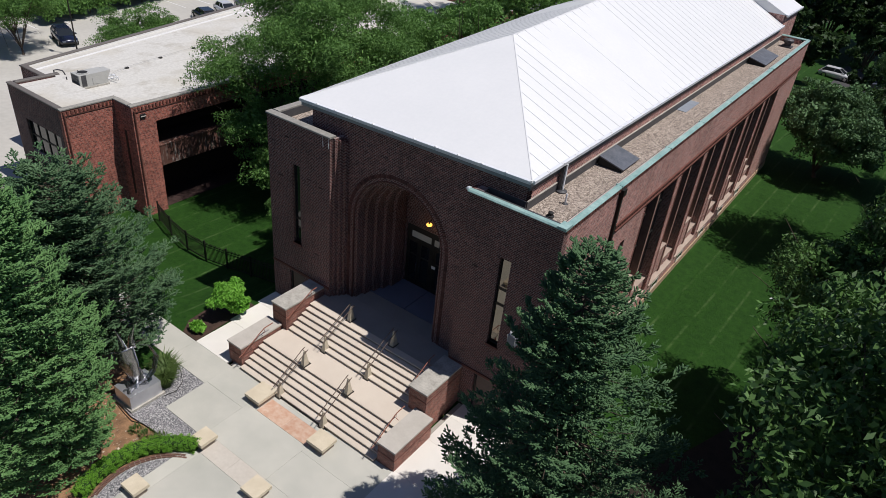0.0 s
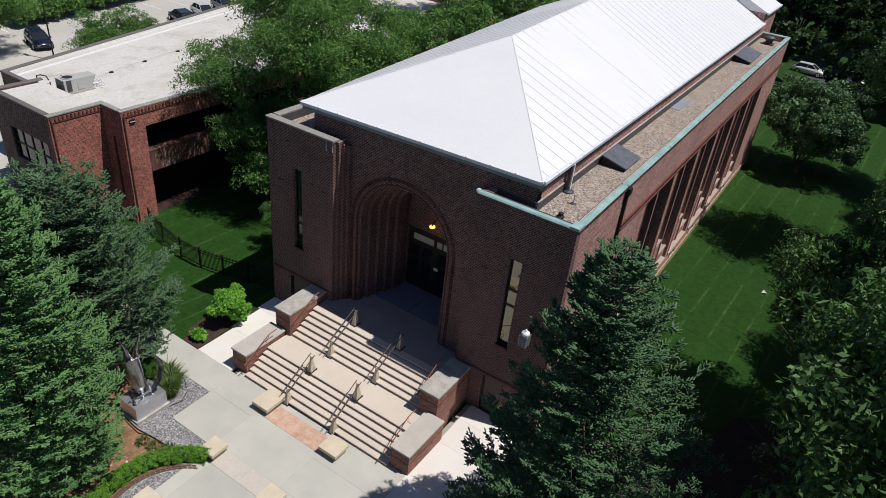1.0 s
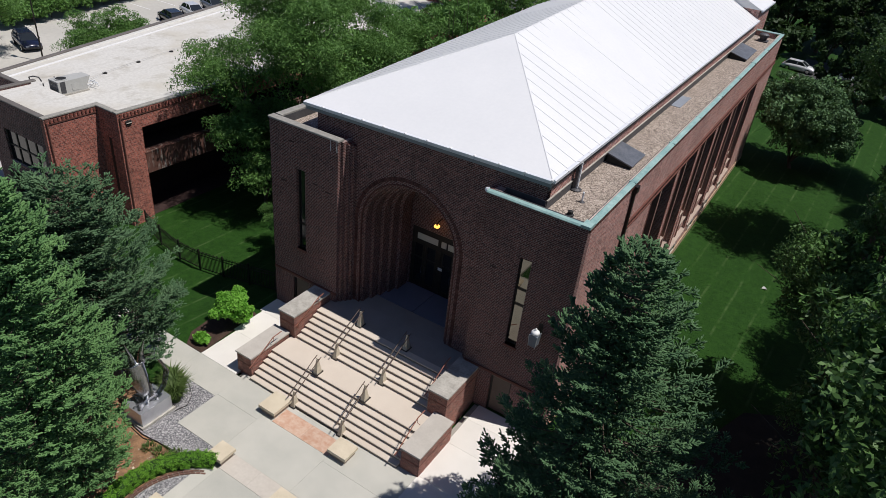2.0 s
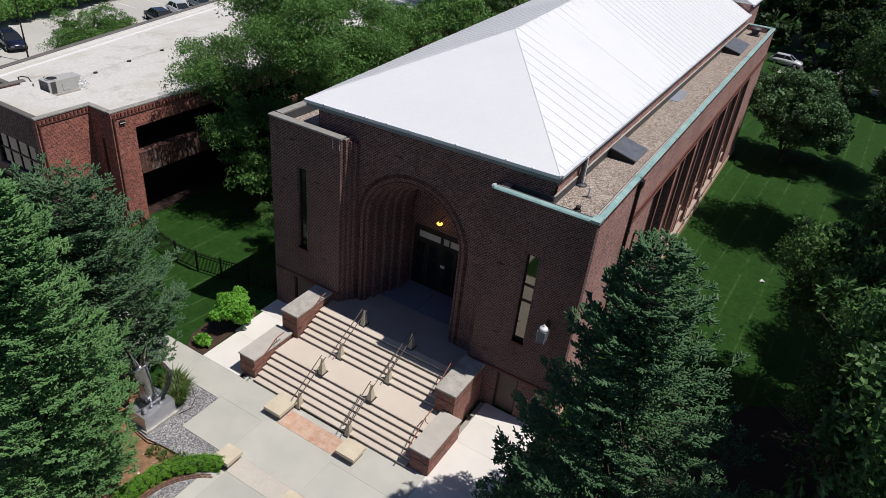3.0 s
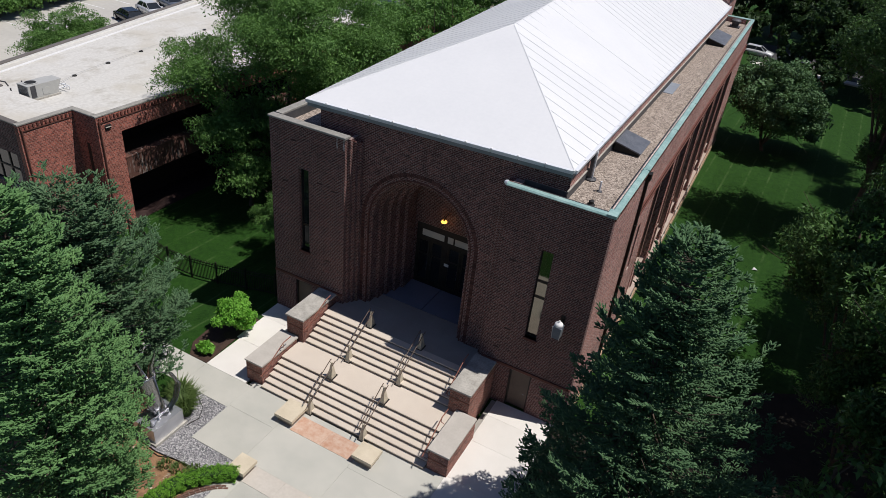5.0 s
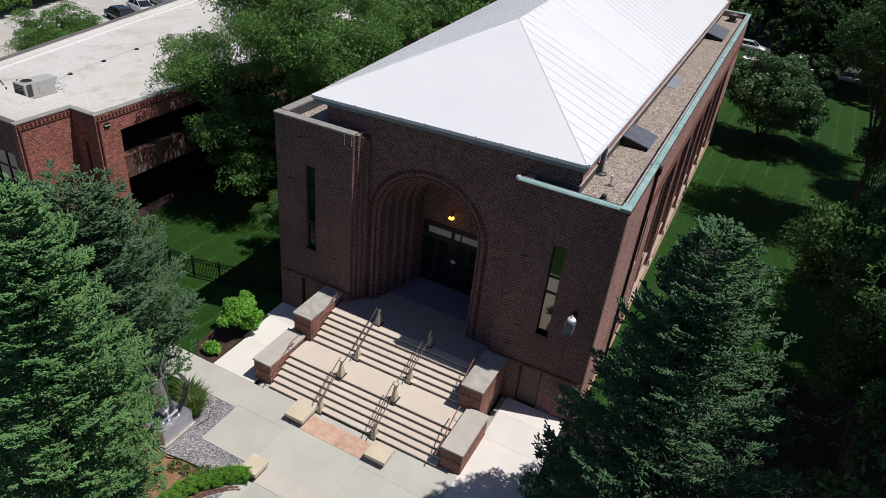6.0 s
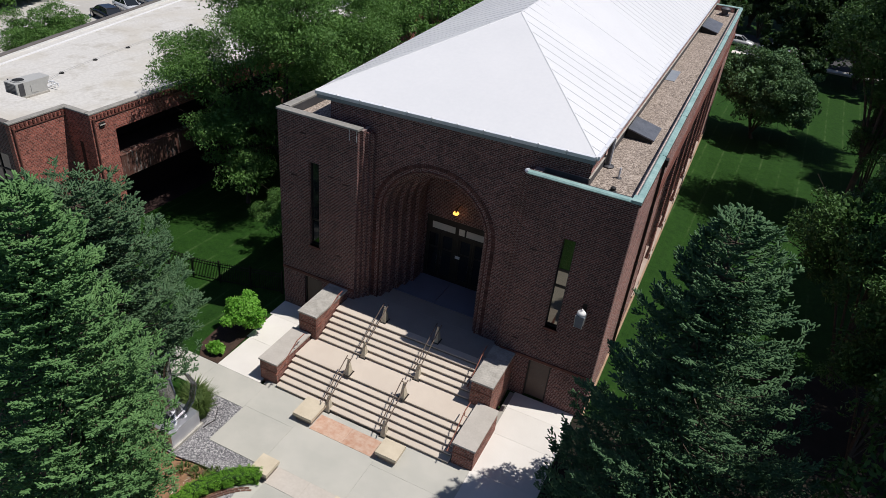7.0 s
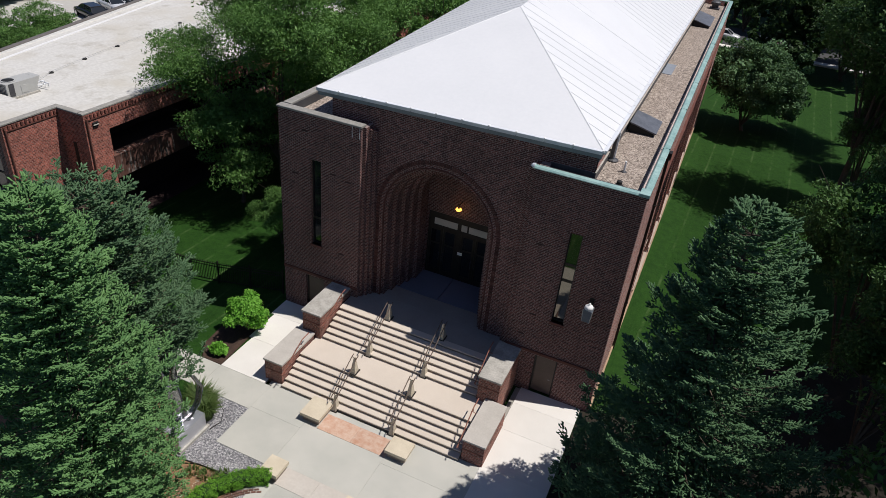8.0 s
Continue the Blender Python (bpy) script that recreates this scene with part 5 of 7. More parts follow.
def west_x(y):
    """The west wall runs off at a slant."""
    return -46.2 - 0.25 * (y - 0.3)


def low_walls():
    bm = bmesh.new()
    panel(bm, "x", LX1 - 0.35, LX1, LY0, LY1 + 0.35, -1.6, LZ)
    part("wall_east", bm, BRICK_NEW, low)
    bm = bmesh.new()
    panel(bm, "y", LY1, LY1 + 0.35, LX1 + 0.004, LX2 - 0.004, -1.6, LZ)
    part("wall_return", bm, BRICK_NEW, low)
    bm = bmesh.new()
    panel(bm, "x", LX2 - 0.40, LX2, LY1 + 0.004, LN, -1.6, LZ, [(2.5, 19.5, 4.05, 5.97), (2.5, 19.5, -1.6, 2.52), (22, 31, 4.05, 5.97)])
    part("wall_east", bm, BRICK_NEW, low)
    win = (-39.7, -35.25, 2.95, 5.3)
    bm = bmesh.new()
    panel(bm, "y", LY0, LY0 + 0.35, LW1, LX1 - 0.354, -1.6, LZ, [win, (-40.4, -36.5, -1.2, 2.1)])
    part("wall_south", bm, BRICK_SHADED, low)
    bm = bmesh.new()
    panel(bm, "x", LW1, LW1 + 0.35, LY0 + 0.354, 0.3, -1.6, LZ)
    part("wall_west", bm, BRICK_SHADED, low)
    bm = bmesh.new()
    panel(bm, "y", 0.3, 0.65, west_x(0.5) + 0.354, LW1 + 0.35, -1.6, LZW)
    part("wall_jog", bm, BRICK_SHADED, low)
    bm = bmesh.new()
    prism(bm, [(west_x(0.3), 0.3), (west_x(0.3) + 0.35, 0.3), (west_x(LN) + 0.35, LN), (west_x(LN), LN)], -1.6, LZW)
    part("wall_west", bm, BRICK_SHADED, low)
    bm = bmesh.new()
    panel(bm, "y", LN - 0.35, LN, west_x(LN) + 0.45, LX2 - 0.404, -1.6, LZ)
    part("wall_north", bm, BRICK_NEW, low)
    def roof_sheet(x1, y0, y1, label=""):
        bm = bmesh.new()
        c = [(west_x(y0) + 0.354, y0), (x1, y0), (x1, y1), (west_x(y1) + 0.354, y1)]
        lo = [bm.verts.new((x, y, roof_z(x) - 0.3)) for x, y in c]
        hi = [bm.verts.new((x, y, roof_z(x))) for x, y in c]
        bm.faces.new(lo[::-1])
        bm.faces.new(hi)
        for j in range(4):
            bm.faces.new((lo[j], lo[(j + 1) % 4], hi[(j + 1) % 4], hi[j]))
        part("roof", bm, MEMBRANE, low, label)

    roof_sheet(LX2 - 0.404, LY1 + 0.354, LN - 0.354, "pale stained flat roof membrane")
    roof_sheet(LX1 - 0.354, 0.66, LY1 + 0.35)
    bm = bmesh.new()
    box(bm, LW1 + 0.354, LX1 - 0.354, LY0 + 0.354, 0.656, LZ - 0.4, LZ - 0.12)
    part("roof", bm, MEMBRANE, low)
    # pale upstands inside the parapets
    bm = bmesh.new()
    for d0, d1, zt in ((0.358, 0.40, LZW - 0.004), (1.25, 1.55, None)):
        a, b = 0.8, LN - 0.4
        q = [(west_x(a) + d0, a), (west_x(a) + d1, a), (west_x(b) + d1, b), (west_x(b) + d0, b)]
        lo = [bm.verts.new((x, y, roof_z(x) - 0.25)) for x, y in q]
        hi = [bm.verts.new((x, y, zt or roof_z(x) + 0.035)) for x, y in q]
        bm.faces.new(lo[::-1])
        bm.faces.new(hi)
        for k in range(4):
            bm.faces.new((lo[k], lo[(k + 1) % 4], hi[(k + 1) % 4], hi[k]))
    part("upstand", bm, MEMBRANE_SEAM, low, "bright white lapped roof strip")
    # deep rooms behind the openings, their darkness painted into near-black walls
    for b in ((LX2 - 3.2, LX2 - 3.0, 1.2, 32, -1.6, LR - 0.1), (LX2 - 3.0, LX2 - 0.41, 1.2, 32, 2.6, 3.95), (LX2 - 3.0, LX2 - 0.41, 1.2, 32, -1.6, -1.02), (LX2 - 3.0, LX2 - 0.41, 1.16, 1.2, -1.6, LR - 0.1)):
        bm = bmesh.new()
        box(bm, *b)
        part("inner_wall", bm, DARK_BROWN, low)
    bm = bmesh.new()
    box(bm, LX2 - 0.46, LX2 + 0.05, 2.45, 19.55, 4.05, 4.12)
    soften(bm, 0.015)
    part("balcony_sill", bm, STREAKED, low)
    # streaked parapet of the open gallery
    bm = bmesh.new()
    box(bm, LX2 + 0.004, LX2 + 0.03, 2.5, 19.5, 2.55, 4.04)
    part("gallery_front", bm, STREAKED, low, "brick gallery front streaked white with lime")
    w = part("window", low_window(win), DARK_METAL, low)
    bm = bmesh.new()
    box(bm, win[0], win[1], LY0 + 0.19, LY0 + 0.21, win[2], win[3])
    part("pane", bm, GLASS_DARK, w)
    bm = bmesh.new()
    box(bm, LW1 + 0.36, LX1 - 0.36, -0.6, -0.5, -1.6, LR - 0.1)
    part("inner_wall", bm, PANEL_TAN, low)

    def run(pts, material):
        bm = bmesh.new()
        sweep(bm, pts, [(-0.19, 0.0), (0.21, 0.0), (0.21, 0.07), (0.17, 0.10), (-0.16, 0.10), (-0.19, 0.07)])
        part("coping", bm, material, low)

    z = LZ + 0.004
    run([(LX1 - 0.17, LY0 - 0.04, z), (LX1 - 0.17, LY1 + 0.3, z)], COPING_GREY)
    run([(LX1 + 0.06, LY1 + 0.17, z), (LX2 - 0.41, LY1 + 0.17, z)], COPING_GREY)
    for a, b in ((LY1 - 0.04, 6), (6, 12), (12, 18), (18, 24), (24, LN)):
        run([(LX2 - 0.19, a + 0.004, z), (LX2 - 0.19, b - 0.004, z)], COPING_GREY)
    run([(LW1 - 0.04, LY0 + 0.17, z), (LX1 - 0.41, LY0 + 0.17, z)], COPING_TAN)
    run([(LW1 + 0.17, LY0 + 0.41, z), (LW1 + 0.17, 0.68, z)], COPING_TAN)
    run([(west_x(0.47) + 0.42, 0.47, LZW), (LW1 - 0.07, 0.47, LZW)], COPING_TAN)
    run([(west_x(0.26) + 0.17, 0.26, LZW), (west_x(LN) + 0.17, LN, LZW)], COPING_TAN)
    # corbelled brick teeth under the coping
    for x, y0, y1 in ((LX1, LY0 + 0.1, LY1 - 0.1), (LX2, LY1 + 0.2, 22)):
        bm = bmesh.new()
        y = y0
        while y < y1:
            box(bm, x, x + 0.07, y, y + 0.11, LZ - 0.30, LZ - 0.08)
            y += 0.27
        tagged(part("brick_teeth", bm, BRICK_PIECE, low), kind="stuff")
        bm = bmesh.new()
        box(bm, x, x + 0.05, y0, y1, LZ - 0.42, LZ - 0.35)
        part("brick_band", bm, BRICK_PIECE, low)
    for x, y in ((LX1 + 0.08, LY0 + 0.16), (LX2 + 0.08, LY1 + 0.16)):
        bm = bmesh.new()
        tube(bm, [(x, y, -1.2), (x, y, LZ - 0.25)], 0.055, 8)
        part("downpipe", bm, BRICK_PIECE, low, "red-brown downpipe")
    bm = bmesh.new()
    box(bm, LX2 + 0.002, LX2 + 0.08, 1.35, 1.75, 6.45, 6.72)
    v = part("wall_vent", bm, BLACK, low)
    bm = bmesh.new()
    box(bm, LX2 + 0.082, LX2 + 0.12, 1.35, 1.75, 6.55, 6.60)
    part("louvre", bm, STONE, v)
    bm = bmesh.new()
    box(bm, LX1 + 0.9, LX1 + 1.15, LY1 - 0.02, LY1 - 0.002, 0.5, 5.4)
    part("wall_slot", bm, DARK_METAL, low)


def low_window(o):
    x0, x1, z0, z1 = o
    bm = bmesh.new()
    n = 4
    wd = (x1 - x0) / n
    hs = [(x0 + wd * i + 0.05, x0 + wd * (i + 1) - 0.05, a, b) for i in range(n) for a, b in ((z0 + 0.06, (z0 + z1) / 2 - 0.04), ((z0 + z1) / 2 + 0.04, z1 - 0.06))]
    panel(bm, "y", LY0 + 0.14, LY0 + 0.26, x0, x1, z0, z1, hs)
    return bm


def streaked():
    m, nt, b = mat_base("streaked_brick", 0.9)
    v = coords(nt)
    mp = node(nt, "ShaderNodeMapping")
    mp.inputs["Scale"].default_value = (1.0, 3.2, 0.35)
    nt.links.new(v, mp.inputs["Vector"])
    s = noise_tex(nt, mp.outputs[0], 1.6, 6.0, 0.7)
    fine = noise_tex(nt, v, 12, 3)
    c = mix(nt, ramp(nt, s, [(0.55, (0, 0, 0)), (0.68, (1, 1, 1))]), (0.115, 0.052, 0.038), (0.40, 0.36, 0.32))
    nt.links.new(c, b.inputs["Base Color"])
    bump(nt, b, fine, 0.4, 0.01)
    return m


STREAKED = streaked()
low_walls()


def roof_unit():
    u = thing("rooftop_unit", "grey metal rooftop cooling unit with a round fan", "cooling unit")
    x0, x1, y0, y1 = -39.75, -38.65, 0.85, 2.95
    z0 = roof_z(-38.6)
    bm = bmesh.new()
    box(bm, x0 - 0.08, x1 + 0.08, y0 - 0.05, y1 + 0.05, z0, z0 + 0.12)
    part("skid", bm, STONE_GREY, u)
    bm = bmesh.new()
    box(bm, x0, x1, y0, y1, z0 + 0.12, z0 + 1.0)
    soften(bm, 0.03, 2)
    part("cabinet", bm, HVAC_GREY, u)
    bm = bmesh.new()
    lathe(bm, x0 + 0.55, y0 + 0.58, [(0.42, z0 + 1.002), (0.42, z0 + 1.05), (0.36, z0 + 1.06)], 24)
    part("fan_ring", bm, HVAC_GREY, u)
    bm = bmesh.new()
    lathe(bm, x0 + 0.55, y0 + 0.58, [(0.35, z0 + 1.01), (0.35, z0 + 1.062), (0.05, z0 + 1.064)], 24)
    part("fan_grille", bm, BLACK, u)
    bm = bmesh.new()
    for i in range(8):
        box(bm, x0 + 0.12 + i * 0.115, x0 + 0.17 + i * 0.115, y0 - 0.02, y0 - 0.002, z0 + 0.22, z0 + 0.95)
    part("coil_guard", bm, LEAD, u)
    bm = bmesh.new()
    box(bm, x1 + 0.002, x1 + 0.03, y0 + 0.15, y0 + 0.5, z0 + 0.2, z0 + 0.98)
    part("coil_panel", bm, LEAD, u, "dark louvred coil panel")
    bm = bmesh.new()
    box(bm, x1 + 0.002, x1 + 0.025, y0 + 0.95, y0 + 1.45, z0 + 0.25, z0 + 0.72)
    part("access_panel", bm, HVAC_GREY, u)
    bm = bmesh.new()
    f = [(x0 + 0.1, z0 + 1.0), (x1 - 0.05, z0 + 1.0), (x1 - 0.05, z0 + 0.5), (x0 + 0.1, z0 + 0.5)]
    v0 = [bm.verts.new((x, y1 + 0.004, z)) for x, z in f]
    v1 = [bm.verts.new((x, y1 + (0.32 if z > z0 + 0.7 else 0.08), z)) for x, z in f]
    bm.faces.new(v0)
    bm.faces.new(v1[::-1])
    for j in range(4):
        bm.faces.new((v0[j], v0[(j + 1) % 4], v1[(j + 1) % 4], v1[j]))
    part("intake_hood", bm, HVAC_GREY, u)
    bm = bmesh.new()
    for dx, dz in ((0.25, 0.25), (0.55, 0.4), (0.85, 0.3)):
        tube(bm, [(x0 + dx, y1, z0 + dz), (x0 + dx, y1 + 0.9, z0 + dz), (x0 + dx, y1 + 0.95, z0 + 0.05)], 0.035, 6)
    tube(bm, [(x0 + 0.2, y1 + 0.6, z0 + 0.45), (x1 + 0.3, y1 + 0.6, z0 + 0.45)], 0.03, 6)
    part("pipework", bm, GUTTER, u)
    # gas line over the roof with its supports
    g = thing("gas_line", "thin pipe laid across the flat roof on black blocks", "pipe")
    bm = bmesh.new()
    spots = [(-41.16, 5.95), (-41.94, 9.45), (-42.67, 13.19), (-43.4, 17.3), (-44.1, 21.6)]
    tube(bm, [(-40.2, 3.9, roof_z(-40.2) + 0.15)] + [(x, y, roof_z(x) + 0.13) for x, y in spots], 0.014, 6)
    part("pipe", bm, HVAC_GREY, g)
    for x, y in spots:
        bm = bmesh.new()
        lathe(bm, x, y, [(0.17, roof_z(x) - 0.004), (0.17, roof_z(x) + 0.08), (0.1, roof_z(x) + 0.115)], 10)
        part("block", bm, BLACK, g)
    for x, y, h in ((-41.0, 1.1, 0.35), (-41.6, 2.3, 0.45)):
        p = thing("vent_pipe", "short grey vent pipe on the flat roof", "pipe", "vent pipes")
        bm = bmesh.new()
        tube(bm, [(x, y, roof_z(x) - 0.02), (x, y, roof_z(x) + h)], 0.05, 8)
        part("stack", bm, LEAD, p)
        bm = bmesh.new()
        lathe(bm, x, y, [(0.15, roof_z(x) - 0.01), (0.06, roof_z(x) + 0.06)], 10)
        part("collar", bm, STONE_GREY, p)
    h = thing("hooked_pipe", "grey hooked conduit by the roof edge", "pipe")
    bm = bmesh.new()
    tube(bm, [(-42.4, 0.95, LR), (-42.4, 0.95, LR + 0.95), (-42.1, 1.1, LR + 1.05), (-41.8, 1.3, LR + 1.0), (-41.7, 1.4, LR + 0.7)], 0.05, 8)
    part("pipe", bm, LEAD, h)


roof_unit()

# ---------------------------------------------------------------- trees and shrubs


def shoots(rng, P, D, L, step, length, width):
    """Blunt needle-covered shoots set along each twig, each a blunt three-sided finger: P start, D unit axis, L its length."""
    cnt = np.maximum((L / step).astype(int), 2)
    idx = np.repeat(np.arange(len(P)), cnt)
    k = np.concatenate([np.arange(c) for c in cnt])
    n = len(k)
    s = (k + rng.random(n) * 0.6 + 0.4) / cnt[idx]
    d = D[idx]
    up = np.array([0.0, 0.0, 1.0])
    base = P[idx] + d * (s * L[idx])[:, None]
    side = np.cross(d, up)
    side /= np.linalg.norm(side, axis=1, keepdims=True) + 1e-6
    sg = np.where(k % 2 == 0, 1.0, -1.0) * (s < 0.93)
    ax = d * 0.75 + side * (sg * rng.uniform(0.35, 0.95, n))[:, None] + up * rng.uniform(-0.05, 0.22, n)[:, None]
    ax /= np.linalg.norm(ax, axis=1, keepdims=True)
    ln = length * rng.uniform(0.6, 1.3, n) * (1.1 - 0.35 * s)
    a = np.cross(ax, up + 0.4 * rng.normal(size=(n, 3)))
    a /= np.linalg.norm(a, axis=1, keepdims=True) + 1e-6
    b = np.cross(ax, a)
    r = (width * rng.uniform(0.75, 1.25, n))[:, None]
    turn = rng.uniform(0, 6.28, n)
    lo, hi = [], []
    for q in range(3):
        ang = turn + q * 2.094
        rad = a * np.cos(ang)[:, None] + b * np.sin(ang)[:, None]
        lo.append(base + rad * r * 0.75)
        hi.append(base + ax * (ln * 0.80)[:, None] + rad * r)
    V = np.stack(lo + hi + [base + ax * ln[:, None]], 1).reshape(-1, 3)
    o = (np.arange(n) * 7)[:, None]
    F = np.concatenate([o + np.array([f]) for f in ((0, 1, 4), (0, 4, 3), (1, 2, 5), (1, 5, 4), (2, 0, 3), (2, 3, 5), (3, 4, 6), (4, 5, 6), (5, 3, 6))], 0)
    return V, F


def spruce(name, H, R, seed, leaf, label, step=0.092, spacing=0.80, skirt=0.04, power=0.66, foot=1.0, rise=3.0, lean=(0.0, 0.0), nb0=10, bay=None, ragged=0.36):
    """A conifer: whorls of drooping boughs that carry flat sprays of plump shoots."""
    rng = np.random.default_rng(seed)
    t = thing(name, label, "tree")
    bm = bmesh.new()
    taper(bm, [(0, 0, -0.3), (0.02, 0, H * 0.3), (-0.02, 0.02, H * 0.65), (0, 0, H * 0.985)], [H * 0.021, H * 0.016, H * 0.009, 0.015], 10)
    part("trunk", bm, BARK, t)
    P, D, L, core = [], [], [], []
    bm = bmesh.new()
    z = H * skirt

    def reach(f, a):
        cut = 0.0
        if bay and f < bay[2]:  # kept short on the side where something stands close
            cut = bay[1] * max(0.0, math.cos(a - radians(bay[0]))) ** 2
        return R * (1 - f) ** power * min(1.0, foot + rise * f) * (1 + (1.15 - 0.75 * f) * (lean[0] * math.cos(a) + lean[1] * math.sin(a))) * (1 - cut)

    while z < H * 0.975:
        f = z / H
        nb = max(int(nb0 * min(1.0, 0.45 + 1.1 * (1 - f))), 7)
        a0 = rng.random() * 6.28
        for k in range(nb):
            a = a0 + k * 6.283 / nb + rng.normal(0, 0.22)
            Lb = reach(f, a) * (1.06 - ragged * rng.random()) * (0.97 + 0.10 * math.sin(3 * a + 2.2 * z + seed) + 0.07 * math.sin(5 * a - 3.7 * z)) + 0.22
            zz = z + rng.normal(0, 0.26) * (1 - f)
            up = -0.20 + 0.55 * f ** 1.5 + rng.normal(0, 0.10)
            bend = rng.normal(0, 0.20) * (1 - f)
            d = np.array([math.cos(a), math.sin(a), 0.0])
            m = 5
            ss = np.linspace(0, 1, m)
            curve = [np.array([0, 0, zz]) + (d + np.array([-d[1], d[0], 0]) * bend * s) * Lb * s + np.array([0, 0, Lb * (up * s + 0.16 * s * s * s - 0.10 * math.sin(s * 3.14))]) for s in ss]
            if Lb > 0.6:
                taper(bm, [tuple(c) for c in curve[:4]], [0.018 + 0.014 * Lb, 0.010 + 0.008 * Lb, 0.014, 0.010], 4)
            # bare shaded inner part with old sprays
            for i in range(int(Lb * 3.0) if f < 0.85 else 0):
                s = rng.uniform(0.06, 0.46)
                j = min(int(s * (m - 1)), m - 2)
                u = s * (m - 1) - j
                core.append(np.concatenate([curve[j] * (1 - u) + curve[j + 1] * u, rng.normal(size=3) * np.array([1, 1, 0.5])]))
            # side branches, each a plump fan of twigs with gaps between
            s0 = 0.40 if f < 0.6 else 0.12
            nsub = max(int(Lb * 2.0), 5)
            for i in range(nsub):
                s = s0 + (1 - s0) * ((i + 0.5 + 0.5 * rng.random()) / nsub) ** 0.85
                j = min(int(s * (m - 1)), m - 2)
                u = s * (m - 1) - j
                p = curve[j] * (1 - u) + curve[j + 1] * u
                ax = curve[j + 1] - curve[j]
                ax = ax / (np.linalg.norm(ax) + 1e-9)
                across = np.array([-ax[1], ax[0], 0]) * (1 if i % 2 else -1)
                sub = ax * 0.7 + across * rng.uniform(0.25, 0.95) + np.array([0, 0, rng.uniform(-0.12, 0.38)])
                sub /= np.linalg.norm(sub)
                grow = min(1, 0.45 + Lb * 0.22) * rng.uniform(0.75, 1.25)
                ls = (0.44 + 0.55 * (1 - s)) * grow
                for q in range(7):
                    v = 0.1 + 0.9 * (q + rng.random()) / 7
                    tw = sub * 0.68 + across * rng.uniform(-0.8, 0.8) + np.array([0, 0, rng.uniform(-0.10, 0.12)])
                    P.append(p + sub * ls * v)
                    D.append(tw / np.linalg.norm(tw))
                    L.append((0.22 + 0.26 * (1 - v)) * grow)
            P.append(curve[-2])
            D.append((curve[-1] - curve[-2]) / (np.linalg.norm(curve[-1] - curve[-2]) + 1e-9))
            L.append(np.linalg.norm(curve[-1] - curve[-2]))
        z += spacing * (0.8 + 0.4 * rng.random()) * (1.0 if f < 0.7 else 0.5)
    P.append(np.array([0, 0, H * 0.95]))
    D.append(np.array([0, 0, 1.0]))
    L.append(H * 0.05)
    tagged(part("branch_work", bm, BARK, t), kind="stuff")
    V, F = shoots(rng, np.array(P), np.array(D), np.array(L), step, 0.20, 0.033)
    ob = new("foliage", raw_mesh("foliage", V, F, leaf))
    ob.parent = t
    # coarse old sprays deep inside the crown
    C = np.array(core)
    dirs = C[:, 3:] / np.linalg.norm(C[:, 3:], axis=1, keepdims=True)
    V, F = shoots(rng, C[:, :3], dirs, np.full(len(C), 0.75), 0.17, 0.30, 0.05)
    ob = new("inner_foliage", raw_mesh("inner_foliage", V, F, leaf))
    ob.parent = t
    return t


def leaves(rng, C, rad, per, size, flat=1.0, droop=0.0):
    """Leaf blades on the outside of small rounded clumps at C with radius rad."""
    n = len(C)
    d = rng.normal(size=(n, per, 3)) + np.array([0, 0, 0.35])
    d /= np.linalg.norm(d, axis=2, keepdims=True)
    off = d * rng.uniform(0.45, 1.12, (n, per, 1)) ** 0.6
    off[..., 2] *= flat
    p = (C[:, None, :] + off * rad[:, None, None]).reshape(-1, 3)
    m = len(p)
    nrm = rng.normal(size=(m, 3)) * 0.8 + d.reshape(-1, 3) * 0.6 + np.array([0, 0, 0.3])
    nrm /= np.linalg.norm(nrm, axis=1, keepdims=True)
    ax = rng.normal(size=(m, 3)) + np.array([0, 0, -droop])
    ax -= (ax * nrm).sum(1, keepdims=True) * nrm
    ax /= np.linalg.norm(ax, axis=1, keepdims=True) + 1e-9
    w = np.cross(nrm, ax)
    ln = rng.uniform(0.65, 1.3, (m, 1)) * size[0]
    wd = rng.uniform(0.7, 1.2, (m, 1)) * size[1]
    a = p - ax * ln / 2
    b = p + w * wd / 2 - nrm * wd * 0.15
    c = p + ax * ln / 2
    d = p - w * wd / 2 - nrm * wd * 0.15
    V = np.stack([a, b, c, d], 1).reshape(-1, 3)
    return V, np.arange(len(V)).reshape(-1, 4)


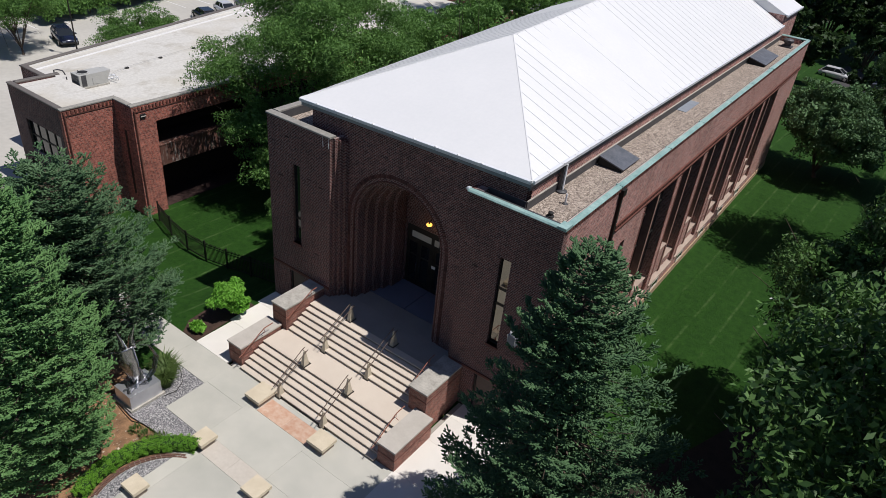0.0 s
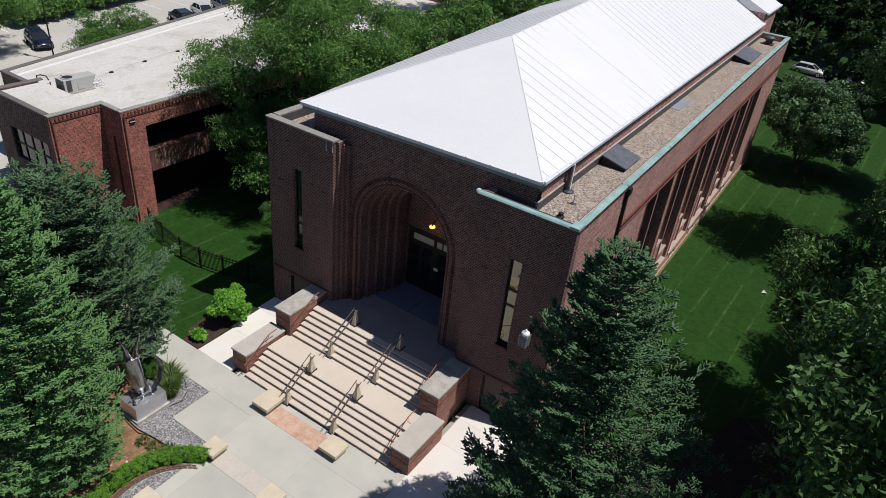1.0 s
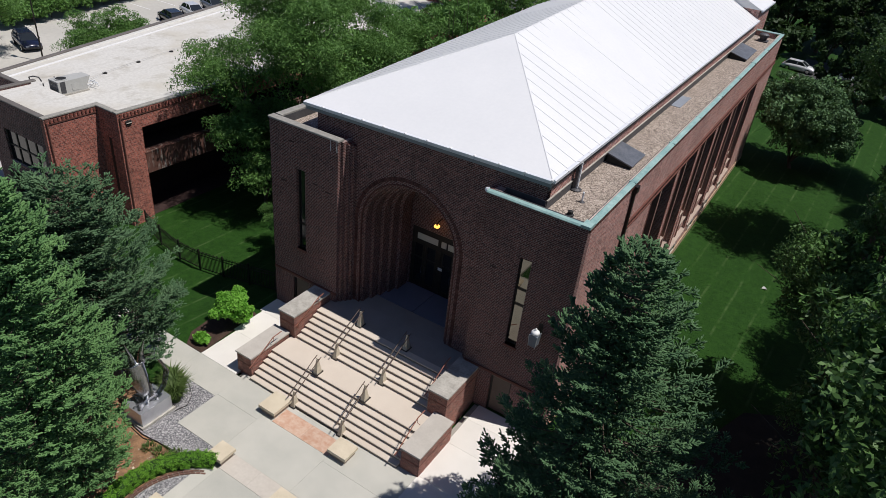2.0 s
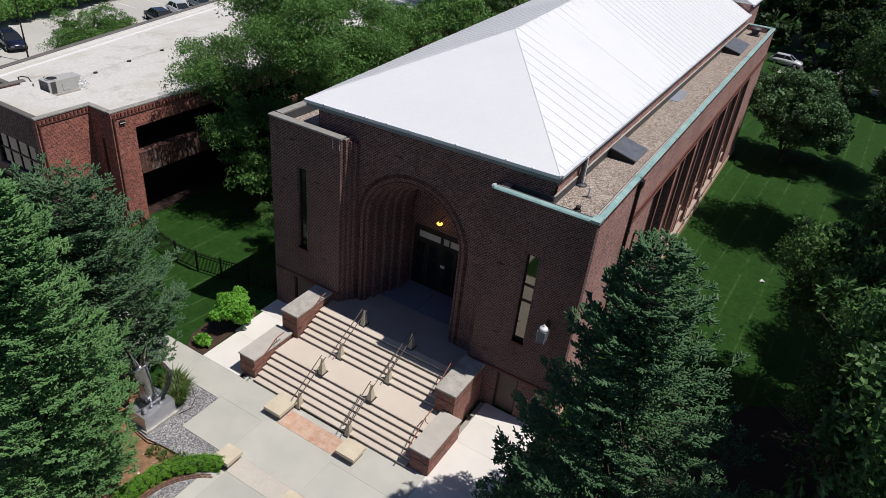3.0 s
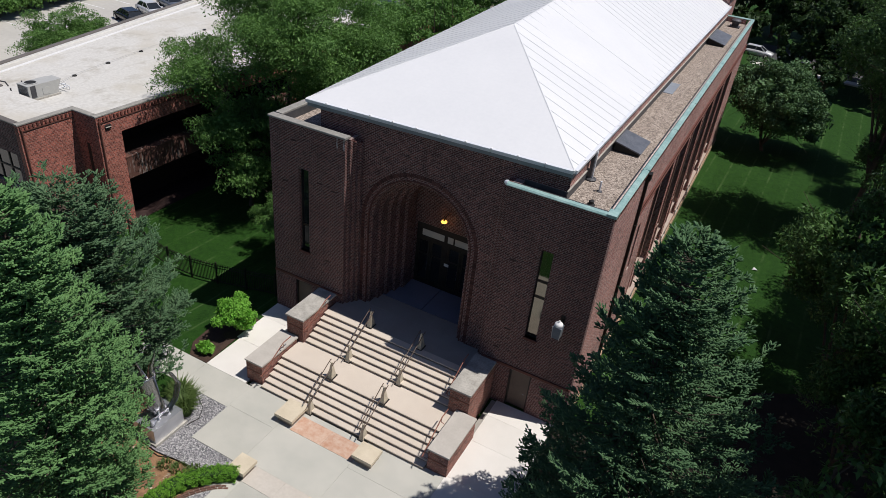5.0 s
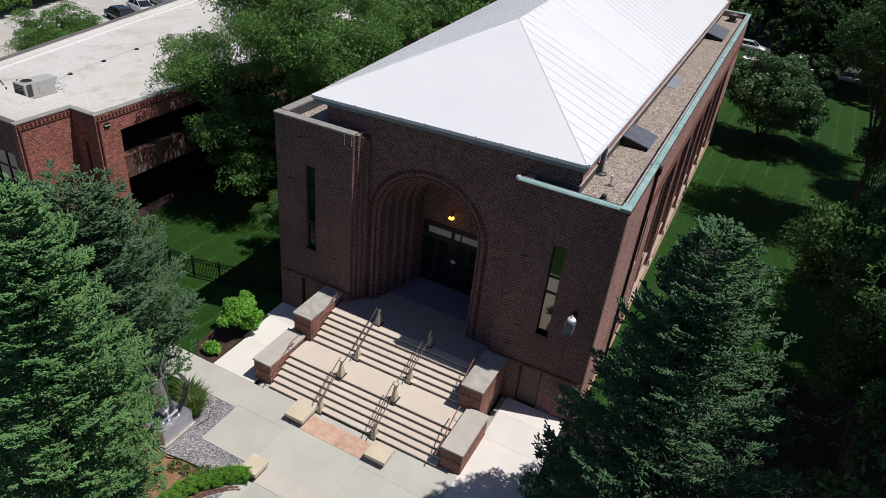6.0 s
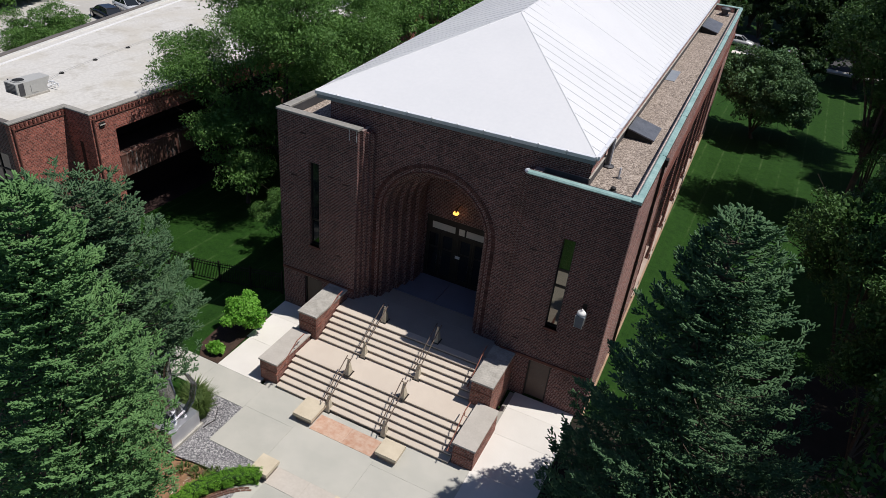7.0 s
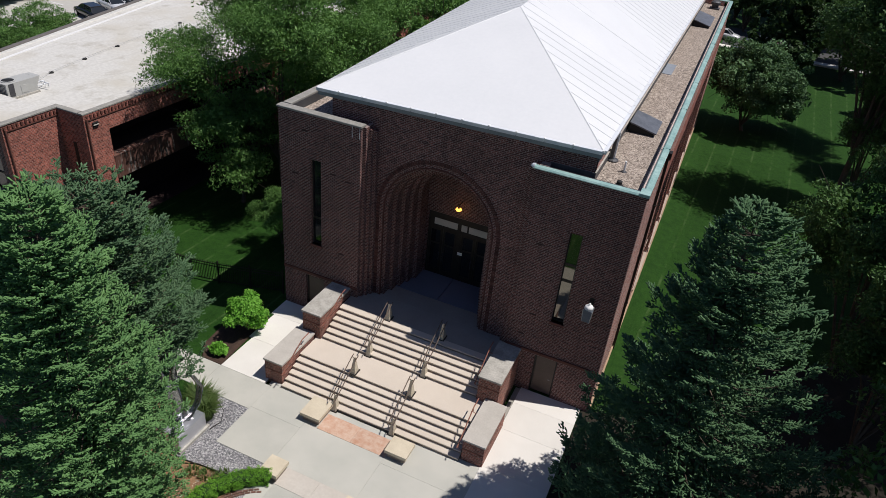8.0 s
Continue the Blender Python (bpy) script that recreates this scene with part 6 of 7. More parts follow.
def broadleaf(name, H, R, seed, leaf, label, clumps=220, per=100, size=(0.20, 0.11), base=0.3, flat=0.75, droop=0.3, trunk_r=0.2, wide=1.0, clump_r=(0.42, 0.8), heads_each=7, inner=6, category="tree"):
    """A forked trunk, limbs that reach into the crown, and clumps of leaves on their ends."""
    rng = np.random.default_rng(seed)
    t = thing(name, label, category)
    z0, zc = H * base, H * (base + 1) / 2
    hz = (H - z0) / 2
    bm = bmesh.new()
    fork = (0.05 * R * math.cos(seed), 0.05 * R * math.sin(seed), max(z0 * 0.9, 0.3))
    taper(bm, [(0, 0, -0.4), (fork[0] * 0.6, fork[1] * 0.6, fork[2] * 0.6), fork], [trunk_r * 1.25, trunk_r, trunk_r * 0.85], 10)
    part("trunk", bm, BARK, t)
    C = []
    bm = bmesh.new()
    nl = 9
    lobes = []
    for k in range(nl):
        a = 6.283 * k / nl + rng.normal(0, 0.25)
        e = rng.uniform(-0.25, 0.95)
        r = R * rng.uniform(0.42, 0.72) * math.cos(e * 1.1)
        c = np.array([math.cos(a) * r, math.sin(a) * r, zc + hz * 0.62 * math.sin(e * 1.35)])
        lobes.append((c, R * rng.uniform(0.36, 0.55)))
        mid = (np.array(fork) * 0.55 + c * 0.45) + np.array([0, 0, 0.12 * hz])
        taper(bm, [fork, tuple(mid), tuple(c)], [trunk_r * 0.62, trunk_r * 0.36, trunk_r * 0.12], 6)
        for j in range(4):
            q = c + rng.normal(size=3) * lobes[-1][1] * 0.6
            taper(bm, [tuple(mid * 0.4 + c * 0.6), tuple(q)], [trunk_r * 0.2, trunk_r * 0.05], 4)
    lobes.append((np.array([0, 0, zc + hz * 0.55]), R * 0.5))
    lobes.append((np.array([0.1 * R, -0.1 * R, zc]), R * 0.55))
    tagged(part("limb_work", bm, BARK, t), kind="stuff")
    # every lobe breaks up into smaller heads, with gaps between them
    heads = []
    for c, r in lobes:
        for k in range(heads_each):
            d = rng.normal(size=3) + np.array([0, 0, 0.25])
            d /= np.linalg.norm(d)
            heads.append((c + d * r * 0.74 * np.array([wide, wide, flat + 0.15]), r * rng.uniform(0.30, 0.48)))
    while len(C) < clumps:
        c, r = heads[rng.integers(len(heads))]
        d = rng.normal(size=3) + np.array([0, 0, 0.3])
        d /= np.linalg.norm(d)
        q = c + d * r * rng.uniform(0.5, 1.05) * np.array([1, 1, flat + 0.15])
        if q[2] < max(z0 * 0.75, 0.35) or q[2] > H:
            continue
        C.append(q)
    C = np.array(C)
    V, F = leaves(rng, C, rng.uniform(clump_r[0], clump_r[1], len(C)), per, size, flat, droop)
    # leaves deep inside the lobes close the crown
    N = np.array([c + rng.normal(size=3) * r * 0.22 for c, r in lobes for k in range(inner)])
    N[:, 2] = np.maximum(N[:, 2], 0.3)
    V2, F2 = leaves(rng, N, np.full(len(N), R * 0.17), 70, (size[0] * 1.35, size[1] * 1.9), flat, droop)
    V, F = np.concatenate([V, V2]), np.concatenate([F, F2 + len(V)])
    ob = new("foliage", raw_mesh("foliage", V, F, leaf))
    ob.parent = t
    return t


put(spruce("spruce_tree", 15.15, 5.75, 3, SPRUCE_DARK, "tall dark green spruce beside the entrance walk", power=0.80, foot=0.72, rise=1.3, lean=(0.32, -0.04), nb0=13, spacing=0.78, ragged=0.20), 3.45, -5.9)
put(spruce("spruce_tree", 12.1, 4.9, 5, SPRUCE_BLUE, "blue-green spruce behind the steel sculpture", power=0.53, skirt=0.22, foot=0.72, rise=0.9, lean=(-0.16, 0.34), nb0=16, spacing=0.60, bay=(8, 0.78, 0.56)), -18.0, -11.2, -0.3)
put(spruce("spruce_tree", 14.6, 5.3, 8, SPRUCE_GREEN, "fresh green spruce growing in needle litter", power=0.84, foot=0.34, rise=1.5, lean=(-0.12, -0.16), nb0=14, spacing=0.70), -14.9, -15.0, -0.1)

# honey locusts between the two buildings
loc = broadleaf("locust_tree", 16.8, 8.7, 11, LOCUST, "tall feathery green honey locust between the two buildings", 430, 290, (0.21, 0.066), 0.20, 0.55, 0.6, 0.24, wide=1.0, clump_r=(0.7, 1.25), heads_each=6, inner=14)
put(loc, -26.2, 11.9, -1.0)
under = broadleaf("locust_tree", 8.8, 4.6, 12, LOCUST, "low young honey locust in the shade of taller ones", 230, 80, (0.25, 0.085), 0.08, 0.55, 0.6, 0.15)
put(under, -28.2, 9.4, -1.0)
for x, y, r, s in ((-28.2, 19.0, 20, 1.05), (-23.0, 14.0, 80, 0.9)):
    o = copy_thing(under, pose(x, y, -1.0, 0, 0, r))
    o.scale = (s, s, s)
rear = broadleaf("locust_tree", 18.5, 8.0, 13, LOCUST, "distant feathery honey locust behind the hall", 260, 110, (0.32, 0.11), 0.2, 0.5, 0.6, 0.24)
put(rear, -33.5, 44.5, -1.0)
copy_thing(rear, pose(-25.0, 39.0, -1.0, 0, 0, 200))
o = copy_thing(rear, pose(-21.4, 22.0, -1.0, 0, 0, 70))
o.scale = (0.88, 0.88, 0.88)
young = broadleaf("locust_tree", 6.8, 3.2, 21, LOCUST, "small light green locust at the edge of the car park", 130, 110, (0.20, 0.07), 0.10, 0.6, 0.6, 0.09, inner=2)
put(young, -58.0, 15.5, -0.1)
for x, y, r, s in ((-69.5, 10.5, 40, 1.35), (-75.0, 12.5, 170, 1.3)):
    o = copy_thing(young, pose(x, y, -0.2, 0, 0, r))
    o.scale = (s, s, s)
for x, y, r, s in ((-59.2, 19.8, 80, 1.0), (-22.0, 5.6, 130, 0.58)):
    o = copy_thing(young, pose(x, y, -0.4, 0, 0, r))
    o.scale = (s, s, s)

# tall trees over the east lawn, with lower ones at its edge
east = broadleaf("broadleaf_tree", 20.0, 5.9, 31, BROAD, "tall leafy tree shading the east side of the lawn", 230, 130, (0.27, 0.13), 0.26, 0.8, 0.3, 0.26, clump_r=(0.8, 1.3))
put(east, 17.0, 8.0)
for x, y, r, s in ((19.4, 21.5, 80, 1.0), (25.5, 5.0, 30, 1.0)):
    o = copy_thing(east, pose(x, y, 0, 0, 0, r))
    o.scale = (s, s, s)
small = broadleaf("broadleaf_tree", 15.8, 4.3, 32, BROAD_LIT, "tall narrow-leaved green tree on the east lawn", 255, 140, (0.235, 0.080), 0.0, 0.9, 0.1, 0.2, clump_r=(0.40, 0.85), heads_each=5, inner=12)
put(small, 11.3, 10.2, -0.2)
for x, y, r, s in ((12.4, -4.0, 90, 1.15), (12.2, 4.2, 200, 0.82), (15.0, 15.6, 30, 0.9), (13.0, -11.5, 300, 0.9), (13.6, 33.6, 120, 0.85), (16.8, 42.5, 260, 0.9)):
    o = copy_thing(small, pose(x, y, -0.2, 0, 0, r))
    o.scale = (s, s, s)
dome = broadleaf("crab_apple_tree", 8.3, 5.5, 41, DOME_LEAF, "dense round-headed dark green tree by the long brick wall", 440, 120, (0.25, 0.145), -0.25, 0.72, 0.2, 0.16, clump_r=(0.40, 0.75), heads_each=16, inner=10)
high = broadleaf("broadleaf_tree", 21.5, 5.7, 33, BROAD, "tall high-crowned tree at the edge of the lawn", 320, 155, (0.25, 0.12), 0.24, 0.8, 0.3, 0.26, clump_r=(0.7, 1.25))
put(high, 12.4, 33.2, -0.3)
copy_thing(high, pose(13.9, -8.4, -0.3, 0, 0, 250))
o = copy_thing(high, pose(15.0, 51.0, -0.3, 0, 0, 140))
o.scale = (0.92, 0.92, 0.92)
put(dome, 4.6, 48.2, -0.2)
dome.scale = (1.08, 1.0, 1.03)
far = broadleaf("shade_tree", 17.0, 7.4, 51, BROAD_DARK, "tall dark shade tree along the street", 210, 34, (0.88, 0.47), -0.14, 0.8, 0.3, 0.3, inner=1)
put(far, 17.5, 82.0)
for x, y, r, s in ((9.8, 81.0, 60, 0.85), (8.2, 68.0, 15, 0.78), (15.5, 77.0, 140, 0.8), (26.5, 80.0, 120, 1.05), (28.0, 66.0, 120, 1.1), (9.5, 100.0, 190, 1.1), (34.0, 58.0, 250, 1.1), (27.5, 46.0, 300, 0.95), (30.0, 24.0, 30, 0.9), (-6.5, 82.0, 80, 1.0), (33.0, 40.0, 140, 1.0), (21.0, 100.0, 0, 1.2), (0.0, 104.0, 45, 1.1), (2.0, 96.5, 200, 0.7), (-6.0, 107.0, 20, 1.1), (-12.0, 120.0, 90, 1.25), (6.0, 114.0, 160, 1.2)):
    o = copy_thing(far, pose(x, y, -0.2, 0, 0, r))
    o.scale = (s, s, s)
# smaller ones beyond the car park
for x, y, r, s in ((-74.0, 5.0, 10, 0.60), (-88.0, 17.0, 70, 0.6), (-98.0, 30.0, 200, 0.7), (-104.0, 48.0, 200, 0.8), (-86.0, 3.0, 120, 0.75)):
    o = copy_thing(far, pose(x, y, -0.2, 0, 0, r))
    o.scale = (s, s, s)

bush = broadleaf("shrub", 2.0, 1.08, 61, BUSH_GREEN, "bright yellow-green rounded shrub in the mulch bed", 84, 95, (0.17, 0.105), 0.02, 0.85, 0.1, 0.05, clump_r=(0.16, 0.36), heads_each=3, inner=2, category="shrub")
put(bush, -17.95, -3.15, -0.1)
bush.scale = (1.12, 1.12, 1.1)
hosta = broadleaf("hosta_plant", 0.5, 0.42, 62, BUSH_GREEN, "low broad-leaved green hosta on mulch", 26, 26, (0.26, 0.15), 0.0, 0.6, 0.4, 0.02, clump_r=(0.14, 0.26), inner=2, category="plant")
put(hosta, -18.0, -5.45, -0.06)


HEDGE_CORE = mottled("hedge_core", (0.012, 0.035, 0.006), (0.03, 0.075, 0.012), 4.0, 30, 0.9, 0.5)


def hedge():
    h = thing("curved_hedge", "clipped bright green hedge curving beside the plaza", "hedge")
    rng = np.random.default_rng(71)
    pts = arc(3.24, 113, 212, 66)
    C, rad = [], []
    for i, (x, y) in enumerate(pts):
        for k in range(22):
            u, v = rng.uniform(-0.27, 0.27), rng.uniform(0.05, 0.54)
            if abs(u) < 0.16 and v < 0.40:
                continue
            dx, dy = x - ARC_C[0], y - ARC_C[1]
            d = math.hypot(dx, dy)
            C.append((x + dx / d * u + rng.normal(0, 0.05), y + dy / d * u + rng.normal(0, 0.05), v))
            rad.append(0.09)
    V, F = leaves(rng, np.array(C), np.array(rad), 50, (0.046, 0.034), 0.9, 0)
    ob = new("foliage", raw_mesh("foliage", V, F, HEDGE_GREEN))
    ob.parent = h
    # solid dark green core behind the leaves
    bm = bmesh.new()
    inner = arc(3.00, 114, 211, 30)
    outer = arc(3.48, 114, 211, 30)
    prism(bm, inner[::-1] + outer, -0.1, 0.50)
    part("dark_core", bm, HEDGE_CORE, h)


hedge()


def tufts(name, label, spots, height, count, seed, mat):
    """Clumps of long arching blades."""
    rng = np.random.default_rng(seed)
    for x, y, r in spots:
        t = thing(name, label, "grass", at=(0, 0, 0))
        a = rng.uniform(0, 6.28, count)
        rr = r * np.sqrt(rng.random(count)) * 0.55
        p = np.stack([x + rr * np.cos(a), y + rr * np.sin(a), np.full(count, -0.06)], 1)
        out = np.stack([np.cos(a), np.sin(a), np.zeros(count)], 1) * rng.uniform(0.2, 0.7, (count, 1))
        h = height * rng.uniform(0.6, 1.1, (count, 1))
        w = np.stack([-np.sin(a), np.cos(a), np.zeros(count)], 1) * 0.018
        mid = p + out * 0.4 * h + np.array([0, 0, 1]) * h * 0.7
        tip = p + out * h + np.array([0, 0, 1]) * h * 0.85
        V = np.stack([p - w, p + w, mid + w, mid - w, mid - w, mid + w, tip + w * 0.1, tip - w * 0.1], 1).reshape(-1, 3)
        ob = new("blades", raw_mesh("blades", V, np.arange(len(V)).reshape(-1, 4), mat))
        ob.parent = t


tufts("ornamental_grass", "arching tuft of ornamental grass in the gravel", [(-15.95, -8.75, 0.6), (-15.55, -9.1, 0.4), (-16.5, -8.6, 0.6)], 1.1, 480, 81, GRASS_TUFT)
tufts("wild_grass", "thin weedy grass along the hedge", [(-12.8, -11.35, 0.7), (-13.5, -11.6, 0.6), (-14.1, -11.75, 0.5)], 0.22, 110, 82, GRASS_TUFT)


def lawn_blades(name, x0, x1, y0, y1, n, seed):
    rng = np.random.default_rng(seed)
    x, y = rng.uniform(x0, x1, n), rng.uniform(y0, y1, n)
    z = np.array([ground_z(a, b) for a, b in zip(x, y)])
    p = np.stack([x, y, z - 0.01], 1)
    a = rng.uniform(0, 6.28, n)
    w = np.stack([np.cos(a), np.sin(a), np.zeros(n)], 1) * 0.012
    tip = p + np.stack([rng.normal(0, 0.03, n), rng.normal(0, 0.03, n), rng.uniform(0.03, 0.07, n)], 1)
    V = np.stack([p - w, p + w, tip], 1).reshape(-1, 3)
    ob = new(name, raw_mesh(name, V, np.arange(len(V)).reshape(-1, 3), LAWN_BLADE))
    tagged(ob, "short mown grass blades", "grass", "", "stuff")


lawn_blades("lawn_grass", 0.2, 9.0, 6.0, 40.0, 36000, 91)
lawn_blades("lawn_grass_west", -31.0, -18.0, -6.0, 6.0, 26000, 92)


def litter():
    """Fallen petals, chips and dry leaves on the needle bed and mulch."""
    rng = np.random.default_rng(95)
    n = 420
    x, y = rng.uniform(-17.4, -12.6, n), rng.uniform(-14.6, -11.3, n)
    p = np.stack([x, y, np.full(n, -0.052)], 1)
    a = rng.uniform(0, 6.28, n)
    r = rng.uniform(0.012, 0.045, n) * (1 + (rng.random(n) > 0.9))
    e = np.stack([np.cos(a), np.sin(a), rng.normal(0, 0.3, n)], 1) * r[:, None]
    g = np.stack([-np.sin(a), np.cos(a), rng.normal(0, 0.3, n)], 1) * r[:, None] * 0.7
    up = np.array([0, 0, 0.012])
    V = np.stack([p - e + up, p + g, p + e + up, p - g], 1).reshape(-1, 3)
    ob = new("leaf_litter", raw_mesh("leaf_litter", V, np.arange(len(V)).reshape(-1, 4), LITTER))
    tagged(ob, "pale fallen leaves and chips on brown needles", "litter", "", "stuff")
    scrap = thing("paper_scrap", "small white scrap of litter on the lawn", "litter")
    bm = bmesh.new()
    v = [bm.verts.new(c) for c in ((6.55, 22.8, -0.37), (6.86, 22.7, -0.25), (6.95, 22.95, -0.37), (6.66, 23.05, -0.24))]
    bm.faces.new(v)
    bmesh.ops.solidify(bm, geom=bm.faces[:], thickness=0.01)
    part("sheet", bm, PAINT_WHITE, scrap)


LITTER = mottled("dry_leaf", (0.30, 0.20, 0.10), (0.75, 0.66, 0.52), 4.0, 20, 0.9, 0.1, island=0.6)
litter()

# ---------------------------------------------------------------- sculpture, fence, cars, lamps


def sculpture():
    s = thing("steel_sculpture", "curved brushed steel abstract sculpture on a metal plinth", "sculpture")
    x0, x1, y0, y1 = -16.5, -15.2, -11.2, -9.55
    bm = bmesh.new()
    box(bm, x0 - 0.1, x1 + 0.1, y0 - 0.1, y1 + 0.1, -0.1, 0.1)
    part("footing", bm, STONE_GREY, s)
    bm = bmesh.new()
    box(bm, x0, x1, y0, y1, 0.1, 0.86)
    soften(bm, 0.015)
    part("plinth", bm, STEEL_BOX, s)
    cx, cy = -15.9, -10.35

    ux, uy, wx, wy = 0.52, 0.85, 0.85, -0.52

    def at(u, w, z):
        """A point of the figure: u along its broad side, w out of its face."""
        return (cx + 1.15 * (ux * u + wx * w), cy + 1.15 * (uy * u + wy * w), z)

    def lerp(pts, t):
        k = min(int(t * (len(pts) - 1)), len(pts) - 2)
        f = t * (len(pts) - 1) - k
        f = f * f * (3 - 2 * f) * 0.4 + f * 0.6
        return [p + (q - p) * f for p, q in zip(pts[k], pts[k + 1])]

    def shell(name, left, right, bulge, nu=8, nv=22, th=0.02):
        """A thin bent sheet between two edges given as (u, w, z), bowed out by bulge."""
        bm = bmesh.new()
        rows = []
        for j in range(nv + 1):
            l, r = lerp(left, j / nv), lerp(right, j / nv)
            row = []
            for i in range(nu + 1):
                f = i / nu
                p = [x + (y - x) * f for x, y in zip(l, r)]
                p[1] += bulge * 4 * f * (1 - f)
                row.append(bm.verts.new(at(*p)))
            rows.append(row)
        for r0, r1 in zip(rows, rows[1:]):
            for i in range(nu):
                bm.faces.new((r0[i], r0[i + 1], r1[i + 1], r1[i]))
        bmesh.ops.solidify(bm, geom=bm.faces[:], thickness=th)
        part(name, bm, STEEL, s, smooth=True)

    # broad sheet that widens upward, rolled forward at its shoulders
    shell("sheet", [(-0.18, 0.05, 0.95), (-0.32, 0.10, 1.5), (-0.60, 0.10, 2.3), (-0.78, -0.02, 3.0)],
          [(0.14, 0.05, 0.95), (0.20, 0.12, 1.5), (0.20, 0.10, 2.3), (0.12, 0.0, 3.15)], 0.16)
    # open crescent from the shoulder out and down to the plinth
    shell("crescent", [(0.08, -0.10, 3.25), (0.60, -0.10, 3.05), (0.82, -0.08, 2.4), (0.66, -0.02, 1.6), (0.22, 0.05, 0.87)],
          [(0.12, 0.10, 3.4), (0.76, 0.10, 3.15), (1.02, 0.12, 2.4), (0.80, 0.16, 1.5), (0.28, 0.28, 0.87)], 0.04)
    # two spikes, the second swept outward
    shell("spike", [(-0.42, -0.05, 2.95), (-0.40, -0.06, 3.6), (-0.46, -0.06, 4.3)], [(-0.10, -0.02, 3.05), (-0.26, -0.05, 3.6), (-0.45, -0.06, 4.3)], 0.04, 4)
    shell("spike", [(-0.14, -0.10, 2.95), (-0.02, -0.12, 3.6), (0.30, -0.12, 4.35)], [(0.20, -0.04, 3.0), (0.20, -0.10, 3.6), (0.31, -0.12, 4.35)], 0.05, 4)
    # fan of small blades at the foot
    shell("foot_blade", [(0.02, 0.15, 0.87), (0.10, 0.10, 1.3), (0.22, 0.02, 1.85)], [(0.46, 0.25, 0.87), (0.36, 0.15, 1.3), (0.24, 0.02, 1.85)], 0.05, 4)
    shell("foot_blade", [(-0.20, 0.35, 0.87), (-0.05, 0.22, 1.25), (0.06, 0.06, 1.75)], [(0.05, 0.40, 0.87), (0.06, 0.24, 1.25), (0.08, 0.06, 1.75)], 0.03, 4)
    # curved plate lying low across the plinth, and a thin strut
    shell("low_plate", [(-0.62, -0.40, 0.92), (-0.45, -0.05, 1.10), (-0.35, 0.35, 1.02), (-0.40, 0.62, 0.88)], [(-0.36, -0.42, 0.90), (-0.12, -0.05, 0.98), (-0.05, 0.35, 0.95), (-0.22, 0.64, 0.88)], 0.05, 5)
    shell("strut", [(-0.55, 0.42, 0.95), (0.0, 0.34, 1.12), (0.42, 0.22, 1.28)], [(-0.55, 0.46, 0.90), (0.0, 0.38, 1.05), (0.42, 0.26, 1.22)], 0.0, 2)


sculpture()


def fence():
    f = thing("iron_fence", "black iron picket fence across the shaded lawn", "fence")
    line = [(-31.3, 1.05), (-29.0, 0.42), (-26.6, 0.02), (-24.7, 0.08), (-22.9, 0.42), (-20.6, 0.50), (-18.3, 0.55)]
    for i, (x, y) in enumerate(line):
        z = ground_z(x, y)
        bm = bmesh.new()
        box(bm, x - 0.04, x + 0.04, y - 0.04, y + 0.04, z - 0.3, z + 1.62)
        part("post", bm, DARK_METAL, f)
        if i < len(line) - 1:
            xb, yb = line[i + 1]
            zb = ground_z(xb, yb)
            for h in (0.2, 1.2, 1.38):
                bm = bmesh.new()
                sweep(bm, [(x, y, z + h), (xb, yb, zb + h)], [(-0.02, -0.02), (0.02, -0.02), (0.02, 0.02), (-0.02, 0.02)])
                part("rail", bm, DARK_METAL, f)
            m = 17
            for j in range(1, m):
                xx, yy = x + (xb - x) * j / m, y + (yb - y) * j / m
                zz = z + (zb - z) * j / m
                bm = bmesh.new()
                box(bm, xx - 0.011, xx + 0.011, yy - 0.011, yy + 0.011, zz + 0.1, zz + 1.52)
                part("picket", bm, DARK_METAL, f)


fence()


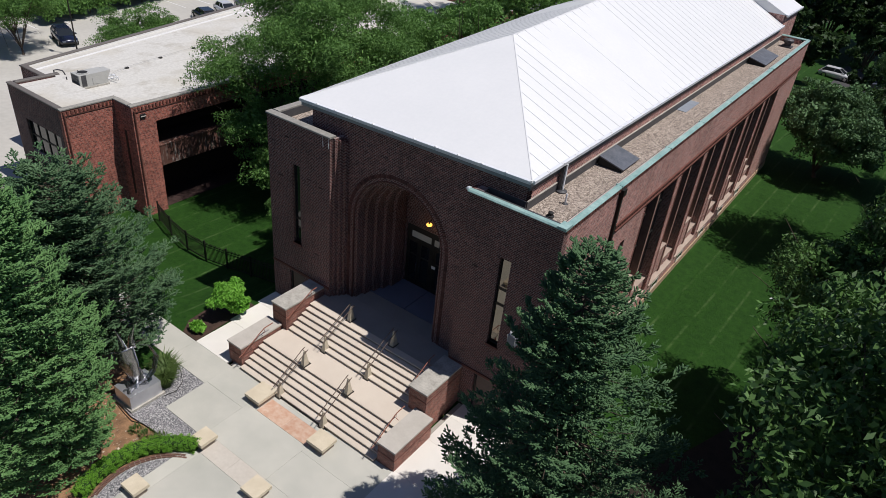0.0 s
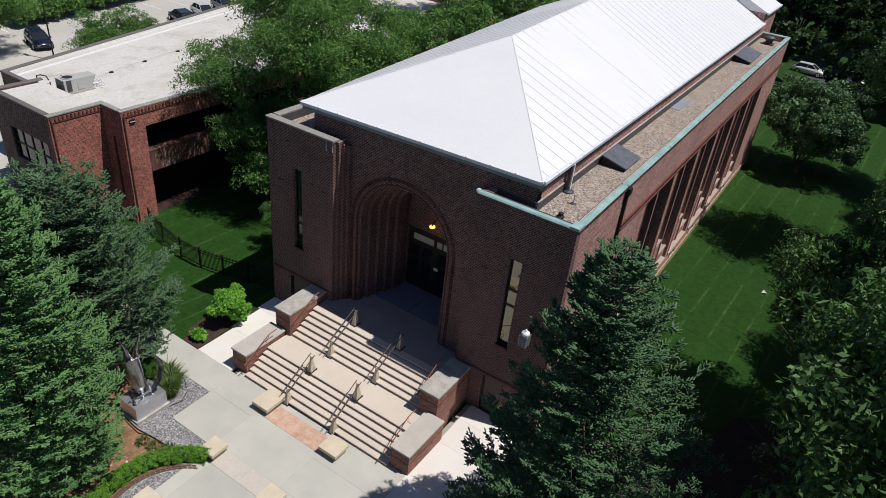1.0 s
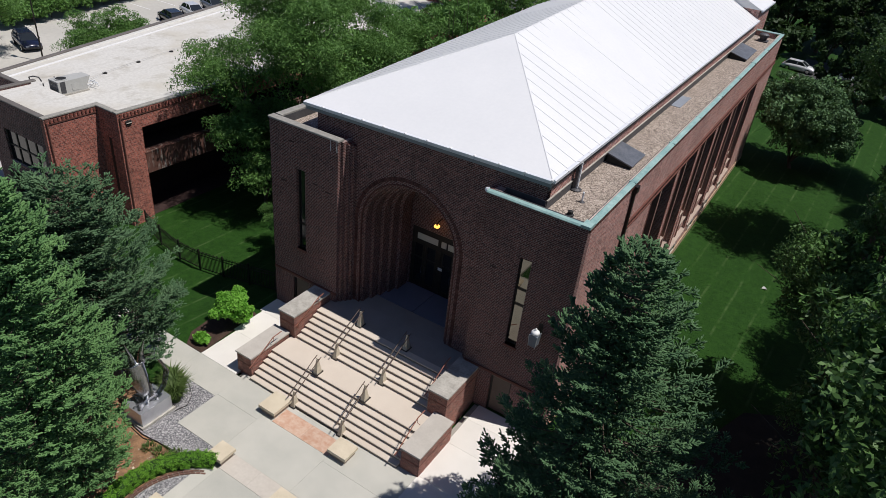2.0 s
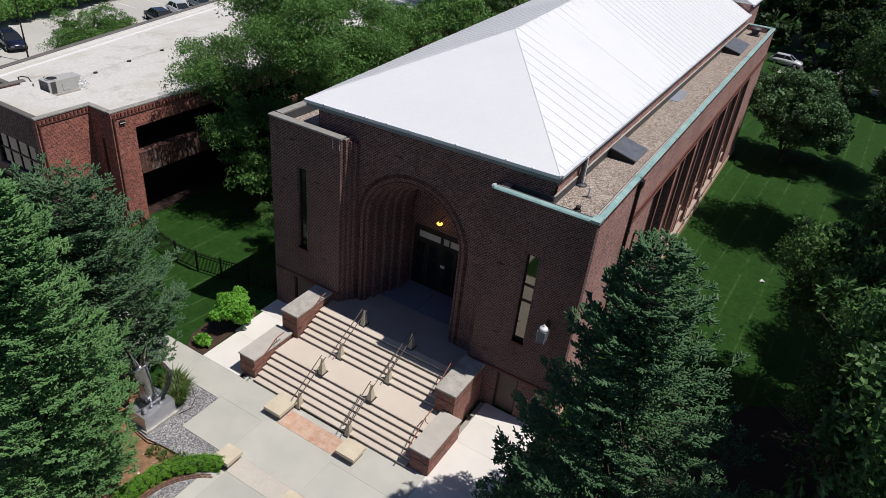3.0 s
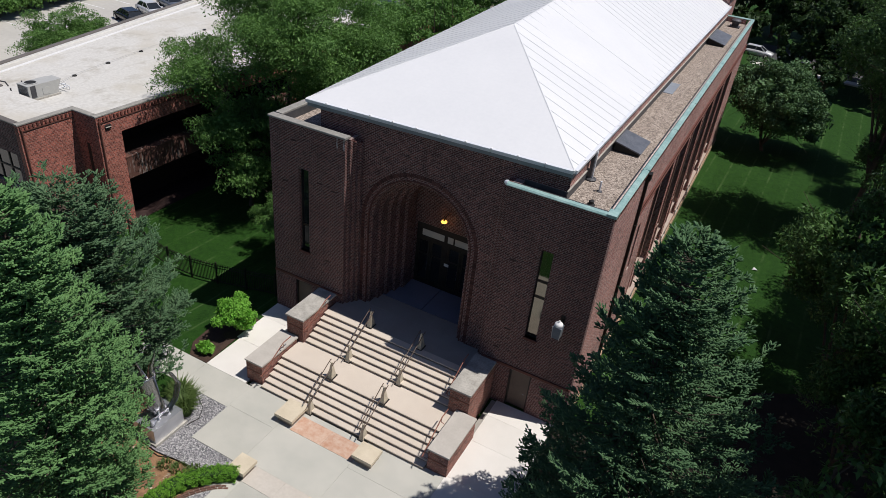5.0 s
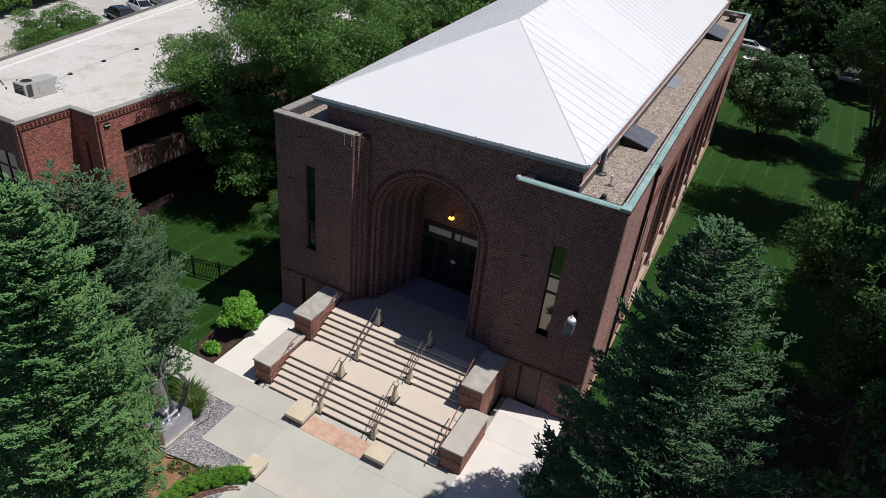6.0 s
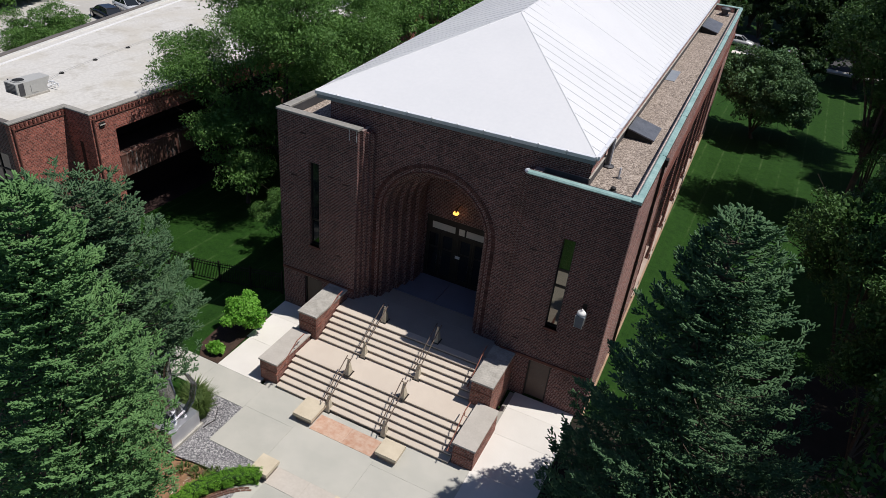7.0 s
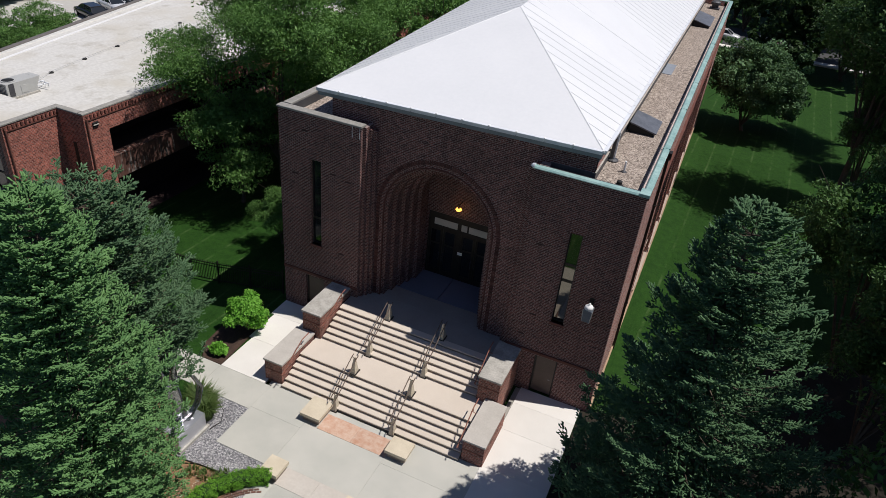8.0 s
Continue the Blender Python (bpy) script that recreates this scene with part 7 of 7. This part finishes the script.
def car(name, paint, label, x, y, z, rz, wagon=False, size=1.0):
    """Body lofted through cross-sections, with a glazed cabin and four wheels."""
    c = thing(name, label, "car", "parked cars")
    L, W = 4.6, 1.8
    prof = [(-2.30, 0.45, 0.70, 0.80), (-2.1, 0.28, 0.90, 0.88), (-1.2, 0.22, 0.98, 0.90), (0.0, 0.22, 1.0, 0.90), (0.9, 0.22, 0.97, 0.90), (1.9, 0.26, 0.82, 0.86), (2.25, 0.40, 0.66, 0.74)]
    bm = bmesh.new()
    rings = []
    for px, zb, zt, hw in prof:
        rings.append([bm.verts.new((px, s * w, zz)) for s, w, zz in ((-1, hw * 0.92, zb), (1, hw * 0.92, zb), (1, hw, (zb + zt) / 2), (1, hw * 0.90, zt), (-1, hw * 0.90, zt), (-1, hw, (zb + zt) / 2))])
    for a, b in zip(rings, rings[1:]):
        for j in range(6):
            bm.faces.new((a[j], a[(j + 1) % 6], b[(j + 1) % 6], b[j]))
    bm.faces.new(rings[0])
    bm.faces.new(rings[-1][::-1])
    soften(bm, 0.05, 2)
    body = part("body", bm, paint, c, smooth=True)
    tail = -2.05 if wagon else -1.75
    cab = [(tail, 0.93, 0.78), (tail + 0.45, 1.38, 0.62), (-0.2, 1.46, 0.63), (0.35, 1.42, 0.62), (1.15, 0.93, 0.76)]
    bm = bmesh.new()
    rings = [[bm.verts.new((px, -hw, zz)), bm.verts.new((px, hw, zz)), bm.verts.new((px, 0.82, 0.90)), bm.verts.new((px, -0.82, 0.90))] for px, zz, hw in cab]
    for a, b in zip(rings, rings[1:]):
        for j in range(4):
            bm.faces.new((a[j], a[(j + 1) % 4], b[(j + 1) % 4], b[j]))
    bm.faces.new(rings[0])
    bm.faces.new(rings[-1][::-1])
    part("glasshouse", bm, GLASS_CAR, c)
    bm = bmesh.new()
    v = box(bm, tail + 0.5, 0.3, -0.60, 0.60, 1.40, 1.475)
    soften(bm, 0.03, 2)
    part("roof_panel", bm, paint, c)
    for s in (-1, 1):
        for pts in (((tail + 0.05, s * 0.79, 0.94), (tail + 0.46, s * 0.635, 1.40)), ((-0.35, s * 0.83, 0.92), (-0.25, s * 0.645, 1.45)), ((1.12, s * 0.78, 0.95), (0.35, s * 0.635, 1.43))):
            bm = bmesh.new()
            tube(bm, pts, 0.035, 6)
            part("pillar", bm, paint, c)
        for px in (-1.4, 1.4):
            bm = bmesh.new()
            prof_w = [(0.33, -0.11), (0.335, 0.0), (0.33, 0.11)]
            n = 18
            rr = [[bm.verts.new((px + r * math.cos(6.2832 * k / n), s * 0.82 + dy, 0.335 + r * math.sin(6.2832 * k / n))) for k in range(n)] for r, dy in prof_w]
            for a, b in zip(rr, rr[1:]):
                for j in range(n):
                    bm.faces.new((a[j], a[(j + 1) % n], b[(j + 1) % n], b[j]))
            bm.faces.new(rr[0])
            bm.faces.new(rr[-1])
            wheel = part("wheel", bm, TYRE, c)
            bm = bmesh.new()
            rr = [[bm.verts.new((px + r * math.cos(6.2832 * k / 12), s * 0.935, 0.335 + r * math.sin(6.2832 * k / 12))) for k in range(12)] for r in (0.22, 0.06)]
            for j in range(12):
                bm.faces.new((rr[0][j], rr[0][(j + 1) % 12], rr[1][(j + 1) % 12], rr[1][j]))
            bm.faces.new(rr[1])
            part("rim", bm, STEEL, wheel)
        bm = bmesh.new()
        box(bm, 2.12, 2.27, s * 0.52 - 0.16, s * 0.52 + 0.16, 0.56, 0.68)
        soften(bm, 0.02)
        part("headlight", bm, LANTERN_GLASS, c)
        bm = bmesh.new()
        box(bm, -2.31, -2.2, s * 0.6 - 0.14, s * 0.6 + 0.14, 0.60, 0.78)
        soften(bm, 0.02)
        part("tail_light", bm, TAIL_RED, c)
        bm = bmesh.new()
        box(bm, 0.75, 0.95, s * 0.95 - 0.08, s * 0.95 + 0.08, 0.95, 1.07)
        soften(bm, 0.03)
        part("mirror", bm, paint, c)
    bm = bmesh.new()
    box(bm, 2.2, 2.285, -0.45, 0.45, 0.36, 0.52)
    part("grille", bm, BLACK, c)
    put(c, x, y, z, rz)
    c.scale = (size, size, size)
    return c


TAIL_RED = mottled("tail_red", (0.25, 0.02, 0.02), (0.35, 0.03, 0.03), 4, 20, 0.3, 0.02)
NAVY, CHARCOAL = car_paint("paint_navy", (0.010, 0.013, 0.035)), car_paint("paint_charcoal", (0.012, 0.012, 0.015))
WHITE_CAR, GREY_CAR = car_paint("paint_white", (0.75, 0.76, 0.77)), car_paint("paint_grey", (0.16, 0.18, 0.22))
car("hatchback", NAVY, "dark navy blue hatchback parked in the sunny car park", -71.6, 16.2, 0.0, -15, True, 1.1)
car("estate_car", CHARCOAL, "large black car parked beyond the flat roof", -70.9, 34.9, 0.0, 165, True, 1.15)
car("saloon_car", WHITE_CAR, "white car parked in a row", -71.7, 39.1, 0.0, -15, False, 1.12)
car("saloon_car", GREY_CAR, "grey car parked in a row", -72.9, 43.6, 0.0, -15, False, 1.12)
car("van_car", WHITE_CAR, "white car parked on the shaded street", -0.5, 88.4, -0.2, -4, True)
car("saloon_car", GREY_CAR, "grey car parked on the shaded street", 4.7, 87.7, -0.2, 176)
car("saloon_car", CHARCOAL, "dark car parked on the shaded street", 10.6, 87.3, -0.2, -4)


def lot_lines():
    for i in range(9):
        bm = bmesh.new()
        y = 8 + 4.1 * i
        box(bm, -83, -77.8, y, y + 0.14, 0.001, 0.006)
        setting("parking_line", bm, LINE_WHITE, "white painted parking line", "marking")


lot_lines()


def lot_lamp():
    p = thing("lamp_post", "slim dark car park lamp post", "street lamp")
    bm = bmesh.new()
    taper(bm, [(0, 0, 0), (0, 0, 4), (0, 0, 8.0)], [0.09, 0.075, 0.06], 8)
    part("pole", bm, DARK_METAL, p)
    bm = bmesh.new()
    lathe(bm, 0, 0, [(0.2, -0.05), (0.2, 0.5), (0.12, 0.6)], 12)
    part("base", bm, STONE_GREY, p)
    bm = bmesh.new()
    box(bm, -0.45, 0.45, -0.18, 0.18, 7.95, 8.12)
    soften(bm, 0.03)
    part("head", bm, DARK_METAL, p)
    put(p, -65.8, 14.5, -0.04)


lot_lamp()


def shrub_row():
    row = broadleaf("shrub", 2.6, 2.4, 64, LOCUST, "green shrub planted along the car park", 90, 34, (0.38, 0.20), 0.02, 0.7, 0.2, 0.05, clump_r=(0.4, 0.7), inner=2, category="shrub")
    put(row, -79.6, 19.0)
    for i in range(1, 16):
        copy_thing(row, pose(-79.6 - 0.36 * i - 2.6 * (i % 2), 19.0 + 1.45 * i, 0, 0, 0, 47 * i))


shrub_row()


def annex():
    """The low wing glimpsed beyond the trees."""
    a = thing("rear_wing", "distant low wing with a flat reddish roof", "building")
    bm = bmesh.new()
    panel(bm, "y", 52.0, 52.4, -32.2, -19.0, -1.5, 6.8, [(-30.5, -28.0, 1.0, 3.6), (-25.5, -23.0, 1.0, 3.6)])
    part("wall", bm, BRICK, a)
    bm = bmesh.new()
    box(bm, -32.2, -19.0, 52.41, 84.0, 6.0, 6.5)
    part("roof", bm, GRAVEL_TAN, a, "tan gravel flat roof")
    bm = bmesh.new()
    box(bm, -32.25, -18.95, 51.95, 52.45, 6.804, 6.92)
    soften(bm, 0.02)
    part("coping", bm, STONE, a)
    for x in (-30.5, -25.5):
        bm = bmesh.new()
        box(bm, x, x + 2.5, 52.18, 52.24, 1.0, 3.6)
        part("pane", bm, GLASS_DARK, a)
    bm = bmesh.new()
    tube(bm, [(-31.0, 58.0, 6.62), (-22.0, 60.5, 6.62)], 0.05, 6)
    part("roof_pipe", bm, GUTTER, a)


annex()
